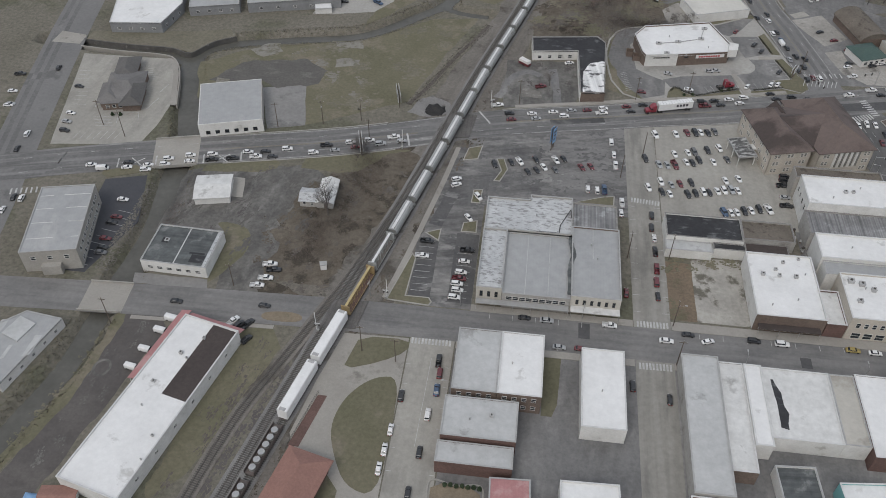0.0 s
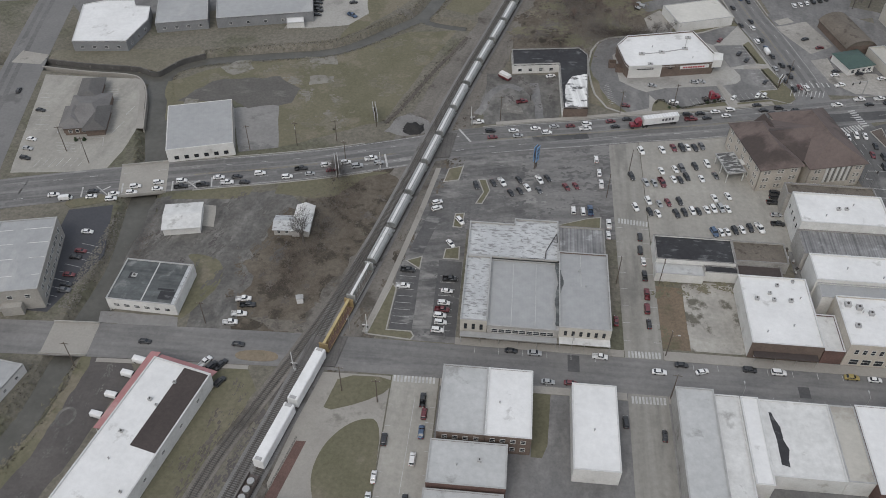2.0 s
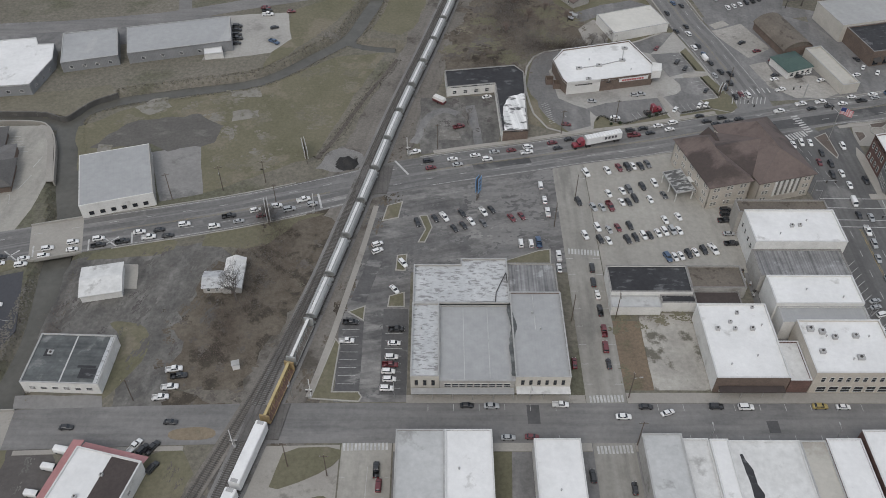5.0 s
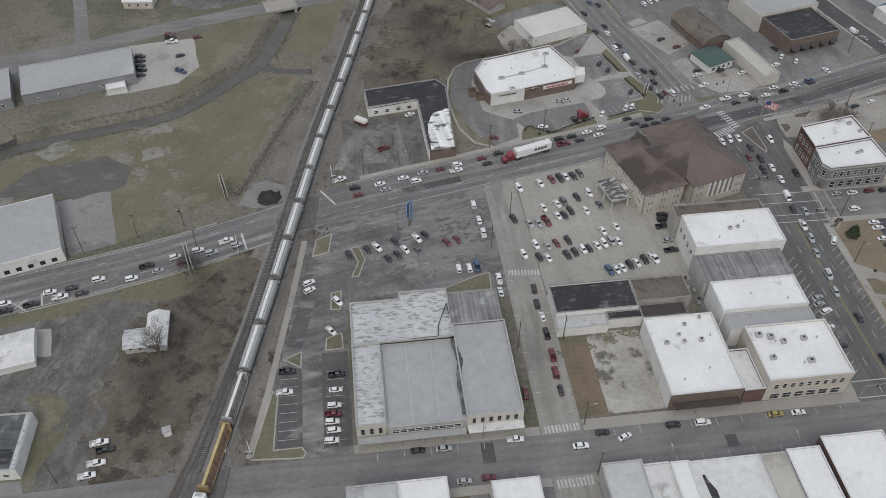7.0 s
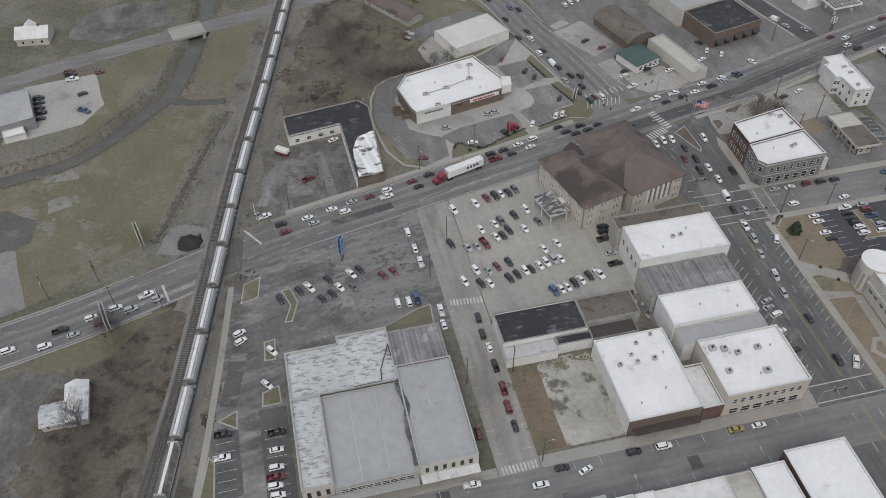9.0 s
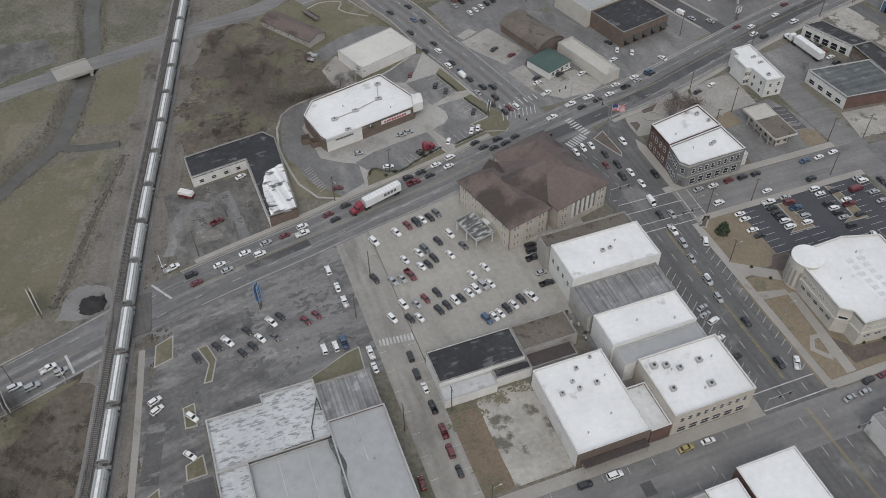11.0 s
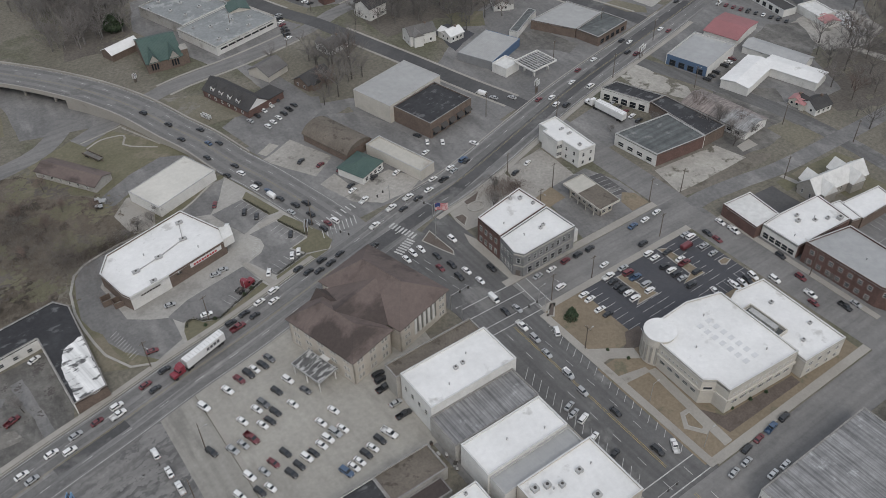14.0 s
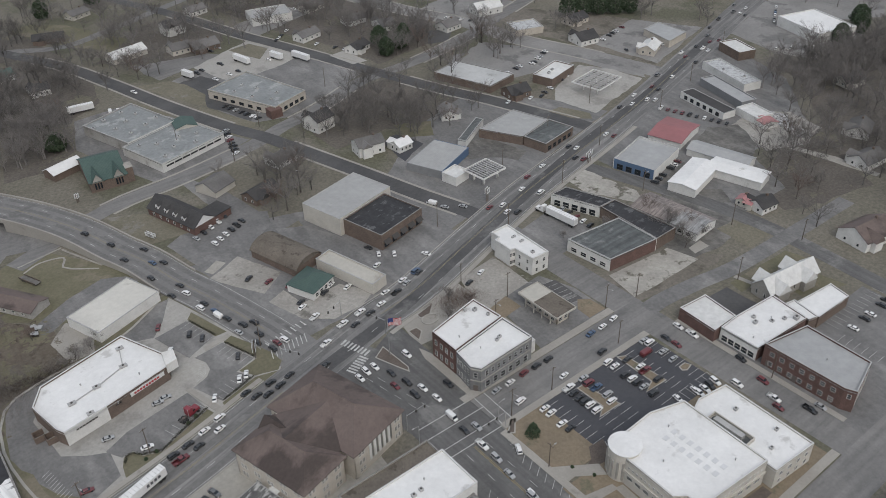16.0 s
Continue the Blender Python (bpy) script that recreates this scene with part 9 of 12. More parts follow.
HOUSES = [
    (212, 443, 11, 10, 12, 6.2, "white_wall", "shingle_dark"), (216, 407, 13, 9, -10, 5.2, "white_wall", "shingle_grey"), (229, 399, 8, 7, 5, 3.2, "white_wall", "roof_white"),
    (305.5, 266, 5, 5, 10, 2.8, "cream", "roof_red"), (308.5, 259.5, 9, 8, -6, 3.0, "white_wall", "shingle_dark"), (319, 221, 17, 13, -8, 4.4, "white_wall", "shingle_brown"),
    (375, 251, 14, 10, -5, 3.2, "white_wall", "shingle_grey"), (309, 406, 12, 10, -8, 3.4, "brick_brown", "shingle_dark"), 
    (203, 584, 12, 10, 0, 3.2, "cream", "shingle_grey"), (176, 597, 22, 10, 10, 3.2, "cream", "roof_offwhite"), (120, 579, 10, 9, 0, 3.4, "white_wall", "shingle_dark"),
    (216, 578, 16, 11, 0, 3.2, "brick_brown", "shingle_grey"), (407, 398.5, 14, 9, 24, 3.4, "brick_tan", "roof_offwhite"),
    (308, 555, 14, 9, -8, 3.2, "white_wall", "shingle_grey"), (317, 534, 10, 14, -8, 3.2, "white_wall", "shingle_grey"), 
    (158, 404, 14, 9, 15, 3.0, "brick_brown", "shingle_dark"), (180, 425, 12, 9, 12, 3.0, "white_wall", "shingle_grey"), (-250, 372, 12, 9, 8, 3.0, "white_wall", "shingle_grey"),
    (-99, 412, 13, 10, -6, 3.4, "brick_tan", "roof_offwhite"), (-172, 405, 11, 9, 10, 3.2, "white_wall", "roof_offwhite"), (-250, 402, 12, 10, 8, 3.2, "cream", "shingle_dark"),
    (267, 411, 11, 8, 62, 3.0, "white_wall", "shingle_grey"), (271, 551, 15, 9, 14, 3.2, "white_wall", "shingle_grey"), (283, 514, 13, 9, 20, 3.2, "white_wall", "shingle_dark"),
    (301, 594, 15, 9, 10, 3.2, "cream", "shingle_grey"), (214, 617, 13, 10, 0, 5.6, "white_wall", "shingle_dark"), (390, 434, 13, 12, -8, 3.4, "white_wall", "shingle_dark"),
    (382, 512, 18, 12, -10, 4.0, "white_wall", "roof_offwhite"), (179, 688, 14, 9, 20, 3.0, "cream", "shingle_grey"), (150, 655, 18, 9, -20, 3.0, "brick_brown", "shingle_dark"),
    (240, 640, 13, 9, 12, 3.2, "white_wall", "shingle_grey"), (330, 655, 15, 10, -5, 3.2, "brick_tan", "shingle_grey"), (420, 560, 18, 12, -8, 4.0, "brick_brown", "shingle_grey"),
    (465, 540, 14, 10, 5, 3.2, "white_wall", "shingle_dark"), (440, 600, 15, 10, 15, 3.2, "cream", "shingle_grey"), (505, 470, 18, 12, -10, 4.2, "brick_tan", "roof_offwhite"),
    (400, 268, 14, 10, 20, 3.2, "white_wall", "shingle_grey"), (448, 300, 13, 9, -15, 3.2, "cream", "shingle_dark"), (110, 612, 12, 9, 8, 3.2, "white_wall", "roof_green"),
    (560, 430, 20, 12, -12, 4.0, "white_wall", "roof_offwhite"), (372, 590, 14, 9, 5, 3.2, "white_wall", "shingle_dark"),
    (410, 460, 14, 10, 0, 3.2, "brick_tan", "shingle_dark"), (345, 505, 12, 10, 5, 3.2, "white_wall", "shingle_grey"),
]
for x, y, L, W, rot, eave, wall, roof in HOUSES:
    tone = {"white_wall": "white", "cream": "cream", "brick_brown": "brown brick", "brick_tan": "tan brick"}[wall]
    top = {"shingle_grey": "grey shingle", "shingle_dark": "dark shingle", "shingle_brown": "brown shingle", "roof_white": "white metal", "roof_offwhite": "pale metal", "roof_red": "red metal", "roof_green": "green metal"}[roof]
    hs = gable_building("house", f"{tone} house with {top} gable roof among trees", x - L / 2, y - W / 2, x + L / 2, y + W / 2, eave, eave + min(L, W) * 0.28, wall, roof, rot, windows=(("s", 3, 1.1, 1.3, (1.0,), "far"), ("w", 2, 1.1, 1.3, (1.0,), "far")), category="house")
    k = len(bpy.data.objects) % 4
    rise = min(L, W) * 0.28
    u, s = (-0.22 if k % 2 else 0.24) * L, (1 if k < 2 else -1)
    bm = bmesh.new()
    y0, y1 = s * W * 0.1, s * (W / 2 + 2.2)
    v = [bm.verts.new(c) for c in ((u - 2.6, y1, eave), (u + 2.6, y1, eave), (u, y1, eave + rise * 0.85), (u - 2.6, y0, eave), (u + 2.6, y0, eave), (u, y0, eave + rise * 0.85))]
    for f in ((0, 1, 2), (5, 4, 3), (0, 2, 5, 3), (2, 1, 4, 5), (0, 3, 4, 1)):
        bm.faces.new([v[q] for q in f])
    bmesh.ops.recalc_face_normals(bm, faces=bm.faces)
    part("porch_roof", bm, roof, hs)
    bm = bmesh.new()
    box(bm, u - 2.3, min(s * W / 2, y1 - s * 0.3), -0.5, u + 2.3, max(s * W / 2, y1 - s * 0.3), eave)
    part("porch_wall", bm, wall, hs)
    bm = bmesh.new()
    box(bm, -u - 0.45, -0.45, eave + rise * 0.4, -u + 0.45, 0.45, eave + rise + 0.9)
    part("chimney", bm, "brick_brown", hs)
B("repair_shop", "garage with pale metal roof and blue side wall", 221, 368, 246, 386, 3.8, "grey_wall", "roof_greyy", 22, parapet=0.05, fronts={"s": "blue_wall", "e": "blue_wall"})
B("shop_building", "gas station shop with pale roof", 225, 356, 234, 364, 3.8, "white_wall", "roof_offwhite", 12)
PB("shop_building", "brick store with grey flat roof", [(263.3, 383.2), (273.4, 363.6), (294.8, 368.6), (289.7, 387.5)], 4.4, "brick_brown", "roof_greyy", 0.2)
PB("shop_building", "brick store with dark flat roof", [(273.7, 363.2), (276, 351.1), (297.8, 355), (295.1, 368.2)], 4.4, "brick_brown", "roof_slate", 0.3, units=((-6, 2, 2, 2, 1), (4, -2, 2, 2, 1)), windows=((1, 5, 2.4, 2.2, (0.5,), "dark_frame"),))
PB("shed", "long low shed with white wall and dark roof", [(250.4, 383.4), (252.4, 379.6), (266, 387.4), (273.5, 391.4), (272, 395.4)], 3.2, "white_wall", "roof_slate", 0.1)
B("store", "small brick store with pale roof at the gas station", 328, 403, 351, 415, 4.2, "brick_brown", "roof_offwhite", 14, units=((-5, 0, 2, 2, 1), (0, 1, 2, 1.6, 1)))
PB("shop_building", "wide brick building with pale grey roof", [(290.2, 450.6), (300.5, 416.6), (320.6, 420.1), (309.3, 454.6)], 4.0, "brick_brown", "roof_palegrey", 0.25, units=((-3, 4, 1.4, 1.4, 0.9), (4, -8, 1.6, 1.4, 0.9), (2, 9, 1.2, 1.2, 0.8)))
B("shop_building", "long metal building with pale roof", 403, 328, 414, 362, 3.8, "white_wall", "roof_patched", -16, units=((-2, 4, 1.4, 1.4, 0.8), (2, -8, 1.4, 1.4, 0.8)))
B("shop_building", "long metal building with grey roof", 384.5, 317, 393.5, 350, 3.6, "grey_wall", "roof_grey", -16)
B("shop_building", "long showroom with dark roof", 366.5, 317, 374.5, 347, 3.4, "white_wall", "shingle_dark", -10, parapet=0.1, windows=(("w", 6, 2.2, 2.0, (0.6,), "dark_frame"),))
B("shed", "small white shed behind the showroom", 372.5, 303, 383, 317, 3.2, "white_wall", "roof_offwhite", -12)
B("shop_building", "low building with pale roof by the highway", 434, 354, 445, 372, 4.6, "brick_brown", "roof_offwhite", -18)
PB("shop_building", "wide low store with grey roof by the highway", [(418.8, 394.2), (438.2, 397.1), (438.9, 418.6), (423.7, 416.9)], 4.0, "brick_tan", "roof_grey", 0.2, units=((-3, 2, 1.6, 1.6, 0.9),))
B("shop_building", "large store with white roof far along the highway", 490, 336, 518, 370, 5.6, "white_wall", "roof_white", -16)
B("shop_building", "low building with pale roof among trees", 258, 588, 284, 606, 4.6, "white_wall", "roof_greyy", -14)
B("shop_building", "brick commercial building with grey roof", 368, 463, 386, 478, 3.6, "brick_tan", "roof_patched", -20)


def fuel_canopy(label, x, y, L, W, rot, h=4.6):
    c = thing("fuel_canopy", label, "canopy", pose(x, y, 0, 0, 0, rot))
    bm = bmesh.new()
    for s in (-1, 1):
        box(bm, -L / 2, s * W / 2 - 0.15, h, L / 2, s * W / 2 + 0.15, h + 0.7)
        box(bm, s * L / 2 - 0.15, -W / 2 + 0.15, h, s * L / 2 + 0.15, W / 2 - 0.15, h + 0.7)
    part("fascia", bm, "white_wall", c)
    for k in range(9):
        bm = bmesh.new()
        x0 = -L / 2 + 0.3 + k * (L - 0.6) / 9
        box(bm, x0, -W / 2 + 0.2, h + 0.3, x0 + 0.45, W / 2 - 0.2, h + 0.5)
        part("slat", bm, "unit", c)
    for k in range(4):
        bm = bmesh.new()
        y0 = -W / 2 + (k + 0.5) * W / 4
        box(bm, -L / 2 + 0.2, y0 - 0.15, h + 0.05, L / 2 - 0.2, y0 + 0.15, h + 0.28)
        part("beam", bm, "dark_frame", c)
    for sx in (-0.3, 0.3):
        for sy in (-0.25, 0.25):
            bm = bmesh.new()
            box(bm, sx * L - 0.15, sy * W - 0.15, 0, sx * L + 0.15, sy * W + 0.15, h)
            part("column", bm, "galv", c)
            bm = bmesh.new()
            box(bm, sx * L + 0.6, sy * W - 0.3, 0.0, sx * L + 1.2, sy * W + 0.3, 1.7)
            part("fuel_pump", bm, "white_wall", c)
    return c


fuel_canopy("pale fuel canopy on steel columns", 239.4, 352, 14, 12, 5)
fuel_canopy("wide pale fuel canopy at the far gas station", 346, 384, 21, 17, 10)

# ---- trees ----
def spikes(rows, verts, faces):
    """Twigs as slender three-sided spikes: rows of start, tip and base width."""
    for a, b, w in rows:
        d = (b - a).normalized()
        u = d.orthogonal().normalized()
        v = d.cross(u)
        k = len(verts)
        for t in range(3):
            q = 2.0944 * t
            verts.append(a + (u * math.cos(q) + v * math.sin(q)) * w)
        verts.append(b)
        faces += [(k, k + 1, k + 3), (k + 1, k + 2, k + 3), (k + 2, k, k + 3)]


def tree_meshes(rng, height, spread, twig="twig", name="bare"):
    trunk, limbs, tv, tf = [], [], [], []

    def grow(p, d, length, r, depth):
        bend = Vector((rng.uniform(-1, 1), rng.uniform(-1, 1), rng.uniform(-0.2, 0.6))) * 0.2
        tip = p + (d + bend).normalized() * length
        if depth == 0:
            trunk.append((p, tip, r, r * 0.7))
        elif depth < 3:
            limbs.append((p, tip, r, r * 0.6))
        else:
            spikes([(p, tip, r)], tv, tf)
        if depth >= 5:
            return
        n = (6, 5, 4, 4, 3)[depth]
        for k in range(n):
            f = rng.uniform(0.45, 1.0) if depth else rng.uniform(0.55, 1.0)
            q = p.lerp(tip, f)
            out = Vector((rng.uniform(-1, 1), rng.uniform(-1, 1), 0)).normalized() * spread
            nd = (d * 0.7 + out * rng.uniform(0.5, 1.0) + Vector((0, 0, rng.uniform(0.0, 0.45)))).normalized()
            grow(q, nd, length * (rng.uniform(0.6, 0.95) if depth < 3 else rng.uniform(0.5, 0.8)), max(r * 0.5, 0.022), depth + 1)

    grow(Vector((0, 0, -0.3)), Vector((0, 0, 1)), height * 0.33, height * 0.022, 0)
    bm = bmesh.new()
    for a, b, r0, r1 in trunk:
        tube(bm, a, b, r0, r1, 7)
    for a, b, r0, r1 in limbs[:6]:
        tube(bm, a, b, r0, r1, 5)
    me = mesh_of("trunk", bm, "bark")
    bm = bmesh.new()
    for a, b, r0, r1 in limbs[6:]:
        tube(bm, a, b, r0, r1, 3)
    c = bpy.data.meshes.new("crown")
    base = len(tv)
    lv = [tuple(v.co) for v in bm.verts]
    bm.verts.index_update()
    lf = [tuple(v.index + base for v in f.verts) for f in bm.faces]
    bm.free()
    c.from_pydata([tuple(v) for v in tv] + lv, [], tf + lf)
    c.materials.append(M[twig])
    return me, c


TREES = [tree_meshes(random.Random(k), h, s, t) for k, (h, s, t) in enumerate(((13, 0.85, "twig"), (15, 0.75, "twig"), (11, 1.0, "twig"), (13, 0.9, "red_twig"), (12, 0.85, "twig")))]


def tree(x, y, scale=1.0, k=None, label="bare grey winter tree with fine twigs", z=0.0):
    k = random.randrange(5) if k is None else k
    t = thing("bare_tree", label, "tree", pose(x, y, z, 0, 0, random.uniform(0, 360)) @ Matrix.Scale(scale, 4), "bare trees")
    share("trunk", TREES[k][0], t)
    share("crown", TREES[k][1], t)
    return t


def clear_of_roads(x, y, lines, gap):
    return all(min((p.x - x) ** 2 + (p.y - y) ** 2 for p in line) > gap * gap for line in lines)


def lite_tree(rng, h):
    """A wide-crowned bare tree for the distance: corner places and faces."""
    verts, faces = [], []
    spikes([(Vector((0, 0, -0.3)), Vector((0, 0, h * 0.6)), h * 0.026)], verts, faces)
    for k in range(9):
        w = k * 0.698 + rng.uniform(-0.4, 0.4)
        a = Vector((0, 0, h * rng.uniform(0.2, 0.45)))
        d = Vector((math.cos(w), math.sin(w), rng.uniform(0.6, 1.9))).normalized()
        b = a + d * h * rng.uniform(0.36, 0.52)
        spikes([(a, b, h * 0.01)], verts, faces)
        for _ in range(5):
            p = a.lerp(b, rng.uniform(0.3, 1.0))
            e = (d + Vector((rng.uniform(-1, 1), rng.uniform(-1, 1), rng.uniform(-0.3, 0.8)))).normalized()
            q = p + e * h * rng.uniform(0.16, 0.27)
            spikes([(p, q, h * 0.005)], verts, faces)
            for _ in range(9):
                s = p.lerp(q, rng.uniform(0.15, 1.0))
                f = (e * 0.7 + Vector((rng.uniform(-1, 1), rng.uniform(-1, 1), rng.uniform(-0.4, 0.9)))).normalized()
                spikes([(s, s + f * h * rng.uniform(0.09, 0.19), h * 0.0025)], verts, faces)
    return np.array([tuple(v) for v in verts]), np.array(faces)


LITE = [lite_tree(random.Random(50 + k), 12.5 + k) for k in range(6)]
LITE_MESH = []
for k, (v, f) in enumerate(LITE):
    me = bpy.data.meshes.new("crown")
    me.from_pydata(v[4:].tolist(), [], (f[3:] - 4).tolist())
    me.materials.append(M["red_twig" if k == 3 else "twig"])
    tm = bpy.data.meshes.new("trunk")
    tm.from_pydata(v[:4].tolist(), [], f[:3].tolist())
    tm.materials.append(M["bark"])
    LITE_MESH.append((tm, me))


FAR_ROADS = [STREET_OUT, HIGHWAY, RAMP, FAR_A, FAR_B, FAR_C, FAR_D, FAR_E, SIDE_N, AVE_W, MAIN_TRACK]
FOOTPRINTS = [(o.matrix_basis.translation.x, o.matrix_basis.translation.y, 90 if o.get("category") == "house" else 330) for o in scene.objects if o.get("category") in ("building", "house", "canopy", "trailer")]


def spots(n, x0, y0, x1, y1, slant, gap):
    """Places over a slanted stretch of ground, off the roads and roofs."""
    made = 0
    for _ in range(n * 6):
        if made == n:
            break
        y = random.uniform(y0, y1)
        x = random.uniform(x0, x1) + slant * (y - y0)
        if clear_of_roads(x, y, FAR_ROADS, gap) and all((x - a) ** 2 + (y - b) ** 2 > r for a, b, r in FOOTPRINTS):
            made += 1
            yield x, y


def wood(n, x0, y0, x1, y1, slant=0.0, lo=0.7, hi=1.15, gap=7.5):
    """Single trees that one could count."""
    for x, y in spots(n, x0, y0, x1, y1, slant, gap):
        t = thing("bare_tree", "bare grey winter tree with wide crown", "tree", pose(x, y, 0, 0, 0, random.uniform(0, 360)) @ Matrix.Scale(random.uniform(lo, hi), 4), "bare trees")
        tm, me = random.choice(LITE_MESH)
        share("trunk", tm, t)
        share("crown", me, t)


def forest(label, n, x0, y0, x1, y1, slant=0.0, lo=0.7, hi=1.2, gap=7.0):
    """Crowded far trees that nobody could count."""
    vs, fs, base = [], [], 0
    for x, y in spots(n, x0, y0, x1, y1, slant, gap):
        v, f = random.choice(LITE)
        a, s = random.uniform(0, 6.28), random.uniform(lo, hi)
        c, q = math.cos(a) * s, math.sin(a) * s
        vs.append(np.stack([v[:, 0] * c - v[:, 1] * q + x, v[:, 0] * q + v[:, 1] * c + y, v[:, 2] * s], 1))
        fs.append(f + base)
        base += len(v)
    me = bpy.data.meshes.new("bare_woods")
    me.from_pydata(np.concatenate(vs).tolist(), [], np.concatenate(fs).tolist())
    me.materials.append(M["twig"])
    tagged(new("bare_woods", me), label, "woods", kind="stuff")


forest("dense bare grey woods behind the supermarket", 90, 84, 530, 150, 690)
forest("dense bare grey woods beside the church", 34, 72, 492, 112, 548)
forest("dense bare trees round the white houses", 48, 206, 400, 286, 468, 0.1)
forest("dense bare woods south of the highway", 140, 345, 215, 480, 330, 0.2)
forest("dense bare woods south of the highway", 80, 436, 296, 590, 326)
forest("bare trees between far houses", 70, 262, 500, 345, 640, -0.1)
forest("bare trees between far houses", 60, 150, 575, 300, 720)
forest("bare trees between far houses", 60, 400, 440, 660, 660)
forest("bare treetops on the horizon", 90, 20, 700, 620, 900)
for x, y, s in ((161, 572, 0.9), (168, 561, 1.0), (174, 561, 0.9), (180, 560, 0.85), (171, 584, 1.0), (160, 593, 1.1), (137, 570, 1.0), (256, 428, 1.0), (244, 430, 0.9), (261, 402, 0.7), (235, 439, 0.8), (247, 445, 0.9), (270, 455, 1.05), (297, 444, 1.1), (280, 408, 0.7), (104, 520, 1.0), (112, 512, 0.9), (106, 536, 1.1), (170, 402, 0.8), (160, 396, 0.6), (166, 416, 0.8), (152, 432, 0.7), (206, 448, 0.9), (200, 438, 0.8), (376, 290, 0.8), (366, 284, 0.9), (356, 292, 0.9), (346, 286, 0.8), (340, 276, 0.9), (352, 274, 1.0)):
    t = thing("bare_tree", "bare grey winter tree with wide crown", "tree", pose(x, y, 0, 0, 0, random.uniform(0, 360)) @ Matrix.Scale(s, 4), "bare trees")
    tm, me = random.choice(LITE_MESH)
    share("trunk", tm, t)
    share("crown", me, t)
forest("bare trees along the far streets", 44, 150, 560, 260, 660)
forest("bare trees past the far store", 60, 540, 300, 700, 420)
forest("bare trees beyond the avenue", 50, 440, 400, 620, 520, 0.0, 0.6, 1.0)
forest("bare trees round the far lots", 34, 300, 440, 400, 560)
forest("bare trees behind the repair shops", 24, 414, 300, 470, 340)
forest("bare woods beside the church hall", 40, 70, 500, 116, 600)
for x, y, s in ((327.6, 265.5, 0.9), (343.4, 270.1, 1.0), (325.4, 254.3, 0.9), (317, 246.1, 0.7), (344.3, 278.9, 0.9), (359.6, 270.6, 1.0), (369.6, 266.9, 0.9), (334, 260, 1.0), (350, 262, 0.9), (338, 252, 0.8), (269.9, 287.1, 0.6), (273.9, 268.8, 0.55), (262.5, 277.2, 0.6), (259, 271, 0.5)):
    t = thing("bare_tree", "bare grey winter tree with wide crown", "tree", pose(x, y, 0, 0, 0, random.uniform(0, 360)) @ Matrix.Scale(s, 4), "bare trees")
    tm, me = random.choice(LITE_MESH)
    share("trunk", tm, t)
    share("crown", me, t)
wood(12, 284, 488, 330, 520)
wood(14, 152, 378, 184, 432)
wood(14, 300, 452, 360, 484)
wood(14, 300, 120, 370, 260)
wood(16, -70, 470, 60, 640)
wood(10, -300, 400, -60, 480)
wood(10, 112, 530, 150, 548)
wood(6, 128, 424, 160, 440)
for x, y, s in ((-67, 207, 0.95), (-62, 241, 0.6), (-64.5, 243.5, 0.5), (6, 296, 0.5), (177, 290, 0.55), (173, 296, 0.5), (166, 288, 0.55), (60, 353, 0.45), (66, 354, 0.45), (70, 356, 0.45), (56, 351, 0.4), (262, 262, 0.6), (268, 268, 0.7), (272, 263, 0.6), (266, 274, 0.95), (248, 291, 0.5), (232, 297, 0.4)):
    tree(x, y, s)
for x, y, s in ((24, 362, 0.5), (34, 372, 0.55), (42, 380, 0.5), (28, 384, 0.6), (52, 372, 0.5), (18, 396, 0.7), (40, 396, 0.6)):
    tree(x, y, s, 3)


def thicket(label, n, x0, y0, x1, y1, size, twig, seed):
    """Low brush that nobody could count."""
    rng = random.Random(seed)
    verts, faces = [], []
    for _ in range(n):
        x, y = rng.gauss((x0 + x1) / 2, (x1 - x0) / 4), rng.gauss((y0 + y1) / 2, (y1 - y0) / 4)
        for _ in range(6):
            p = Vector((x + rng.gauss(0, 0.9), y + rng.gauss(0, 0.9), 0))
            d = Vector((rng.uniform(-1, 1), rng.uniform(-1, 1), rng.uniform(0.5, 1.6))).normalized()
            spikes([(p, p + d * size * rng.uniform(0.4, 1.2), 0.022)], verts, faces)
    me = bpy.data.meshes.new("thicket")
    me.from_pydata([tuple(v) for v in verts], [], faces)
    me.materials.append(M[twig])
    tagged(new("thicket", me), label, "brush", kind="stuff")


thicket("reddish-brown brush beside the tracks", 420, -78, 176, -58, 214, 1.6, "red_twig", 1)
thicket("brown brush on the overgrown lot", 900, 10, 345, 62, 405, 2.0, "red_twig", 2)
thicket("grey brush under the billboard", 120, -67, 238, -57, 246, 1.8, "twig", 3)
thicket("grey-brown brush behind the pharmacy drive", 900, 26, 330, 46, 372, 1.8, "twig", 11)
thicket("dark brush at the edge of the overgrown lot", 700, 14, 350, 36, 400, 2.4, "twig", 12)
thicket("dark brush beside the lane to the tracks", 500, -74, 200, -54, 236, 1.4, "twig", 13)
thicket("dark weeds beside the railway", 500, -66, 206, -48, 244, 0.9, "red_twig", 14)
# the next six thickets carry the shade between stems in their twig colour
thicket("hedge along the pharmacy drive, twigs coloured dark for inner shade", 700, 30, 346, 60, 356, 1.5, "shade_twig", 16)
thicket("brush on the overgrown lot, twigs coloured dark for inner shade", 420, 2, 332, 26, 350, 1.5, "shade_twig", 17)
thicket("brush on the overgrown lot, twigs coloured dark for inner shade", 300, 18, 370, 34, 392, 1.6, "shade_twig", 18)
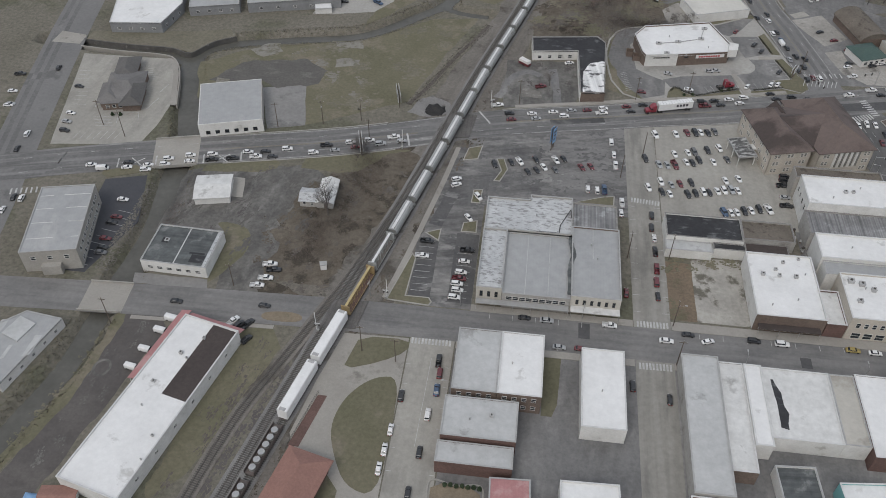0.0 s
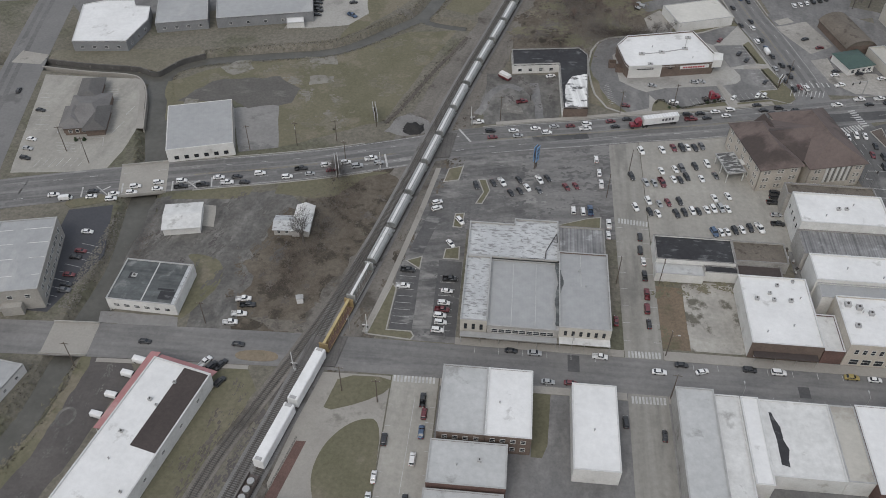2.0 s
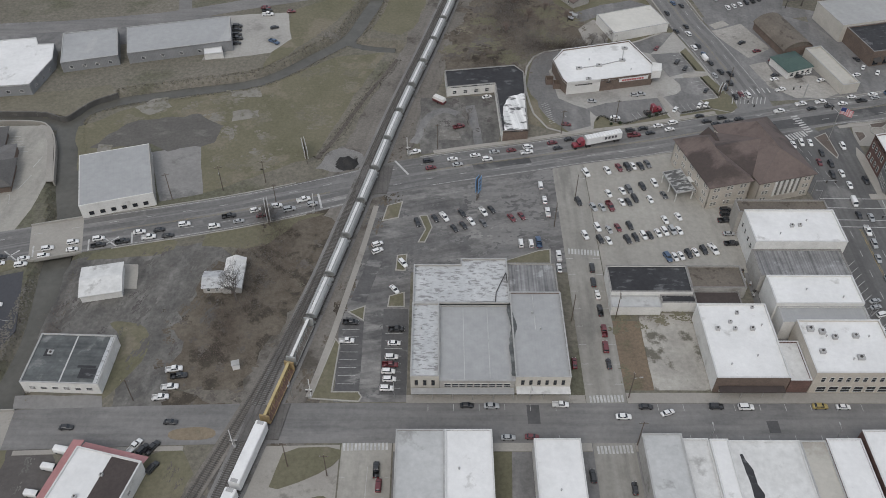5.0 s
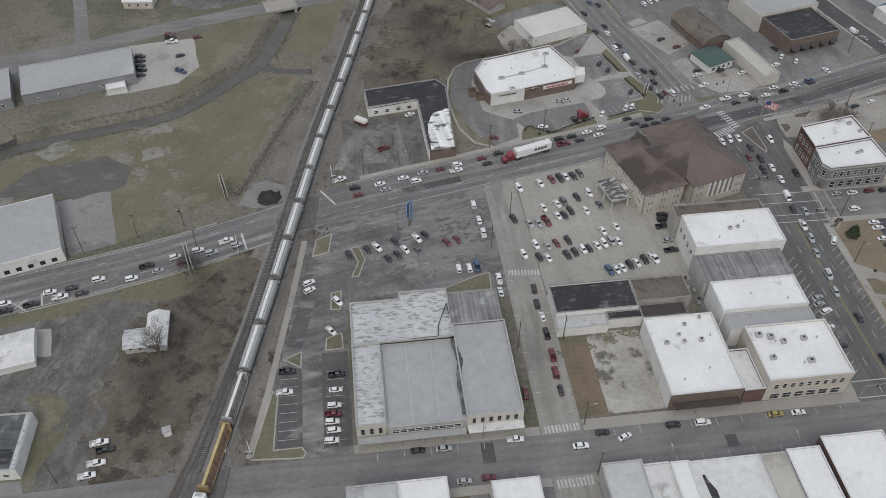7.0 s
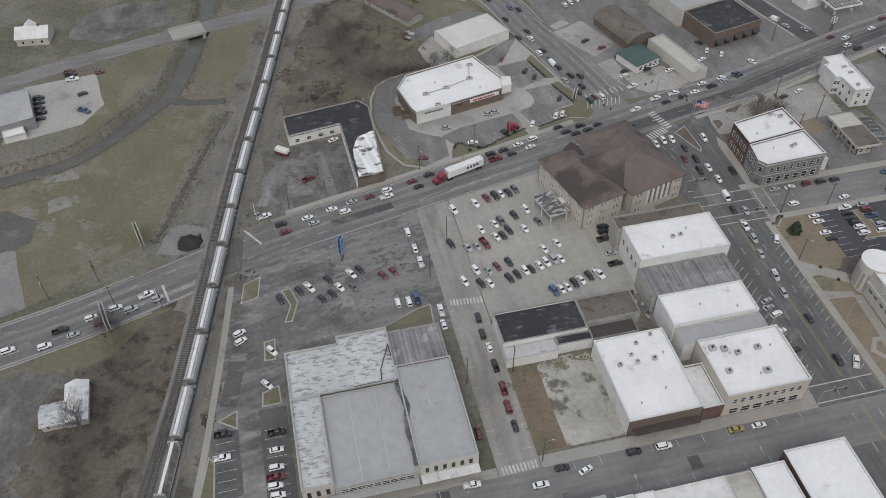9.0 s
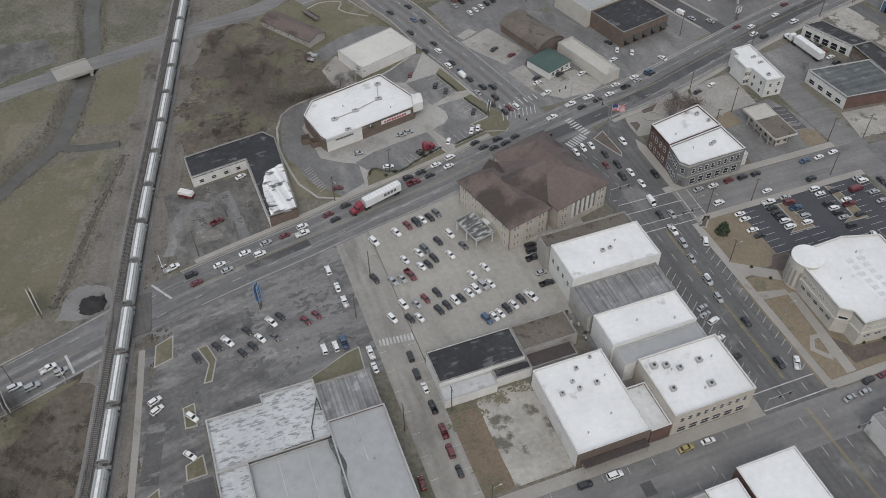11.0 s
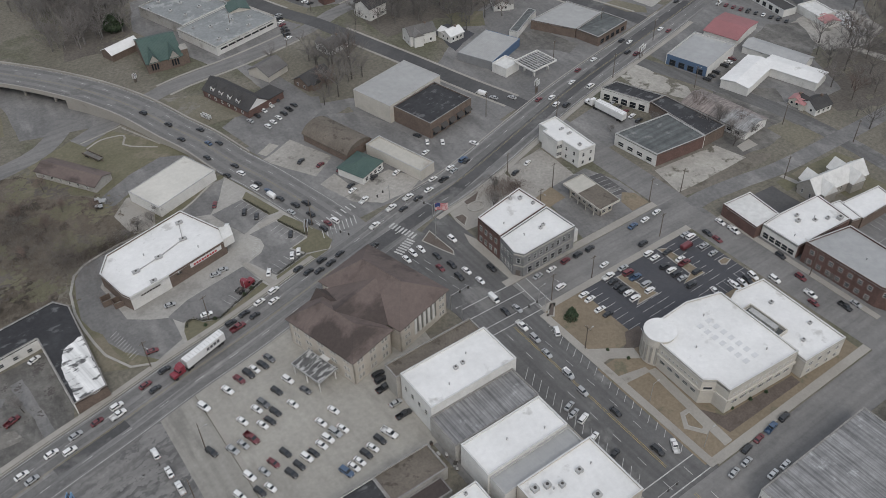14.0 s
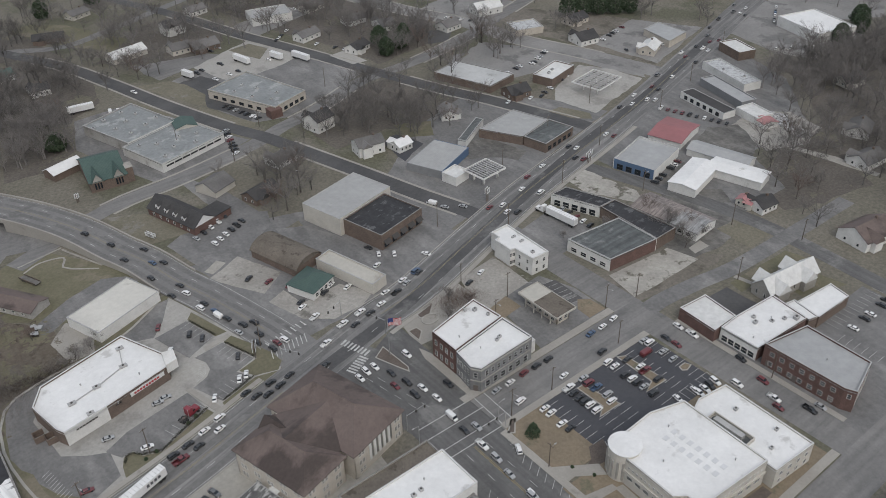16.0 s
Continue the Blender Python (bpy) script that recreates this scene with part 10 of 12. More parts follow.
thicket("brush beside the tracks, twigs coloured dark for inner shade", 420, -76, 186, -60, 222, 1.2, "shade_twig", 19)
thicket("brush below the highway, twigs coloured dark for inner shade", 300, -66, 228, -48, 246, 1.0, "shade_twig", 20)
thicket("dark weeds in the alley behind the shops", 160, 88.6, 190, 93.4, 206, 1.4, "shade_twig", 21)
thicket("weeds behind the old garage", 260, 262, 266, 276, 284, 2.0, "twig", 15)
thicket("brown weeds along the creek bank", 500, -122, 165, -116, 222, 0.9, "red_twig", 4)
thicket("grey brush behind the pharmacy", 260, 44, 349, 74, 360, 2.2, "twig", 5)
thicket("reddish shrubs beside the bank", 420, 166, 288, 184, 301, 2.4, "red_twig", 6)


def hedge(label, line, width, h, seed):
    """A clipped row of dark shrubs along a line."""
    t = thing("hedge", label, "hedge", group="clipped hedges")
    rg = random.Random(seed)
    verts, faces = [], []
    for a, b in zip(line, line[1:]):
        a, b = Vector(a), Vector(b)
        for _ in range(int((b - a).length * 70)):
            p = a.lerp(b, rg.random())
            c = Vector((p.x + rg.uniform(-0.5, 0.5) * width, p.y + rg.uniform(-0.5, 0.5) * width, 0.05 + h * rg.uniform(0.1, 0.95) ** 0.6))
            k = len(verts)
            for _ in range(3):
                verts.append(c + Vector((rg.uniform(-1, 1), rg.uniform(-1, 1), rg.uniform(-0.7, 0.7))) * 0.2)
            faces.append((k, k + 1, k + 2))
    me = bpy.data.meshes.new("foliage")
    me.from_pydata([tuple(v) for v in verts], [], faces)
    me.materials.append(M["hedge_leaf"])
    share("foliage", me, t)


M["hedge_leaf"] = surf("dark_hedge_leaves", (0.042, 0.045, 0.032), (0.06, 0.056, 0.042), 0.6, 0.9, 2.0, 0.3, bump=0)
for k, line in enumerate(([(97.2, 346.0), (100.8, 333.2)], [(101.4, 327.8), (105.7, 314.6)], [(88.6, 303.3), (101.0, 306.7)], [(69.6, 298.4), (83.2, 303.4)], [(55.2, 298.6), (56.6, 300.9), (58.6, 300.8), (60.6, 298.3), (65.6, 296.3), (69.2, 297.9)])):
    hedge("low dark hedge along a car park's edge", line, 0.7, 0.8, 60 + k)


def evergreen(label, x, y, h, w, seed, z=0.0, broad=False):
    t = thing("evergreen_tree", label, "tree", pose(x, y, z))
    bm = bmesh.new()
    tube(bm, (0, 0, -0.2), (0, 0, h * 0.5), 0.05 * h, 0.02 * h, 6)
    part("trunk", bm, "bark", t)
    rng = random.Random(seed)
    bm = bmesh.new()
    for _ in range(2600 if broad else 1400):
        a, u = rng.uniform(0, 6.283), rng.uniform(0.08, 1.0)
        r = w * (math.sin(math.pi * (0.12 + 0.86 * u)) ** 0.7 if broad else (1 - u) ** 0.6) * (0.8 + 0.35 * noise.noise((math.cos(a) * 2 + seed, math.sin(a) * 2, u * 4))) * rng.uniform(0.75, 1.05)
        p = Vector((math.cos(a) * r, math.sin(a) * r, u * h))
        s = 0.09 * w + 0.12
        d = [Vector((rng.uniform(-1, 1), rng.uniform(-1, 1), rng.uniform(-1, 1))) * s for _ in range(3)]
        bm.faces.new([bm.verts.new(p + e) for e in d])
    part("crown", bm, "evergreen", t)


evergreen("small round evergreen on the brown lawn", 151.6, 231.5, 4.6, 2.6, 1)
for k, (x, y, h, w) in enumerate(((291, 496, 11, 5.5), (297, 511, 12, 6), (310, 505, 12, 5), (303, 499, 9, 4.5), (415, 470, 15, 7), (424, 466, 14, 6), (432, 461, 16, 7), (440, 454, 15, 6.5), (448, 449, 14, 6), (530, 340, 13, 7), (520, 334, 12, 6), (498, 334, 11, 6), (160, 700, 12, 6), (196, 706, 13, 7), (105, 506, 9, 6))):
    evergreen("broad dark evergreen among bare trees", x, y, h, w, k + 2, 0.0, True)


# ---- creek banks ----
PAVED_BANKS = ([(-200, 280), (-198, 300), (-160, 298), (-152, 296), (-145, 284), (-139, 262), (-152, 262)], [(-198, 304), (-160, 302), (-148, 299), (-140, 309), (-131, 315), (-137, 322), (-152, 318), (-197, 312)])


def bank_brush(label, line, lo, hi, per, size, twig, seed):
    """Weeds on both banks of the creek."""
    rg = random.Random(seed)
    verts, faces = [], []
    for a, b in zip(line, line[1:]):
        for _ in range(per):
            s = rg.choice((-1, 1)) * rg.uniform(lo, hi)
            d = (b - a).normalized()
            p = a.lerp(b, rg.random()) + Vector((-d.y, d.x, 0)) * s
            if not all((p.x - q.x) ** 2 + (p.y - q.y) ** 2 > 81 for r in (HIGHWAY, SOUTH, SIDE_N) for q in r):
                continue
            if any(inside(p.x, p.y, q) for q in PAVED_BANKS):
                continue
            p.z = ground_height(p.x, p.y)
            for _ in range(5):
                e = Vector((rg.uniform(-1, 1), rg.uniform(-1, 1), rg.uniform(0.3, 1.2))).normalized()
                spikes([(p, p + e * size * rg.uniform(0.5, 1.3), 0.05)], verts, faces)
    me = bpy.data.meshes.new("bank_weeds")
    me.from_pydata([tuple(v) for v in verts], [], faces)
    me.materials.append(M[twig])
    tagged(new("bank_weeds", me), label, "weeds", kind="stuff")


bank_brush("brown weeds on the creek banks", CREEK[0][10:], 3.0, 6.8, 30, 0.5, "shade_twig", 21)
bank_brush("olive weeds on the creek banks", CREEK[0][10:], 3.0, 7.6, 26, 0.55, "weed", 22)
bank_brush("brown weeds along the wet ditch", DITCH, 0.0, 2.2, 22, 0.55, "shade_twig", 24)
bank_brush("olive weeds on the side creek", CREEK[1], 2.8, 5.6, 10, 0.7, "weed", 23)


def riprap():
    """Loose pale stones on the creek's western bank."""
    rg = random.Random(31)
    verts, faces = [], []
    for _ in range(1500):
        t = rg.random()
        x, y = -133.2 + 2.2 * t + rg.uniform(-2.6, 2.4), 172 + 44 * t
        if _ < 320:
            x, y = -51.6 + rg.gauss(0, 2.6), 360.2 + rg.gauss(0, 1.2)
        z, s = ground_height(x, y), rg.uniform(0.15, 0.42) * (1.7 if _ < 320 else 1.0)
        k = len(verts)
        for dx, dy, dz in ((-1, 0, 0), (1, 0, 0), (0, -1, 0), (0, 1, 0), (0, 0, 0.8), (0, 0, -0.6)):
            verts.append((x + dx * s * rg.uniform(0.6, 1.2), y + dy * s * rg.uniform(0.6, 1.2), z + dz * s))
        for a, b in ((0, 2), (2, 1), (1, 3), (3, 0)):
            faces += [(k + a, k + b, k + 4), (k + b, k + a, k + 5)]
    me = bpy.data.meshes.new("riprap")
    me.from_pydata(verts, [], faces)
    me.materials.append(M["bank_rock"])
    tagged(new("riprap", me), "loose pale stones on the creek bank", "stones", kind="stuff")


riprap()


def scrap_heap():
    """Scrap panels and hulks, too many to count."""
    rg = random.Random(77)
    bm = bmesh.new()
    for _ in range(160):
        f, g = rg.random(), rg.uniform(-5, 5)
        x, y = 377 + 11 * f + g * 0.6, 283 + 24 * f - g * 0.5
        a, b, z = rg.uniform(0.3, 1.4), rg.uniform(0.3, 0.9), rg.uniform(0.2, 1.1)
        w = rg.uniform(0, 3.14)
        c, q = math.cos(w), math.sin(w)
        prism(bm, [(x + u * c - v * q, y + u * q + v * c) for u, v in ((-a, -b), (a, -b), (a, b), (-a, b))], 0.0, z)
    tagged(part("scrap_metal", bm, "scrap", None), "pale scrap panels heaped behind the sheds", "scrap", kind="stuff")


M["scrap"] = surf("mixed_scrap", (0.55, 0.56, 0.56), (0.16, 0.15, 0.145), 0.35, 0.6, 1.5, 0.3, ((0.3, 0.18, 0.14), 0.3, 0.62))
scrap_heap()
gable_building("shed", "small open shed with red roof", 371, 297, 378, 305, 2.6, 3.6, "white_wall", "roof_red", 70)


# ---- bridges, walls and kerbs ----
def bridge(label, line, half, top, x0, x1):
    """A concrete deck with low walls over the creek, between two x."""
    run = [p for p in line if x0 <= p.x <= x1]
    b = thing("bridge", label, "bridge", kind="structure")
    bm = bmesh.new()
    ribbon(bm, run, half, -half, top, 0.7)
    bmesh.ops.recalc_face_normals(bm, faces=bm.faces)
    part("deck", bm, "concrete", b)
    for s in (1, -1):
        bm = bmesh.new()
        ribbon(bm, run, s * half + 0.15, s * half - 0.15, top + 0.7, 1.0)
        bmesh.ops.recalc_face_normals(bm, faces=bm.faces)
        part("parapet", bm, "kerb", b)
    for p in (run[0], run[-1]):
        bm = bmesh.new()
        box(bm, p.x - 0.6, p.y - half, -3.2, p.x + 0.6, p.y + half, top - 0.7)
        part("abutment", bm, "concrete_wall", b)


fine_highway = [p for a, b in zip(HIGHWAY, HIGHWAY[1:]) for p in (a, a.lerp(b, 0.34), a.lerp(b, 0.67))]
fine_south = [p for a, b in zip(SOUTH, SOUTH[1:]) for p in (a, a.lerp(b, 0.34), a.lerp(b, 0.67))]
fine_north = [p for a, b in zip(SIDE_N, SIDE_N[1:]) for p in (a, a.lerp(b, 0.34), a.lerp(b, 0.67))]
bridge("pale concrete highway bridge over the creek", fine_highway, 8.5, 0.11, -140, -120.5)
bridge("concrete street bridge over the creek", fine_south, 6.0, 0.09, -134, -118.5)
bridge("small concrete bridge over the creek", fine_north, 4.8, 0.08, -45, -29)
w = thing("overpass_wall", "pale concrete walls carrying the overpass road", "wall", kind="structure")
for name, lo, hi, depth in (("retaining_wall", 368, 452, 8.0), ("bridge_parapet", 452, 520, 1.9), ("retaining_wall", 520, 700, 8.0)):
    rise = [p for p in RAMP if lo - 3 < p.y < hi + 3]
    for s in (1, -1):
        bm = bmesh.new()
        ribbon(bm, rise, s * 8.0 + 0.3, s * 8.0 - 0.3, 0.95, depth)
        bmesh.ops.recalc_face_normals(bm, faces=bm.faces)
        part(name, bm, "concrete", w)
for p in [p for p in RAMP if 458 < p.y < 516][::3]:
    for s in (-5.5, 0, 5.5):
        bm = bmesh.new()
        tube(bm, (p.x + s * 0.8, p.y + s * 0.55, -0.5), (p.x + s * 0.8, p.y + s * 0.55, p.z - 0.2), 0.6, 0.6, 10)
        part("pillar", bm, "concrete", w)
bm = bmesh.new()
ribbon(bm, [p for p in RAMP if 449 < p.y < 523], 7.7, -7.7, -0.25, 1.0)
bmesh.ops.recalc_face_normals(bm, faces=bm.faces)
part("girder", bm, "concrete_wall", w)

# the side creek's wall is darker than the one beside the lot
for label, pts in (("dark concrete wall along the side creek", [(-198, 305.1), (-178, 303.4), (-160.2, 303.2), (-154.5, 302.2), (-148, 300.2), (-141.3, 310), (-132.6, 316)]), ("pale concrete wall beside the restaurant lot", [(-197, 299.6), (-178, 297.9), (-160, 297.5), (-153, 294.6), (-147.3, 284.4), (-140.9, 262.5)])):
    bm = bmesh.new()
    ribbon(bm, smooth_line(pts, 2.0), 0.25, -0.25, 0.2, 2.8)
    bmesh.ops.recalc_face_normals(bm, faces=bm.faces)
    tagged(part("retaining_wall", bm, "dark_concrete" if "dark" in label else "concrete", None), label, "wall", kind="structure")


def kerb_line(line, off, label, width=0.35, h=0.2):
    bm = bmesh.new()
    ribbon(bm, offset_line(line, off), width / 2, -width / 2, h, 0.4)
    bmesh.ops.recalc_face_normals(bm, faces=bm.faces)
    tagged(part("kerb", bm, "kerb", None), label, "kerb", kind="structure")


def stretch(line, x0, x1):
    return [p for p in line if x0 <= p.x <= x1]


for x0, x1 in ((-118, -48), (-14, 108), (140, 330)):
    kerb_line(stretch(HIGHWAY, x0, x1), 8.6, "concrete kerb of the highway")
for x0, x1 in ((-118, -48), (60, 116), (150, 330)):
    kerb_line(stretch(HIGHWAY, x0, x1), -8.6, "concrete kerb of the highway")
road("pavement", "concrete pavement beside the highway", stretch(HIGHWAY, -8, 108), 10.9, 9.1, 0.16, "concrete", "pavement")
road("pavement", "concrete pavement beside the highway", stretch(HIGHWAY, 145, 330), -9.0, -10.8, 0.16, "concrete", "pavement")
road("pavement", "concrete path beside the parking lot", smooth_line([(-41, 171.5), (-36.6, 192), (-34, 206), (-30, 228), (-26.5, 250)]), 0.9, -0.9, 0.12, "concrete", "pavement")
road("pavement", "pale concrete pavement beside the street", stretch(fine_south, -118, -72), -6.6, -8.0, 0.14, "concrete", "pavement")
kerb_line(smooth_line([(43, 290.8), (36, 294), (31.5, 303), (29.6, 326), (34.6, 343.2), (46.8, 349), (74, 353), (94, 364)]), 0.0, "pale kerb round the pharmacy drive", 0.8)

patch("pavement", "concrete path across the pharmacy lot", "pavement", [(81.5, 315.0), (83.2, 315.3), (86.9, 301), (84.7, 300.6)], 0.14, "concrete")
patch("pavement", "concrete path across the pharmacy lot", "pavement", [(94.8, 330.2), (104.4, 331.6), (104.6, 329.6), (94.7, 328.0)], 0.14, "concrete")
island("kerbed island in the dark car park", [(171.4, 223.4), (180.6, 223.1), (177.6, 236.2), (175.2, 236.4), (175.4, 226)], "brown_lawn")
island("kerbed island in the dark car park", [(190, 221.2), (199.2, 220.6), (198.2, 236.4), (195.4, 238), (195, 223.4)], "brown_lawn")
island("small rounded island in the dark car park", [(206.2, 220.2), (206.9, 222.0), (209.9, 222.0), (210.8, 219.9), (207.8, 219.1)], "brown_lawn")
island("triangular island with planting at the flagpole", [(135.6, 288.6), (140.9, 291.6), (141.4, 278), (140.2, 276.0), (138.4, 280.6)], "mulch")
island("kerbed plaza bed by the bank", [(159.3, 297.2), (167.9, 298.8), (163.3, 294.4), (159.1, 294.7)], "mulch")
island("kerbed plaza bed by the bank", [(151.7, 292.3), (155.3, 292.0), (155.6, 289.1), (151.7, 285.6)], "mulch")
kerb_line([Vector((161.6 + 3.1 * math.cos(k * 0.2618), 292.4 + 2.4 * math.sin(k * 0.2618), 0)) for k in range(25)], 0.0, "pale low ring wall on the bank plaza", 0.4, 0.3)
island("kerbed grass triangle in the lot", [(-32.7, 202.4), (-27.3, 205), (-27.5, 198.8)])
island("kerbed grass island by the crossing", [(-24.2, 242.4), (-22.8, 250.2), (-17.4, 252.4), (-18.6, 244)])
island("kerbed grass island in the lot", [(-11.9, 245.1), (-8.9, 245.4), (-7.2, 239.4), (-9.6, 232.2), (-12.1, 232.2), (-9.7, 238.4)])
island("kerbed grass island by the warehouse", [(-20.8, 204.3), (-15.4, 204.4), (-15.6, 210.6), (-20.4, 208.9)])
island("kerbed grass island by the warehouse", [(-18.9, 219.6), (-15.6, 219.4), (-15.2, 227), (-18.6, 226.4)])
island("kerbed grass strip at the lot's corner", [(-40.6, 170.9), (-27, 169.9), (-26.2, 171.6), (-27.3, 173.4), (-34.6, 173.4), (-33.8, 190), (-35.4, 192.4)])
island("kerbed grass beside the rear of the warehouse", [(5, 219.2), (30.5, 219.4), (31.2, 229.4), (27, 228.6)])
island("kerbed bed at the city hall corner", [(146.2, 236.6), (150.6, 240.0), (152.2, 239.4), (148, 235.0)], "mulch")

# paths on the city hall lawn
patch("pavement", "concrete path to the city hall tower", "pavement", [(146.5, 219.6), (158, 211.6), (157.0, 207.4), (149.5, 212.8), (146.6, 212.6)], 0.16, "concrete")
patch("pavement", "concrete path along the city hall", "pavement", [(155, 203), (157.6, 202.4), (155.6, 173), (152.6, 173)], 0.155, "concrete")
patch("pavement", "concrete path to the avenue", "pavement", [(146.4, 206.6), (155.5, 204.4), (155.5, 202.3), (146.4, 203.4)], 0.15, "concrete")
patch("pavement", "concrete diamond path on the lawn", "pavement", [(151.2, 187.3), (154.7, 187.2), (153.8, 179.0), (151.7, 178.1), (148.2, 183.1)], 0.14, "concrete")
island("brown bed inside the diamond path", [(151.4, 186.2), (153.6, 186.2), (153.0, 180.2), (151.8, 179.6), (149.4, 183.1)], "brown_lawn")
patch("lawn", "narrow mulch bed along the city hall", "lawn", [(155.6, 186), (160.2, 179.6), (186, 177.6), (186, 174.6), (157, 175)], 0.13, "mulch")
patch("lawn", "mulch bed beside the car park", "lawn", [(152, 212.4), (163, 210.4), (165.8, 217), (160.5, 217.6), (157.5, 214)], 0.14, "mulch")

# ---- painted markings ----
def markings(label, fill, material, parent_top=0.0):
    bm = bmesh.new()
    fill(bm)
    bmesh.ops.recalc_face_normals(bm, faces=bm.faces)
    tagged(part("road_marking", bm, material, None), label, "marking", kind="structure")


def stripe(bm, x0, y0, x1, y1, w=0.14, z=0.09):
    ribbon(bm, [Vector((x0, y0, 0)), Vector((x1, y1, 0))], w / 2, -w / 2, z, 0.015)


def crosswalk(bm, x0, y0, x1, y1, length, n, w=0.6, z=0.12):
    """Bars across a street, from one kerb to the other."""
    a, b = Vector((x0, y0, 0)), Vector((x1, y1, 0))
    d = (b - a).normalized()
    v = Vector((-d.y, d.x, 0)) * length / 2
    for k in range(n):
        c = a.lerp(b, (k + 0.5) / n)
        ribbon(bm, [c - v, c + v], w / 2, -w / 2, z, 0.015)


def highway_white(bm):
    for off in (4.1, -4.1):
        dashes(bm, stretch(HIGHWAY, -210, 420), off, 0.16, 0.12)
    for off in (7.7, -7.7):
        dashes(bm, stretch(HIGHWAY, -118, -30), off, 0.14, 0.12, gap=0)
        dashes(bm, stretch(HIGHWAY, -10, 100), off, 0.14, 0.12, gap=0)
        dashes(bm, stretch(HIGHWAY, 145, 330), off, 0.14, 0.12, gap=0)
    for off in (3.9, -3.9):
        dashes(bm, RAMP[4:40], off, 0.16, 0.11)
    for off in (7.4, -7.4):
        dashes(bm, RAMP[4:40], off, 0.14, 0.11, gap=0)


def highway_yellow(bm):
    for x0, x1 in ((-118, -40), (-12, 108), (150, 420)):
        for off in (0.2, -0.2):
            dashes(bm, stretch(HIGHWAY, x0, x1), off, 0.13, 0.12, gap=0)
    for off in (0.2, -0.2):
        dashes(bm, RAMP[5:40], off, 0.13, 0.11, gap=0)


markings("white lane dashes and edge lines of the highway", highway_white, "paint_white")
markings("double yellow centre line of the highway", highway_yellow, "paint_yellow")


def avenue_white(bm):
    line = [Vector((135.5, y, 0)) for y in (100, 175, 240)]
    for off in (3.7, -3.7):
        dashes(bm, line, off, 0.14, 0.085, 3.0, 6.0)
    y = 178.5
    while y < 228:
        stripe(bm, 142.0, y, 145.9, y + 2.6)
        stripe(bm, 142.0 - 0.25, y - 0.1, 142.0 + 0.25, y + 0.1)
        if y < 224:
            stripe(bm, 125.2, y - 1.2, 128.6, y + 1.6)
        y += 2.95
    for k in range(6):
        stripe(bm, 143 + k * 0.45, 229.8 + k * 1.5, 147.0, 229.8 + k * 1.5, 0.2)
    for y in (170.8, 176.2):
        stripe(bm, 124.6, y, 146, y, 0.3)
    for y in (240.2, 243.6, 249.6, 254.4):
        stripe(bm, 126 + (y > 248) * 1.0, y, 148, y - 0.4, 0.28)
    for x in (147.6, 151.4):
        stripe(bm, x, 239.4, x + 0.6, 253.6, 0.28)
    for off in (0, 2.9):
        dashes(bm, [Vector((129.4, 283 - off, 0)), Vector((134.2, 258, 0))], off - 1.4, 0.13, 0.09, 3, 3)


def avenue_yellow(bm):
    for x in (135.3, 135.8):
        stripe(bm, x, 60, x, 168, 0.12)
        stripe(bm, x, 177.5, x, 239, 0.12)


markings("white lane lines and slanted stalls of the avenue", avenue_white, "paint_white")
markings("double yellow centre line of the avenue", avenue_yellow, "avenue_yellow")


def crossings(bm):
    crosswalk(bm, 36.6, 228.4, 46.8, 227.4, 2.4, 10)
    crosswalk(bm, 36.4, 170.9, 46.2, 171.2, 2.4, 10)
    crosswalk(bm, 36.4, 154.9, 46.2, 155.2, 2.4, 10)
    crosswalk(bm, -30.4, 155.8, -18.2, 156.0, 2.2, 12)
    crosswalk(bm, 131.8, 302.4, 135.2, 291.6, 3.0, 8, 0.7, 0.13)
    crosswalk(bm, 125.4, 288.0, 133.4, 291.4, 3.4, 7, 0.7, 0.13)
    crosswalk(bm, 111, 317, 128, 319.5, 3.2, 8, 0.5, 0.13)
    stripe(bm, -21.0, 274.2, -16.0, 266.6, 0.7, 0.13)
    stripe(bm, -47.0, 256.0, -45.0, 248.6, 0.7, 0.13)
    for x, y in ((-112.4, 232.2), (-142.6, 225.8)):
        stripe(bm, x - 2.6, y + 2.0, x + 2.6, y - 2.0, 0.45, 0.13)
        stripe(bm, x - 2.2, y - 2.4, x + 2.2, y + 2.4, 0.45, 0.13)
        stripe(bm, x + 6.0, y + 4.4, x + 7.2, y - 0.6, 0.5, 0.13)
        stripe(bm, x - 7.2, y + 1.0, x - 6.0, y - 4.0, 0.5, 0.13)
    for k in range(9):
        stripe(bm, 110 + k * 1.6, 310.0, 111.6 + k * 1.6, 314.5, 0.3, 0.13)


markings("white crosswalk bars, stop lines and crossing signs", crossings, "paint_white")


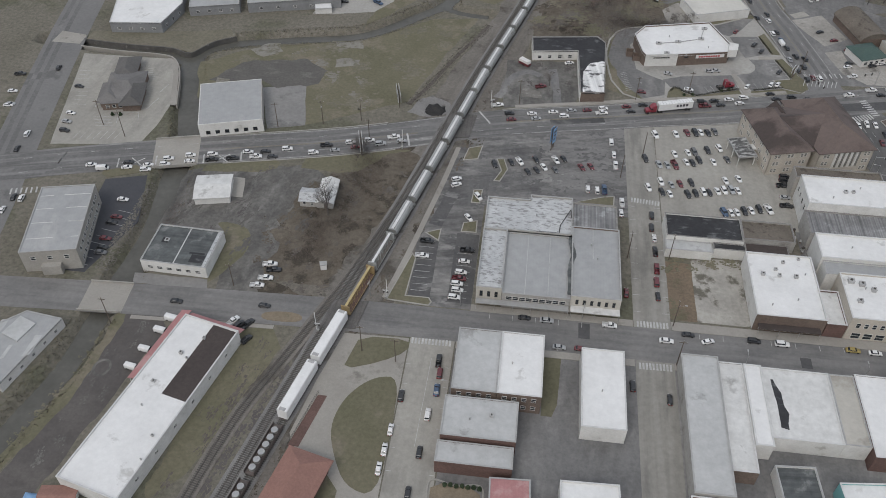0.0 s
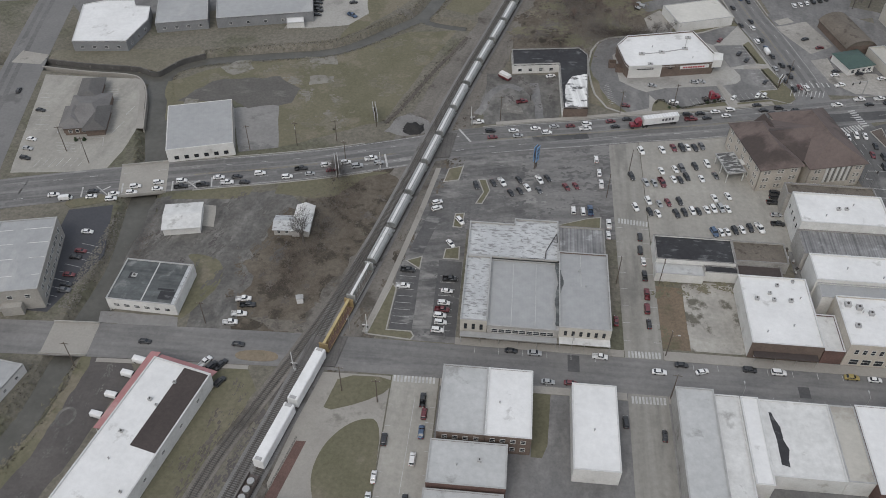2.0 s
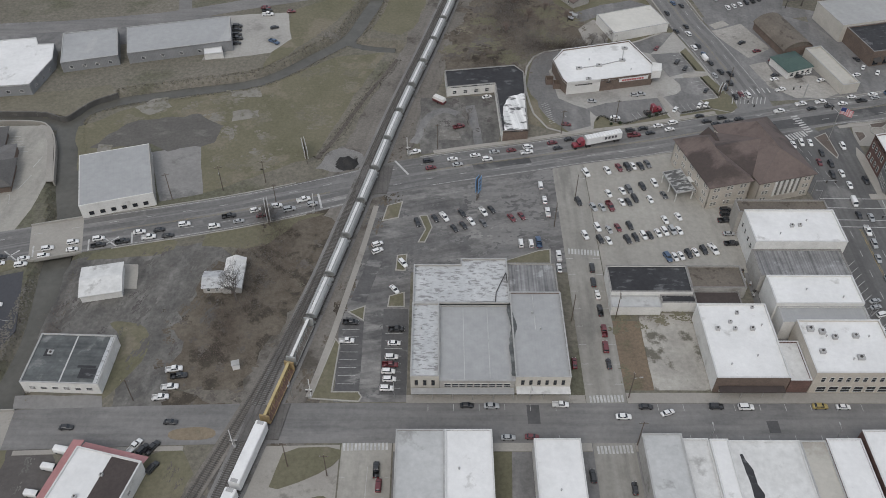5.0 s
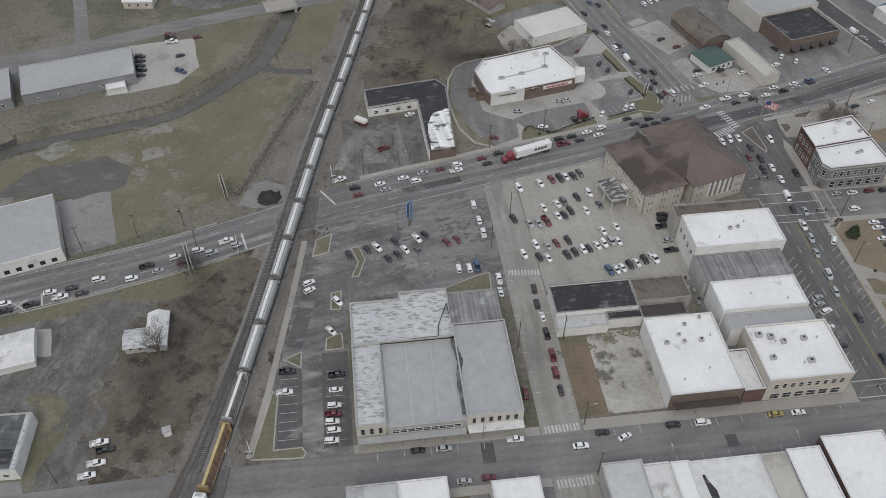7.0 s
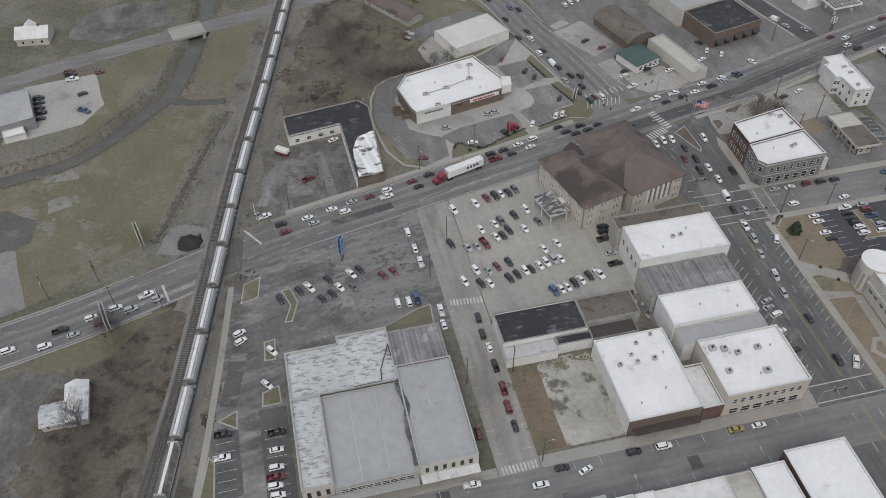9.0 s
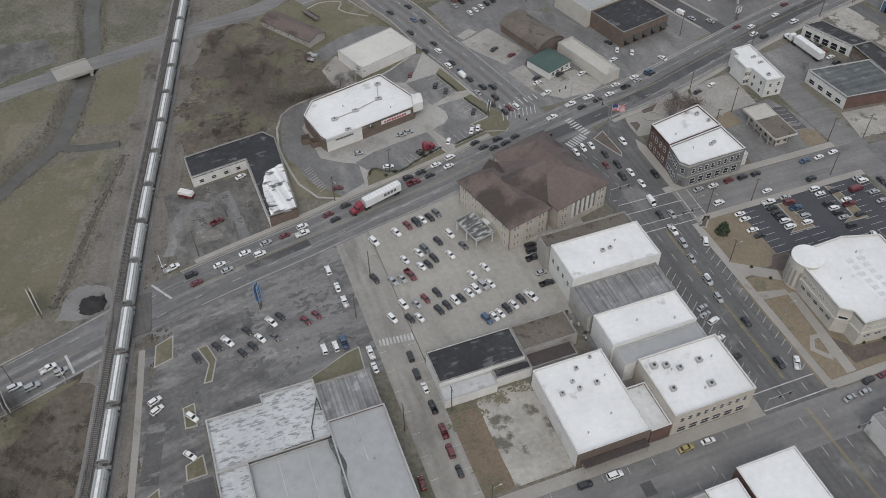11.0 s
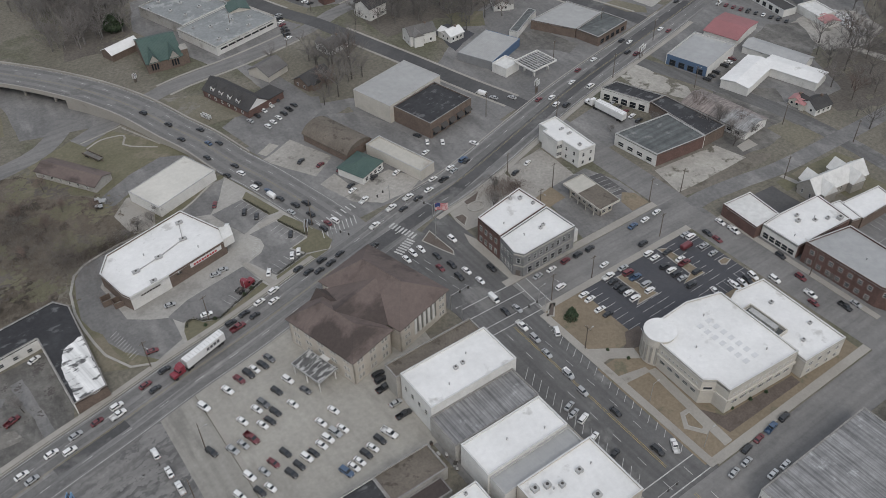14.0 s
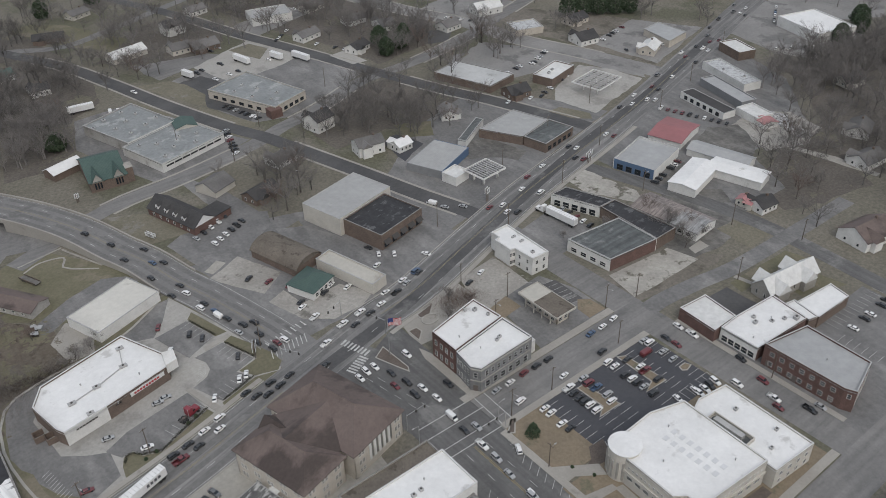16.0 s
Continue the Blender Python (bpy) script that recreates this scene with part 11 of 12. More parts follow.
def street_lines(bm):
    for x in range(-8, 120, 7):
        if not 30 < x < 50:
            stripe(bm, x, 167.2, x, 169.3, 0.12)
            stripe(bm, x, 157.3, x, 159.4, 0.12)
    for y in range(112, 154, 7):
        stripe(bm, -18.9, y, -17.6, y, 0.12)
        stripe(bm, -30.4, y, -29.0, y, 0.12)
    for y in range(176, 226, 7):
        stripe(bm, 44.4, y, 46.6, y, 0.12)
        stripe(bm, 35.8, y, 38.0, y, 0.12)
    stripe(bm, -24, 120, -23.4, 150, 0.12)
    for k in range(7):
        stripe(bm, 205.0 - 0.05 * k, 281.0 - k * 2.4, 209.4 - 0.05 * k, 280.4 - k * 2.4, 0.12)
    stripe(bm, -170.5, 227.8, -170.9, 220.0, 0.35)
    for k in range(6):
        stripe(bm, -180.6 + k * 1.7, 205.6 + k * 0.42, -179.8 + k * 1.7, 202.6 + k * 0.42, 0.6)
    y = 214.8
    while y < 238.6:
        for x0, x1 in ((162.2, 167.0), (170.8, 175.6), (177.2, 182.0), (189.4, 194.4), (197.6, 202.4), (206.2, 211.0)):
            stripe(bm, x0, y, x1, y, 0.13)
        y += 2.7
    for k in range(6):
        stripe(bm, 163.6 + k * 0.9, 212.0, 165.6 + k * 0.9, 216.0, 0.2)
        stripe(bm, 198 + k * 2.7, 210.6, 198 + k * 2.7, 215.0, 0.13)
    for k in range(9):
        stripe(bm, -143.5 + k * 0.55, 174 + k * 3.2, -138.2 + k * 0.62, 173.0 + k * 3.2, 0.14)
        stripe(bm, -189.2 + k * 1.0, 280.7 - k * 2.9, -184.4 + k * 1.0, 281.2 - k * 2.9, 0.14)
    for k in range(7):
        stripe(bm, -155.4 - k * 0.9, 279 + k * 1.5, -159.8 - k * 0.9, 278.6 + k * 1.5, 0.14)
        stripe(bm, -172 + k * 2.6, 236.0 + k * 0.3, -171 + k * 2.6, 241.0 + k * 0.3, 0.14)
        stripe(bm, -169.9 + k * 0.5, 250.4 - k * 0.9, -163.4 + k * 0.5, 251.4 - k * 0.9, 0.12)
    for a, b in (((-161, 254.2), (-153.5, 255.3)), ((-153.5, 255.3), (-152, 250.5)), ((-159.6, 247.8), (-161, 254.2)), ((-151.6, 258), (-149.4, 266)), ((-150.4, 270), (-149, 276))):
        stripe(bm, a[0], a[1], b[0], b[1], 0.2)
    for k in range(11):
        stripe(bm, 37.2 - 0.22 * k, 296.6 + 1.25 * k, 39.8 - 0.22 * k, 298.0 + 1.25 * k, 0.14)
    for k in range(6):
        stripe(bm, 88.9 + k * 2.3, 303.9 + k * 0.62, 87.6 + k * 2.3, 308.6 + k * 0.62, 0.1)
        stripe(bm, 101.6 + k * 0.75, 326.0 - k * 2.3, 96.9 + k * 0.75, 324.6 - k * 2.3, 0.1)
        stripe(bm, 97.0 + k * 0.65, 345.4 - k * 2.4, 92.4 + k * 0.65, 344.2 - k * 2.4, 0.1)
        stripe(bm, 71 + k * 2.4, 299.2 + k * 0.86, 69.4 + k * 2.4, 303.6 + k * 0.86, 0.1)
    for k in range(9):
        stripe(bm, 85.6 + k * 0.62, 316.4 + k * 0.95, 89.6 + k * 0.3, 317.6 + k * 0.62, 0.12)
    for k in range(9):
        stripe(bm, -33.6, 176 + k * 2.8, -28.6, 176 + k * 2.8, 0.12)
        stripe(bm, -20.8, 174.5 + k * 2.8, -15.8, 174.5 + k * 2.8, 0.12)
        stripe(bm, 200.4, 281.4 - k * 2.6 + 10, 203.4, 281.4 - k * 2.6 + 8, 0.12)
    for k in range(12):
        stripe(bm, 262 + k * 2.7, 199, 262 + k * 2.7, 203.4, 0.12)
        stripe(bm, 255.8 + k * 0.1, 196 - k * 2.7, 260.8, 196 - k * 2.7, 0.12)


markings("faint white parking stall lines", street_lines, "paint_white")

for off in (-6.1, -2.1, 2.1, 6.1):
    road("road_patch", "tyre-darkened lane of the highway", stretch(HIGHWAY, -205, 560), off + 0.95, off - 0.95, 0.097, "lane_wear")
    road("road_patch", "tyre-darkened lane of the overpass road", RAMP[3:46], off * 0.95 + 0.9, off * 0.95 - 0.9, 0.087, "lane_wear")
for off in (-5.6, -1.9):
    road("road_patch", "tyre-darkened lane of the western avenue", AVE_W, off + 1.0, off - 1.0, 0.057, "lane_wear")
patch("road_patch", "pale concrete bridge deck across the western avenue", "road", [(-211.1, 301.1), (-210.4, 310.5), (-197.9, 308.4), (-198.3, 301)], 0.07, "concrete")
DARK_LANE = smooth_line([(118, 295), (126, 296.6), (148.6, 301.3), (163.3, 305.2), (183.5, 312), (230, 326.5), (279, 341.4), (305.5, 348.4), (334, 355), (369, 364), (450, 388)])
road("road_patch", "dark resurfaced lanes of the highway", DARK_LANE, 2.6, -2.6, 0.105, "asphalt_dark2")
for x0, x1, o in ((6, 29, -1.6),):
    road("road_patch", "dark resurfaced strip of the highway", stretch(fine_highway, x0, x1), o + 1.7, o - 1.7, 0.104, "asphalt_dark2")
patch("road_patch", "dark repair patch in the street", "road", rect(83.5, 160.2, 86.6, 164), 0.075, "asphalt_dark2")
patch("road_patch", "dark repair patch in the street", "road", rect(19, 163, 22.4, 169), 0.075, "asphalt_dark2")

# ---- level crossings, piles and rubble ----
for y0, h in ((162.8, 5.6), (263.0, 7.6)):
    cx = -64.6 + (y0 - 106) * 0.242
    patch("level_crossing", "timber and asphalt level crossing panels", "crossing", [(cx - 7.5, y0 - h), (cx + 3.4, y0 - h + 0.8), (cx + 5.2, y0 + h + 0.8), (cx - 5.6, y0 + h)], 0.36, "tie_panel")
bm = bmesh.new()
bmesh.ops.create_cone(bm, segments=24, radius1=4.6, radius2=0.4, depth=2.6, cap_ends=True)
bmesh.ops.subdivide_edges(bm, edges=bm.edges[:], cuts=2, use_grid_fill=True)
for v in bm.verts:
    v.co += noise.noise_vector(v.co * 0.7) * 0.7
    v.co.z += 1.0
heap = tagged(part("earth_mound", bm, "heap", None), "black heap of spoil beside the crossing", "heap")
heap.location = (-38.4, 272.6, 0)
patch("yard", "pale gravel beside the black heap", "yard", [(-49, 270), (-45, 278), (-41, 283), (-34, 279), (-31, 271), (-40, 267)], 0.03, "ballast", 2.4)
for pts in ([(-123.5, 305.5), (-119.4, 311.8), (-111.7, 313.5), (-108.8, 307.3), (-115.2, 302.0)], [(-88, 317.7), (-76.9, 320.7), (-75.3, 314.3), (-86.8, 312.6)], [(-84.9, 303.7), (-75.1, 306.2), (-74.3, 301.6), (-83.9, 298.7)], [(-131, 283), (-126, 284), (-127, 275), (-130, 274)]):
    patch("yard", "broken concrete remains in the field", "yard", pts, 0.04, "rubble", 2.2)

# ---- poles, lights, signs ----
def utility_pole(x, y, h=11.0, turn=0.0, light=False):
    p = thing("utility_pole", "weathered wooden utility pole with crossarm", "pole", pose(x, y, 0, 0, 0, turn), "utility poles")
    bm = bmesh.new()
    tube(bm, (0, 0, -0.5), (0, 0, h), 0.17, 0.11, 7)
    part("shaft", bm, "pole", p)
    bm = bmesh.new()
    box(bm, -1.2, -0.07, h - 0.8, 1.2, 0.07, h - 0.65)
    part("crossarm", bm, "pole", p)
    bm = bmesh.new()
    for u in (-1.0, 0.0, 1.0):
        tube(bm, (u, 0, h - 0.65 if u else h), (u, 0, h - 0.4 if u else h + 0.25), 0.05, 0.05, 6)
    part("insulator", bm, "galv", p)
    if light:
        bm = bmesh.new()
        tube(bm, (0, 0, h - 2), (0, -1.8, h - 1.5), 0.04, 0.04, 5)
        box(bm, -0.15, -2.4, h - 1.55, 0.15, -1.7, h - 1.4)
        part("lamp_arm", bm, "galv", p)


def street_lamp(x, y, h=8.0, turn=0.0):
    p = thing("street_lamp", "slender grey street lamp with one arm", "lamp", pose(x, y, 0, 0, 0, turn), "street lamps")
    bm = bmesh.new()
    tube(bm, (0, 0, -0.3), (0, 0, h), 0.1, 0.06, 7)
    part("post", bm, "galv", p)
    bm = bmesh.new()
    tube(bm, (0, 0, h - 0.1), (1.8, 0, h + 0.2), 0.045, 0.04, 5)
    part("arm", bm, "galv", p)
    bm = bmesh.new()
    box(bm, 1.5, -0.16, h + 0.1, 2.3, 0.16, h + 0.24)
    part("lamp_head", bm, "unit", p)


for x, y, a in ((42, 254.3, 80), (-5.6, 270.9 + 10.5, 15), (40.8, 290.5, 15), (62.4, 298.2, 15), (142.6 + 4, 219.9, 90), (-80.2, 257.9, 15), (-97, 253.6, 15), (-66, 262, 15), (168.9, 240.9, 0), (152, 241, 0), (201, 242, 0), (212, 257.4, 0), (176.4, 275.2, 0), (190, 284, 0), (-33.6, 147.4, 0), (43.7 + 3.6, 156.4, 0), (47.4, 171.4, 90), (-153, 240, 20), (-164, 246, 20), (-121, 150.6, 0), (225, 254.6, 0), (224.6, 200, 90), (260, 237, 0), (300, 236, 0), (110, 318.6, 60), (182, 300, 20), (222, 318, 20), (262, 327, 20), (300, 340, 20), (200, 336, 20), (250, 352, 20), (290, 364, 20), (330, 374, 20), (172, 400, 80), (164, 440, 80), (150, 470, 80), (240, 482, 15), (190, 464, 15), (48, 200, 90), (34.6, 199, 90), (33.4, 240, 90), (-89, 170.4, 0), (-44, 150, 0), (-60.5, 250, 0), (283, 300, 90), (289, 260, 90), (350, 345, 20), (390, 357, 20), (440, 373, 20)):
    utility_pole(x, y, random.uniform(9.5, 12.0), a, random.random() < 0.3)
for x, y, a in ((-17.3, 171.3, -90), (-45.5, 171.7, -90), (124.0, 200, 180), (123.8, 225, 180), (147.6, 195, 0), (148, 176, 0), (123.4, 176.4, 180), (-16.8, 137, 180), (124, 250, 180), (147.6, 242, 0), (99, 156.4, 90), (66, 156.4, 90), (20, 170.6, -90)):
    street_lamp(x, y, 7.5, a)


def crossing_signal(x, y, turn):
    p = thing("crossing_signal", "railway crossing signal with raised white gate arm", "signal", pose(x, y, 0, 0, 0, turn))
    bm = bmesh.new()
    tube(bm, (0, 0, 0), (0, 0, 4.2), 0.1, 0.1, 8)
    part("mast", bm, "galv", p)
    bm = bmesh.new()
    box(bm, 0.3, -0.08, 1.0, 0.5, 0.08, 8.5)
    part("gate_arm", bm, "white_paint", p)
    for k in range(2):
        bm = bmesh.new()
        tube(bm, (-0.6 + 1.2 * k, -0.1, 2.9), (-0.6 + 1.2 * k, 0.1, 2.9), 0.3, 0.3, 12)
        part("signal_lamp", bm, "dark_frame", p)
    bm = bmesh.new()
    box(bm, -0.9, -0.05, 3.6, 0.9, 0.05, 3.8)
    part("crossbuck", bm, "white_paint", p)
    bm = bmesh.new()
    box(bm, -0.35, -0.35, 0, 0.35, 0.35, 1.0)
    part("motor_box", bm, "galv", p)


for x, y, a in ((-47.6, 246.6, 15), (-16.2, 277.4, 195), (-40.6, 171.4, 0), (-58.4, 155.6, 180)):
    crossing_signal(x, y, a)


def traffic_signal(x, y, turn, reach=7.0):
    p = thing("traffic_signal", "grey mast-arm traffic signal at the crossroads", "signal", pose(x, y, 0, 0, 0, turn), "traffic signals")
    bm = bmesh.new()
    tube(bm, (0, 0, 0), (0, 0, 6.4), 0.14, 0.1, 8)
    part("mast", bm, "galv", p)
    bm = bmesh.new()
    tube(bm, (0, 0, 6.0), (reach, 0, 6.4), 0.09, 0.05, 6)
    part("arm", bm, "galv", p)
    for u in (0.5, 0.95):
        bm = bmesh.new()
        box(bm, reach * u - 0.18, -0.18, 5.2, reach * u + 0.18, 0.18, 6.3)
        part("signal_head", bm, "dark_frame", p)


for x, y, a in ((111.5, 306.6, -60), (139.6, 314.6, 200), (145.4, 296, 110), (112, 287.6, 20), (124.6, 256.6, 0), (147.6, 239.0, 180), (124.0, 170.6, 0), (147, 156, 180)):
    traffic_signal(x, y, a)


def billboard(label, x, y, turn, w=10.0, h=3.2, base=3.2, spread=0.0, face="bill_face"):
    p = thing("billboard", label, "billboard", pose(x, y, 0, 0, 0, turn))
    for s in (-1, 1):
        bm = bmesh.new()
        box(bm, -w / 2, s * 0.5 - 0.08, base, w / 2, s * 0.5 + 0.08, base + h)
        q = part("panel", bm, face, p)
        bm = bmesh.new()
        for k in range(3):
            box(bm, -w * 0.35, s * 0.6 - 0.02, base + h * (0.2 + 0.25 * k), w * (0.1 + 0.12 * k), s * 0.6 + 0.02, base + h * (0.32 + 0.25 * k))
        part("lettering_bar", bm, "logo_grey", q)
    for k in (-0.35, 0.0, 0.35):
        bm = bmesh.new()
        tube(bm, (w * k, 0, -0.3), (w * k, 0, base + h), 0.14, 0.14, 6)
        part("post", bm, "pole", p)


billboard("two-sided billboard on wooden posts by the highway", -62.2, 243.0, 105, 9)
billboard("two-sided billboard on wooden posts in the field", -53.4, 275.6, 105, 9)
billboard("blue hanging banner sign on a tall pole", 8.3, 253.6, 62, 2.4, 6.4, 3.6, 0, "sign_blue")
billboard("white roadside sign on posts by the pharmacy", 106.4, 315.4, 60, 4.0, 2.2, 3.0, 0, "white_paint_wall")
billboard("white roadside sign at the repair shop", 283.5, 331.5, 20, 5, 2.0, 4.0, 0, "white_paint_wall")
billboard("white roadside sign at the gas station", 228, 337.5, 20, 2.4, 2.4, 4.0, 0, "white_paint_wall")
billboard("low white sign on the office lawn", 108.6, 405, 110, 5, 1.6, 0.8, 0, "white_paint_wall")
billboard("white sign frame on the church lawn", 96, 452, 40, 1.8, 2.0, 2.2, 0, "white_paint_wall")


def flagpole(x, y, h=15.5):
    p = thing("flagpole", "tall silver flagpole with striped flag flying", "flagpole", pose(x, y, 0.2))
    bm = bmesh.new()
    tube(bm, (0, 0, 0), (0, 0, h), 0.12, 0.06, 8)
    part("pole", bm, "galv", p)

    def cloth(u0, u1, v0, v1, shift):
        m = bmesh.new()
        cols = 14
        rows = []
        for k in range(cols + 1):
            u = u0 + (u1 - u0) * k / cols
            sway = 0.35 * math.sin(u * 1.5) * min(1, u / 1.5)
            rows.append([m.verts.new((u * 0.92, -u * 0.28 + sway + d, h - 0.3 - v - 0.08 * u * u * 0.5)) for d in (shift, shift + 0.03) for v in (v0, v1)])
        for a, b in zip(rows, rows[1:]):
            for i, j in ((0, 1), (3, 2), (2, 0), (1, 3)):
                m.faces.new((a[i], a[j], b[j], b[i]))
        m.faces.new((rows[0][0], rows[0][1], rows[0][3], rows[0][2]))
        m.faces.new((rows[-1][2], rows[-1][3], rows[-1][1], rows[-1][0]))
        bmesh.ops.recalc_face_normals(m, faces=m.faces)
        return m

    flag = part("flag", cloth(0.1, 5.0, 0.0, 2.86, 0.0), "flag_white", p, "red and white striped flag")
    for k in range(7):
        for s in (-0.025, 0.025):
            part("stripe", cloth(0.12, 5.01, 0.44 * k, 0.44 * k + 0.22, s), "flag_red", flag)
    for s in (-0.05, 0.05):
        part("canton", cloth(0.11, 2.0, -0.01, 1.54, s), "flag_blue", flag)


flagpole(140.0, 286.4)

# ---- depot, hedges, small things ----
dp = thing("depot", "brick depot with clay-red hipped roof", "building", pose(-53.2, 99.6, 0, 0, 0, -14))
bm = bmesh.new()
hip_roof(bm, -5, -14, 6, 12, 4.6, 7.6, 5.5, True, 0.9)
part("roof", bm, "roof_salmon", dp)
bm = bmesh.new()
box(bm, -4.6, -13.6, -0.5, 5.6, 11.6, 4.4)
part("wall", bm, "brick_red", dp)
put_windows(dp, "s", 10, 27, 3, 1.2, 1.6, (1.2,))
patch("yard", "red brick platform beside the tracks", "yard", [(-57.6, 116), (-54.6, 116), (-50.6, 133), (-53.2, 133)], 0.14, "brick_red")
fn = thing("fence", "dark metal fence along the platform", "fence")
for k in range(16):
    bm = bmesh.new()
    x, y = -57.9 + k * 0.31, 115 + k * 1.25
    tube(bm, (x, y, 0), (x, y, 1.2), 0.05, 0.05, 5)
    part("post", bm, "dark_frame", fn)
for z in (0.5, 1.1):
    bm = bmesh.new()
    tube(bm, (-57.9, 115, z), (-53.25, 133.75, z), 0.035, 0.035, 5)
    part("rail_bar", bm, "dark_frame", fn)
cab = thing("signal_cabinet", "white metal signal cabinet beside the tracks", "cabinet", pose(-62.6, 181.6, 0, 0, 0, 15))
bm = bmesh.new()
box(bm, -1.0, -0.8, 0, 1.0, 0.8, 2.2)
part("body", bm, "white_paint", cab)
bm = bmesh.new()
box(bm, -1.15, -0.95, 2.2, 1.15, 0.95, 2.35)
part("lid", bm, "coping", cab)
for k in range(7):
    evergreen("small clipped shrub in a planter bed", -14.6 + k * 1.5, 109.6 + (k % 2) * 0.2, 1.3, 0.75, 40 + k)
for x, y, h, w in ((122.6, 258.6, 2.2, 1.3), (124.2, 262, 1.6, 1.0), (-163, 252.4, 1.5, 0.9), (-160, 253, 1.4, 0.8)):
    evergreen("rounded dark green shrub beside the wall", x, y, h, w, int(x * 3))

# roof details of the warehouse and the shops
wr = thing("roof_ladder", "dark pipe frame on the warehouse roof", "roof frame", pose(0, 0, 0))
for a, b in (((4, 199.8, 7.6), (11.6, 199.9, 7.6)), ((11.6, 199.9, 7.6), (11.9, 203.4, 7.9)), ((11.9, 203.4, 7.9), (15.2, 211.4, 7.9)), ((15.2, 211.4, 7.9), (15.4, 207.4, 7.9))):
    bm = bmesh.new()
    tube(bm, a, b, 0.16, 0.16, 5)
    part("pipe", bm, "dark_frame", wr)
sm = thing("roof_seams", "pale seam battens on the grey warehouse roofs", "roof seam")
for x, y0, y1, z in ((2.0, 173.0, 199.0, 6.2), (9.0, 173.0, 198.6, 6.2), (22.6, 190.0, 203.4, 7.0)):
    bm = bmesh.new()
    box(bm, x - 0.09, y0, z - 0.02, x + 0.09, y1, z + 0.06)
    part("batten", bm, "roof_palegrey", sm)
patch_bm = bmesh.new()
prism(patch_bm, ragged(ccw([(72.0, 134.4), (74.0, 134), (74.0, 136), (74.6, 139), (73.6, 142), (73.8, 146), (72.9, 148), (72.2, 150.4), (71.5, 150.4), (71.9, 142)]), 0.4, 0.35, 5.0), 5.8, 5.83)
tagged(part("roof_stain", patch_bm, "roof_black", None), "black worn stripe on a pale roof", "roof patch")

# clutter in the alley behind the shops
rg = random.Random(15)
for k in range(16):
    x, y = rg.uniform(89.6, 92.6), rg.uniform(193, 220)
    if 205 < y < 209:
        continue
    q = thing("crate", "dull dented crate in the alley behind the shops", "crate", pose(x, y, 0.03, 0, 0, rg.uniform(0, 90)), "alley crates")
    w, d, h = rg.uniform(0.6, 1.3), rg.uniform(0.5, 0.9), rg.uniform(0.5, 1.3)
    bm = bmesh.new()
    tapered(bm, -w / 2, w / 2, d / 2, 0.0, -w / 2 + 0.04, w / 2 - 0.04, d / 2 - 0.04, h)
    part("body", bm, rg.choice(("unit", "dark_frame", "pole", "brick_brown")), q)
    bm = bmesh.new()
    box(bm, -w / 2 - 0.03, -d / 2 - 0.03, h, w / 2 + 0.03, d / 2 + 0.03, h + 0.07)
    part("lid", bm, rg.choice(("dark_frame", "unit")), q)

# highway traffic far along the road and lines of parked cars
rng = random.Random(9)
for off in (-5.8, -2.2, 2.2, 5.8):
    s, line = 0.0, offset_line(stretch(HIGHWAY, 196, 560), off)
    total = length_of(line)
    while True:
        s += rng.uniform(12, 60)
        if s > total:
            break
        p, a = along(line, s)
        cars("far highway", a, (rng.choice("wwwwkkksgr") + rng.choice("ssuup"), round(p.x, 1), round(p.y, 1)))


def lot_row(group, x0, y0, x1, y1, heading, codes):
    for k, code in enumerate(codes.split()):
        if code != "--":
            f = k / max(1, len(codes.split()) - 1)
            cars(group, heading, (code, x0 + (x1 - x0) * f, y0 + (y1 - y0) * f))


lot_row("supermarket lot", 168, 446, 175, 470, 15, "ws ku kp ks rs ws ku ss")
cars("supermarket lot", 75, ("wv", 140, 529.5), ("wp", 143.6, 528.5), ("wp", 146.6, 527.5))
lot_row("grocery lot", 188, 496, 194, 472, 10, "ks ku ss ks ku ws ks")
cars("grocery lot", -75, ("kp", 196, 546), ("ks", 200, 548), ("kp", 212, 549), ("ks", 215, 533), ("ws", 209, 532), ("ws", 200, 531), ("ws", 193, 475), ("ss", 223, 573), ("ks", 217, 571), ("ws", 236, 536))
cars("far street", FAR_B, ("wp", 159, 545))
lot_row("office lot", 126, 384, 142, 392, 100, "wu ws ws ku kp ks")
lot_row("office lot", 122, 392, 138, 400, 100, "ss ku ws wp ks")
lot_row("repair shop lot", 292, 301, 314, 306, 100, "ku ks ku -- ku ws rs")
lot_row("showroom lot", 352, 346, 362, 314, 20, "wp rs rs ru kp ks ws ks ku ks")
lot_row("gas station lot", 322, 398, 352, 408, 100, "ks ws -- ks wu ws")
lot_row("store lot", 300, 402, 318, 396, 20, "ws -- ws ks")
lot_row("far lot", 318, 428, 336, 432, 100, "ws ks ws -- ks ws")
lot_row("far lot", 400, 428, 424, 434, 100, "ws -- ks ks ws -- rs")
lot_row("far lot", 462, 352, 480, 340, 20, "ws ks wu -- ks ws")
lot_row("far lot", 255, 560, 268, 570, 30, "ks ws ks -- ws")
lot_row("mall lot", 262, 196, 288, 196, 90, "-- ws -- ks ws -- ks kp")
lot_row("green shop lot", 150, 326, 166, 330, 20, "ws ss -- ws")
cars("brick store lot", 60, ("ws", 170.7, 335.6), ("ws", 175.3, 331.8))
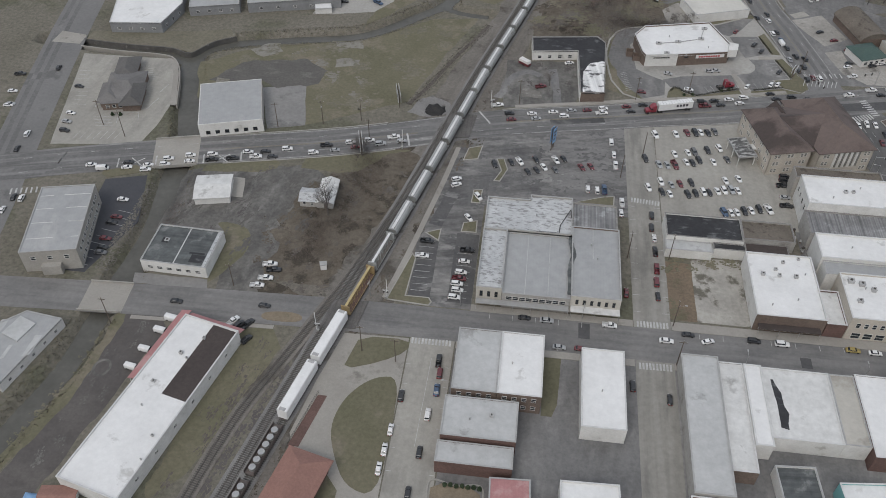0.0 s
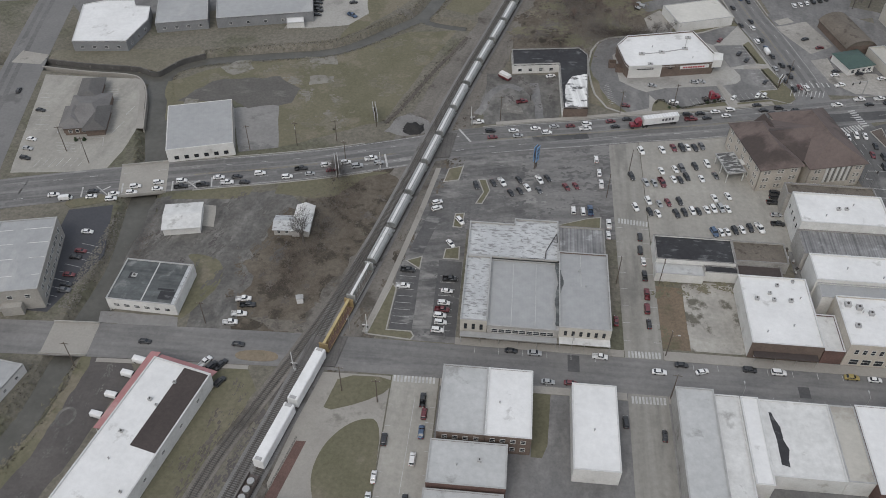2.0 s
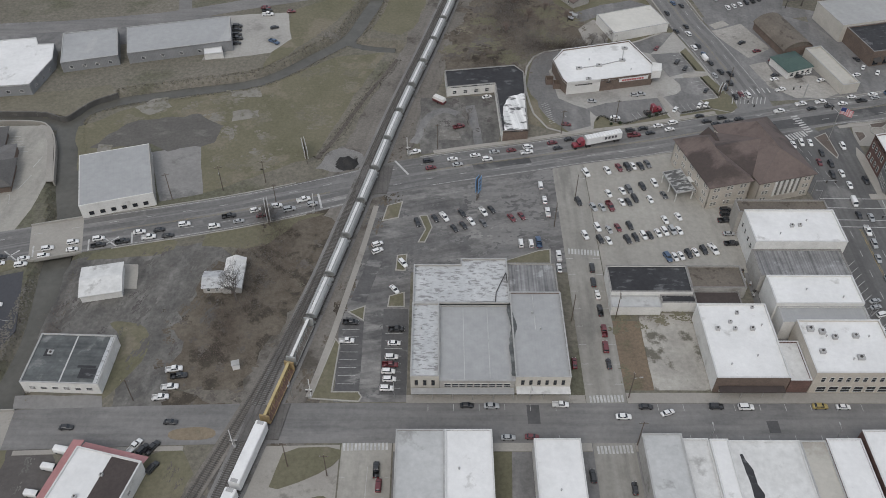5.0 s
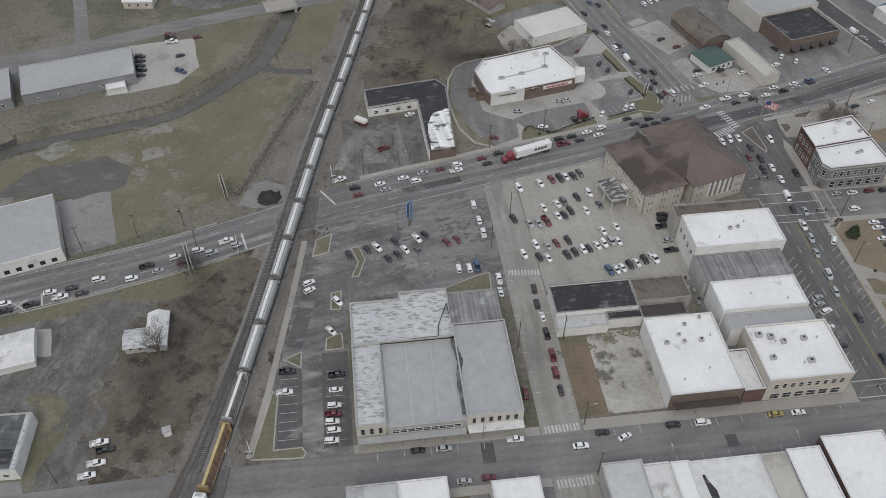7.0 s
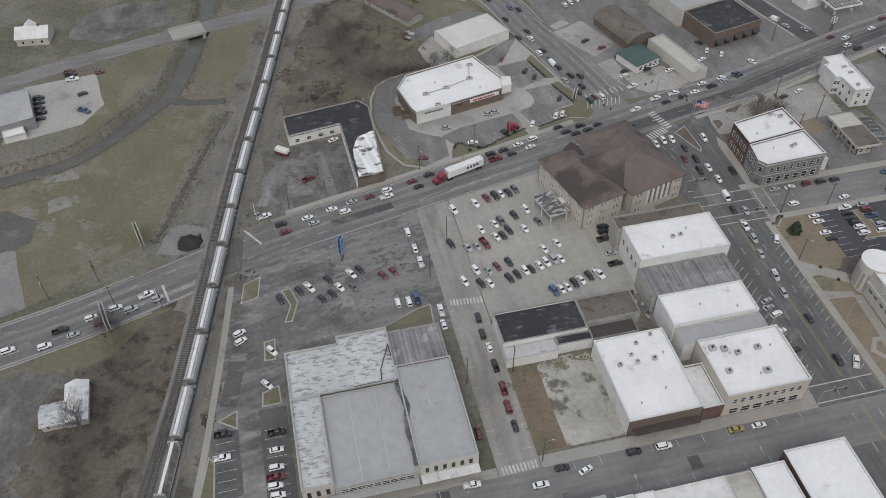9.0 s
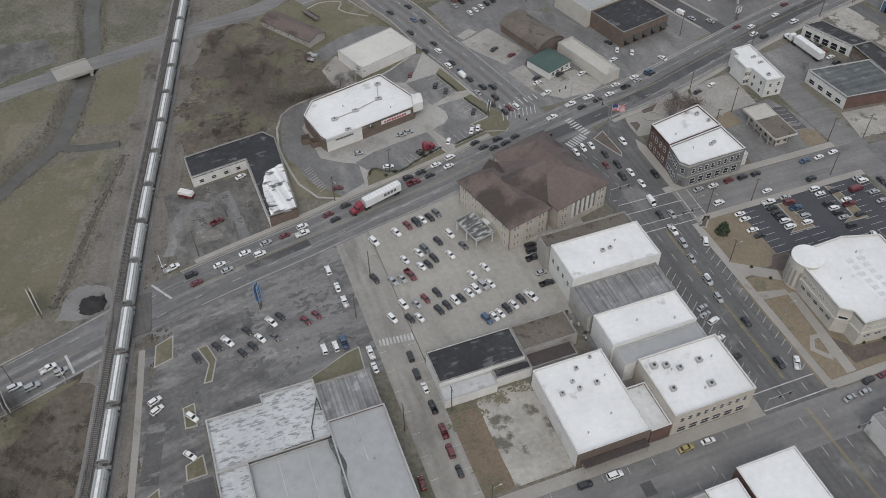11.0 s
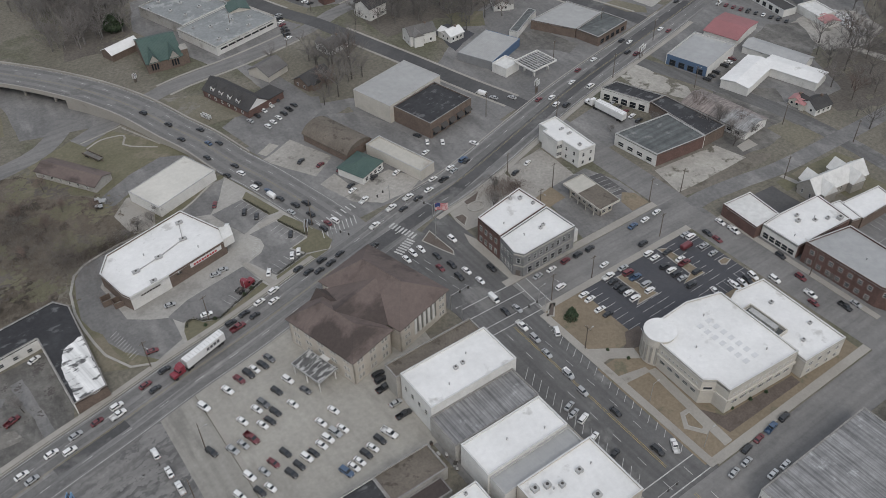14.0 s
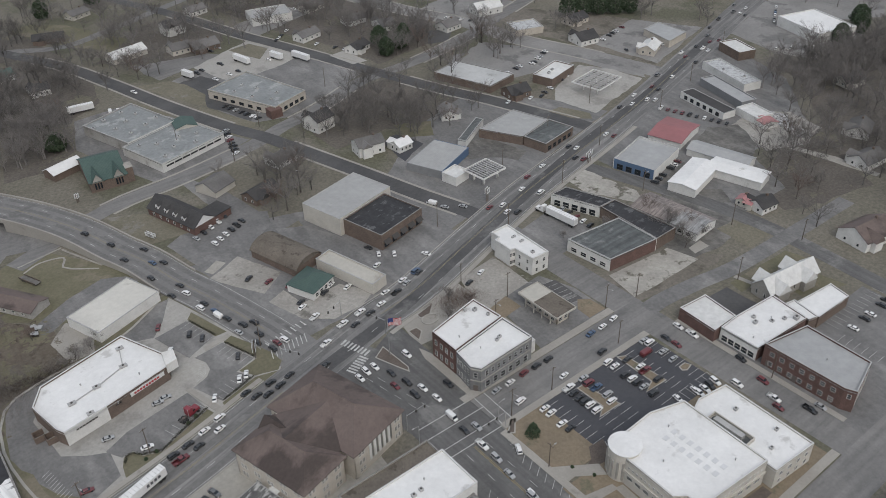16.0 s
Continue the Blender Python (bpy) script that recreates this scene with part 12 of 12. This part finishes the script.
cars("brick store lot", 110, ("ks", 170.0, 341.6), ("ss", 211.2, 345.2), ("wv", 209.0, 351.0), ("ss", 217.3, 340.6), ("ws", 184.5, 323.8))
lot_row("truck yard", 246, 292, 247, 312, 10, "ks ku ws rs ks ss")
lot_row("side street lot", 185, 299, 200, 303, 20, "ks -- ws -- --")

# flat trailer and junk behind the long house
tl = thing("flat_trailer", "dark flatbed trailer parked on the grass", "trailer", pose(62.0, 406.8, 0, 0, 0, -68))
bm = bmesh.new()
box(bm, -4.6, -1.2, 0.75, 4.6, 1.2, 0.95)
part("bed", bm, "mud", tl)
for s in (-1, 1):
    bm = bmesh.new()
    box(bm, -4.6, s * 1.2 - 0.06, 0.96, 4.6, s * 1.2 + 0.06, 1.5)
    part("side_board", bm, "pole", tl)
    for u in (-2.9, -1.7):
        bm = bmesh.new()
        tube(bm, (u, s * 0.85, 0.42), (u, s * 1.15, 0.42), 0.42, 0.42, 10)
        part("wheel", bm, "tyre", tl)
bm = bmesh.new()
tube(bm, (4.5, 0, 0.8), (6.4, 0, 0.55), 0.09, 0.07, 6)
part("drawbar", bm, "pole", tl)
rg = random.Random(91)
for k in range(9):
    q = thing("crate", "pale discarded box in a junk pile behind the house", "crate", pose(54.2 + rg.uniform(-1.6, 2.2), 376.4 + rg.uniform(-3.4, 3.6), 0.03, 0, 0, rg.uniform(0, 90)), "junk boxes")
    a, b, c = rg.uniform(0.4, 1.1), rg.uniform(0.3, 0.7), rg.uniform(0.4, 1.1)
    bm = bmesh.new()
    box(bm, -a, -b, -0.04, a, b, c)
    part("body", bm, rg.choice(("white_wall", "galv", "dark_frame", "pole")), q)
    bm = bmesh.new()
    box(bm, -a - 0.04, -b - 0.04, c, a + 0.04, b + 0.04, c + 0.06)
    part("lid", bm, "galv", q)

# red and white wreck in the motel yard
wreck = thing("camper_trailer", "weathered red and white camper in the muddy yard", "trailer", pose(-5, 310.5, 0, 0, 0, -38))
bm = bmesh.new()
box(bm, -2.6, -1.1, 0.5, 2.6, 1.1, 1.5)
part("lower_body", bm, PAINTS["r"], wreck)
bm = bmesh.new()
tapered(bm, -2.6, 2.6, 1.1, 1.5, -2.4, 2.3, 1.0, 2.6)
part("upper_body", bm, "white_wall", wreck)
for s in (-1, 1):
    bm = bmesh.new()
    tube(bm, (0, s * 0.9, 0.34), (0, s * 1.12, 0.34), 0.34, 0.34, 10)
    part("wheel", bm, "tyre", wreck)
for x, y, h, w in ((122.4, 262, 1.2, 0.9), (64, 297.2, 0.9, 0.8), (76, 301.4, 0.9, 0.8), (79, 302.6, 0.9, 0.8), (60.5, 296.4, 0.9, 0.7), (170, 179, 1.0, 0.7), (175.5, 178, 0.9, 0.6), (163.6, 180, 0.9, 0.6), (154, 209.6, 0.8, 0.6), (151.4, 215.5, 0.8, 0.6)):
    evergreen("low dark shrub in a planting bed", x, y, h, w, int(x * 7))
kerb_line(smooth_line([(-18.6, 103), (-18.4, 110.6), (-12, 109.8), (-5.2, 110.2), (-4.8, 103)], 1.0), 0.0, "white kerb round the planter bed", 0.4, 0.4)
lot_row("far lot", 344, 430, 362, 438, 100, "ws ks -- ws ss -- ks ws")
lot_row("far lot", 356, 520, 364, 506, 10, "ws -- ks ws -- ks")
lot_row("far lot", 500, 378, 524, 392, 30, "ws ks -- ws bs ks -- ws")
lot_row("far lot", 398, 408, 420, 400, 60, "ks -- ws rs -- ks wu")
lot_row("house drive", 226, 398, 236, 404, 80, "ws -- ks")
lot_row("house drive", 270, 538, 278, 520, 20, "ws -- ks ws")
lot_row("far lot", 262, 592, 292, 602, 100, "ws ks ks ws -- ks ws ws")

# stains and small pipes on the downtown roofs
for pts, z, label in (([(15.2, 173.5), (16.6, 173.5), (16.5, 184), (17.2, 192), (16.4, 199), (15.3, 199), (15.5, 190), (15.0, 182)], 7.04, "dark damp stain along a roof joint"),):
    bm = bmesh.new()
    prism(bm, ragged(ccw(pts), 0.7, 0.7, 8.0), z - 0.05, z)
    tagged(part("roof_stain", bm, "roof_slate", None), label, "roof patch")
for x, y, z in ((76, 178, 6.4), (84, 181, 6.4), (88, 192, 6.4), (102, 226, 10.3), (112, 232, 10.3), (104, 204, 8.5), (114, 201, 8.5), (109, 178, 8.8), (116, 186, 8.8), (104, 186, 8.8), (-10, 190, 7.2), (4, 208, 7.0), (24, 190, 7.0), (22, 196, 7.0), (165, 196, 9.4), (180, 184, 9.4), (176, 203, 9.4), (56, 333, 5.0), (72, 326, 5.0), (62, 318, 5.0), (158, 262, 9.2), (156, 270, 9.6), (231, 212, 5.0), (244, 214, 5.0), (236, 190, 7.8), (-98, 120, 5.2), (-92, 104, 5.2), (0, 145, 7.6), (-10, 126, 6.6), (25, 140, 6.0)):
    p = thing("roof_vent", "short grey vent pipe with cap on a roof", "vent", pose(x, y, z), "roof vents")
    bm = bmesh.new()
    tube(bm, (0, 0, -0.1), (0, 0, 0.7), 0.16, 0.16, 8)
    part("pipe", bm, "unit", p)
    bm = bmesh.new()
    tube(bm, (0, 0, 0.7), (0, 0, 0.85), 0.28, 0.2, 8)
    part("cap", bm, "galv", p)
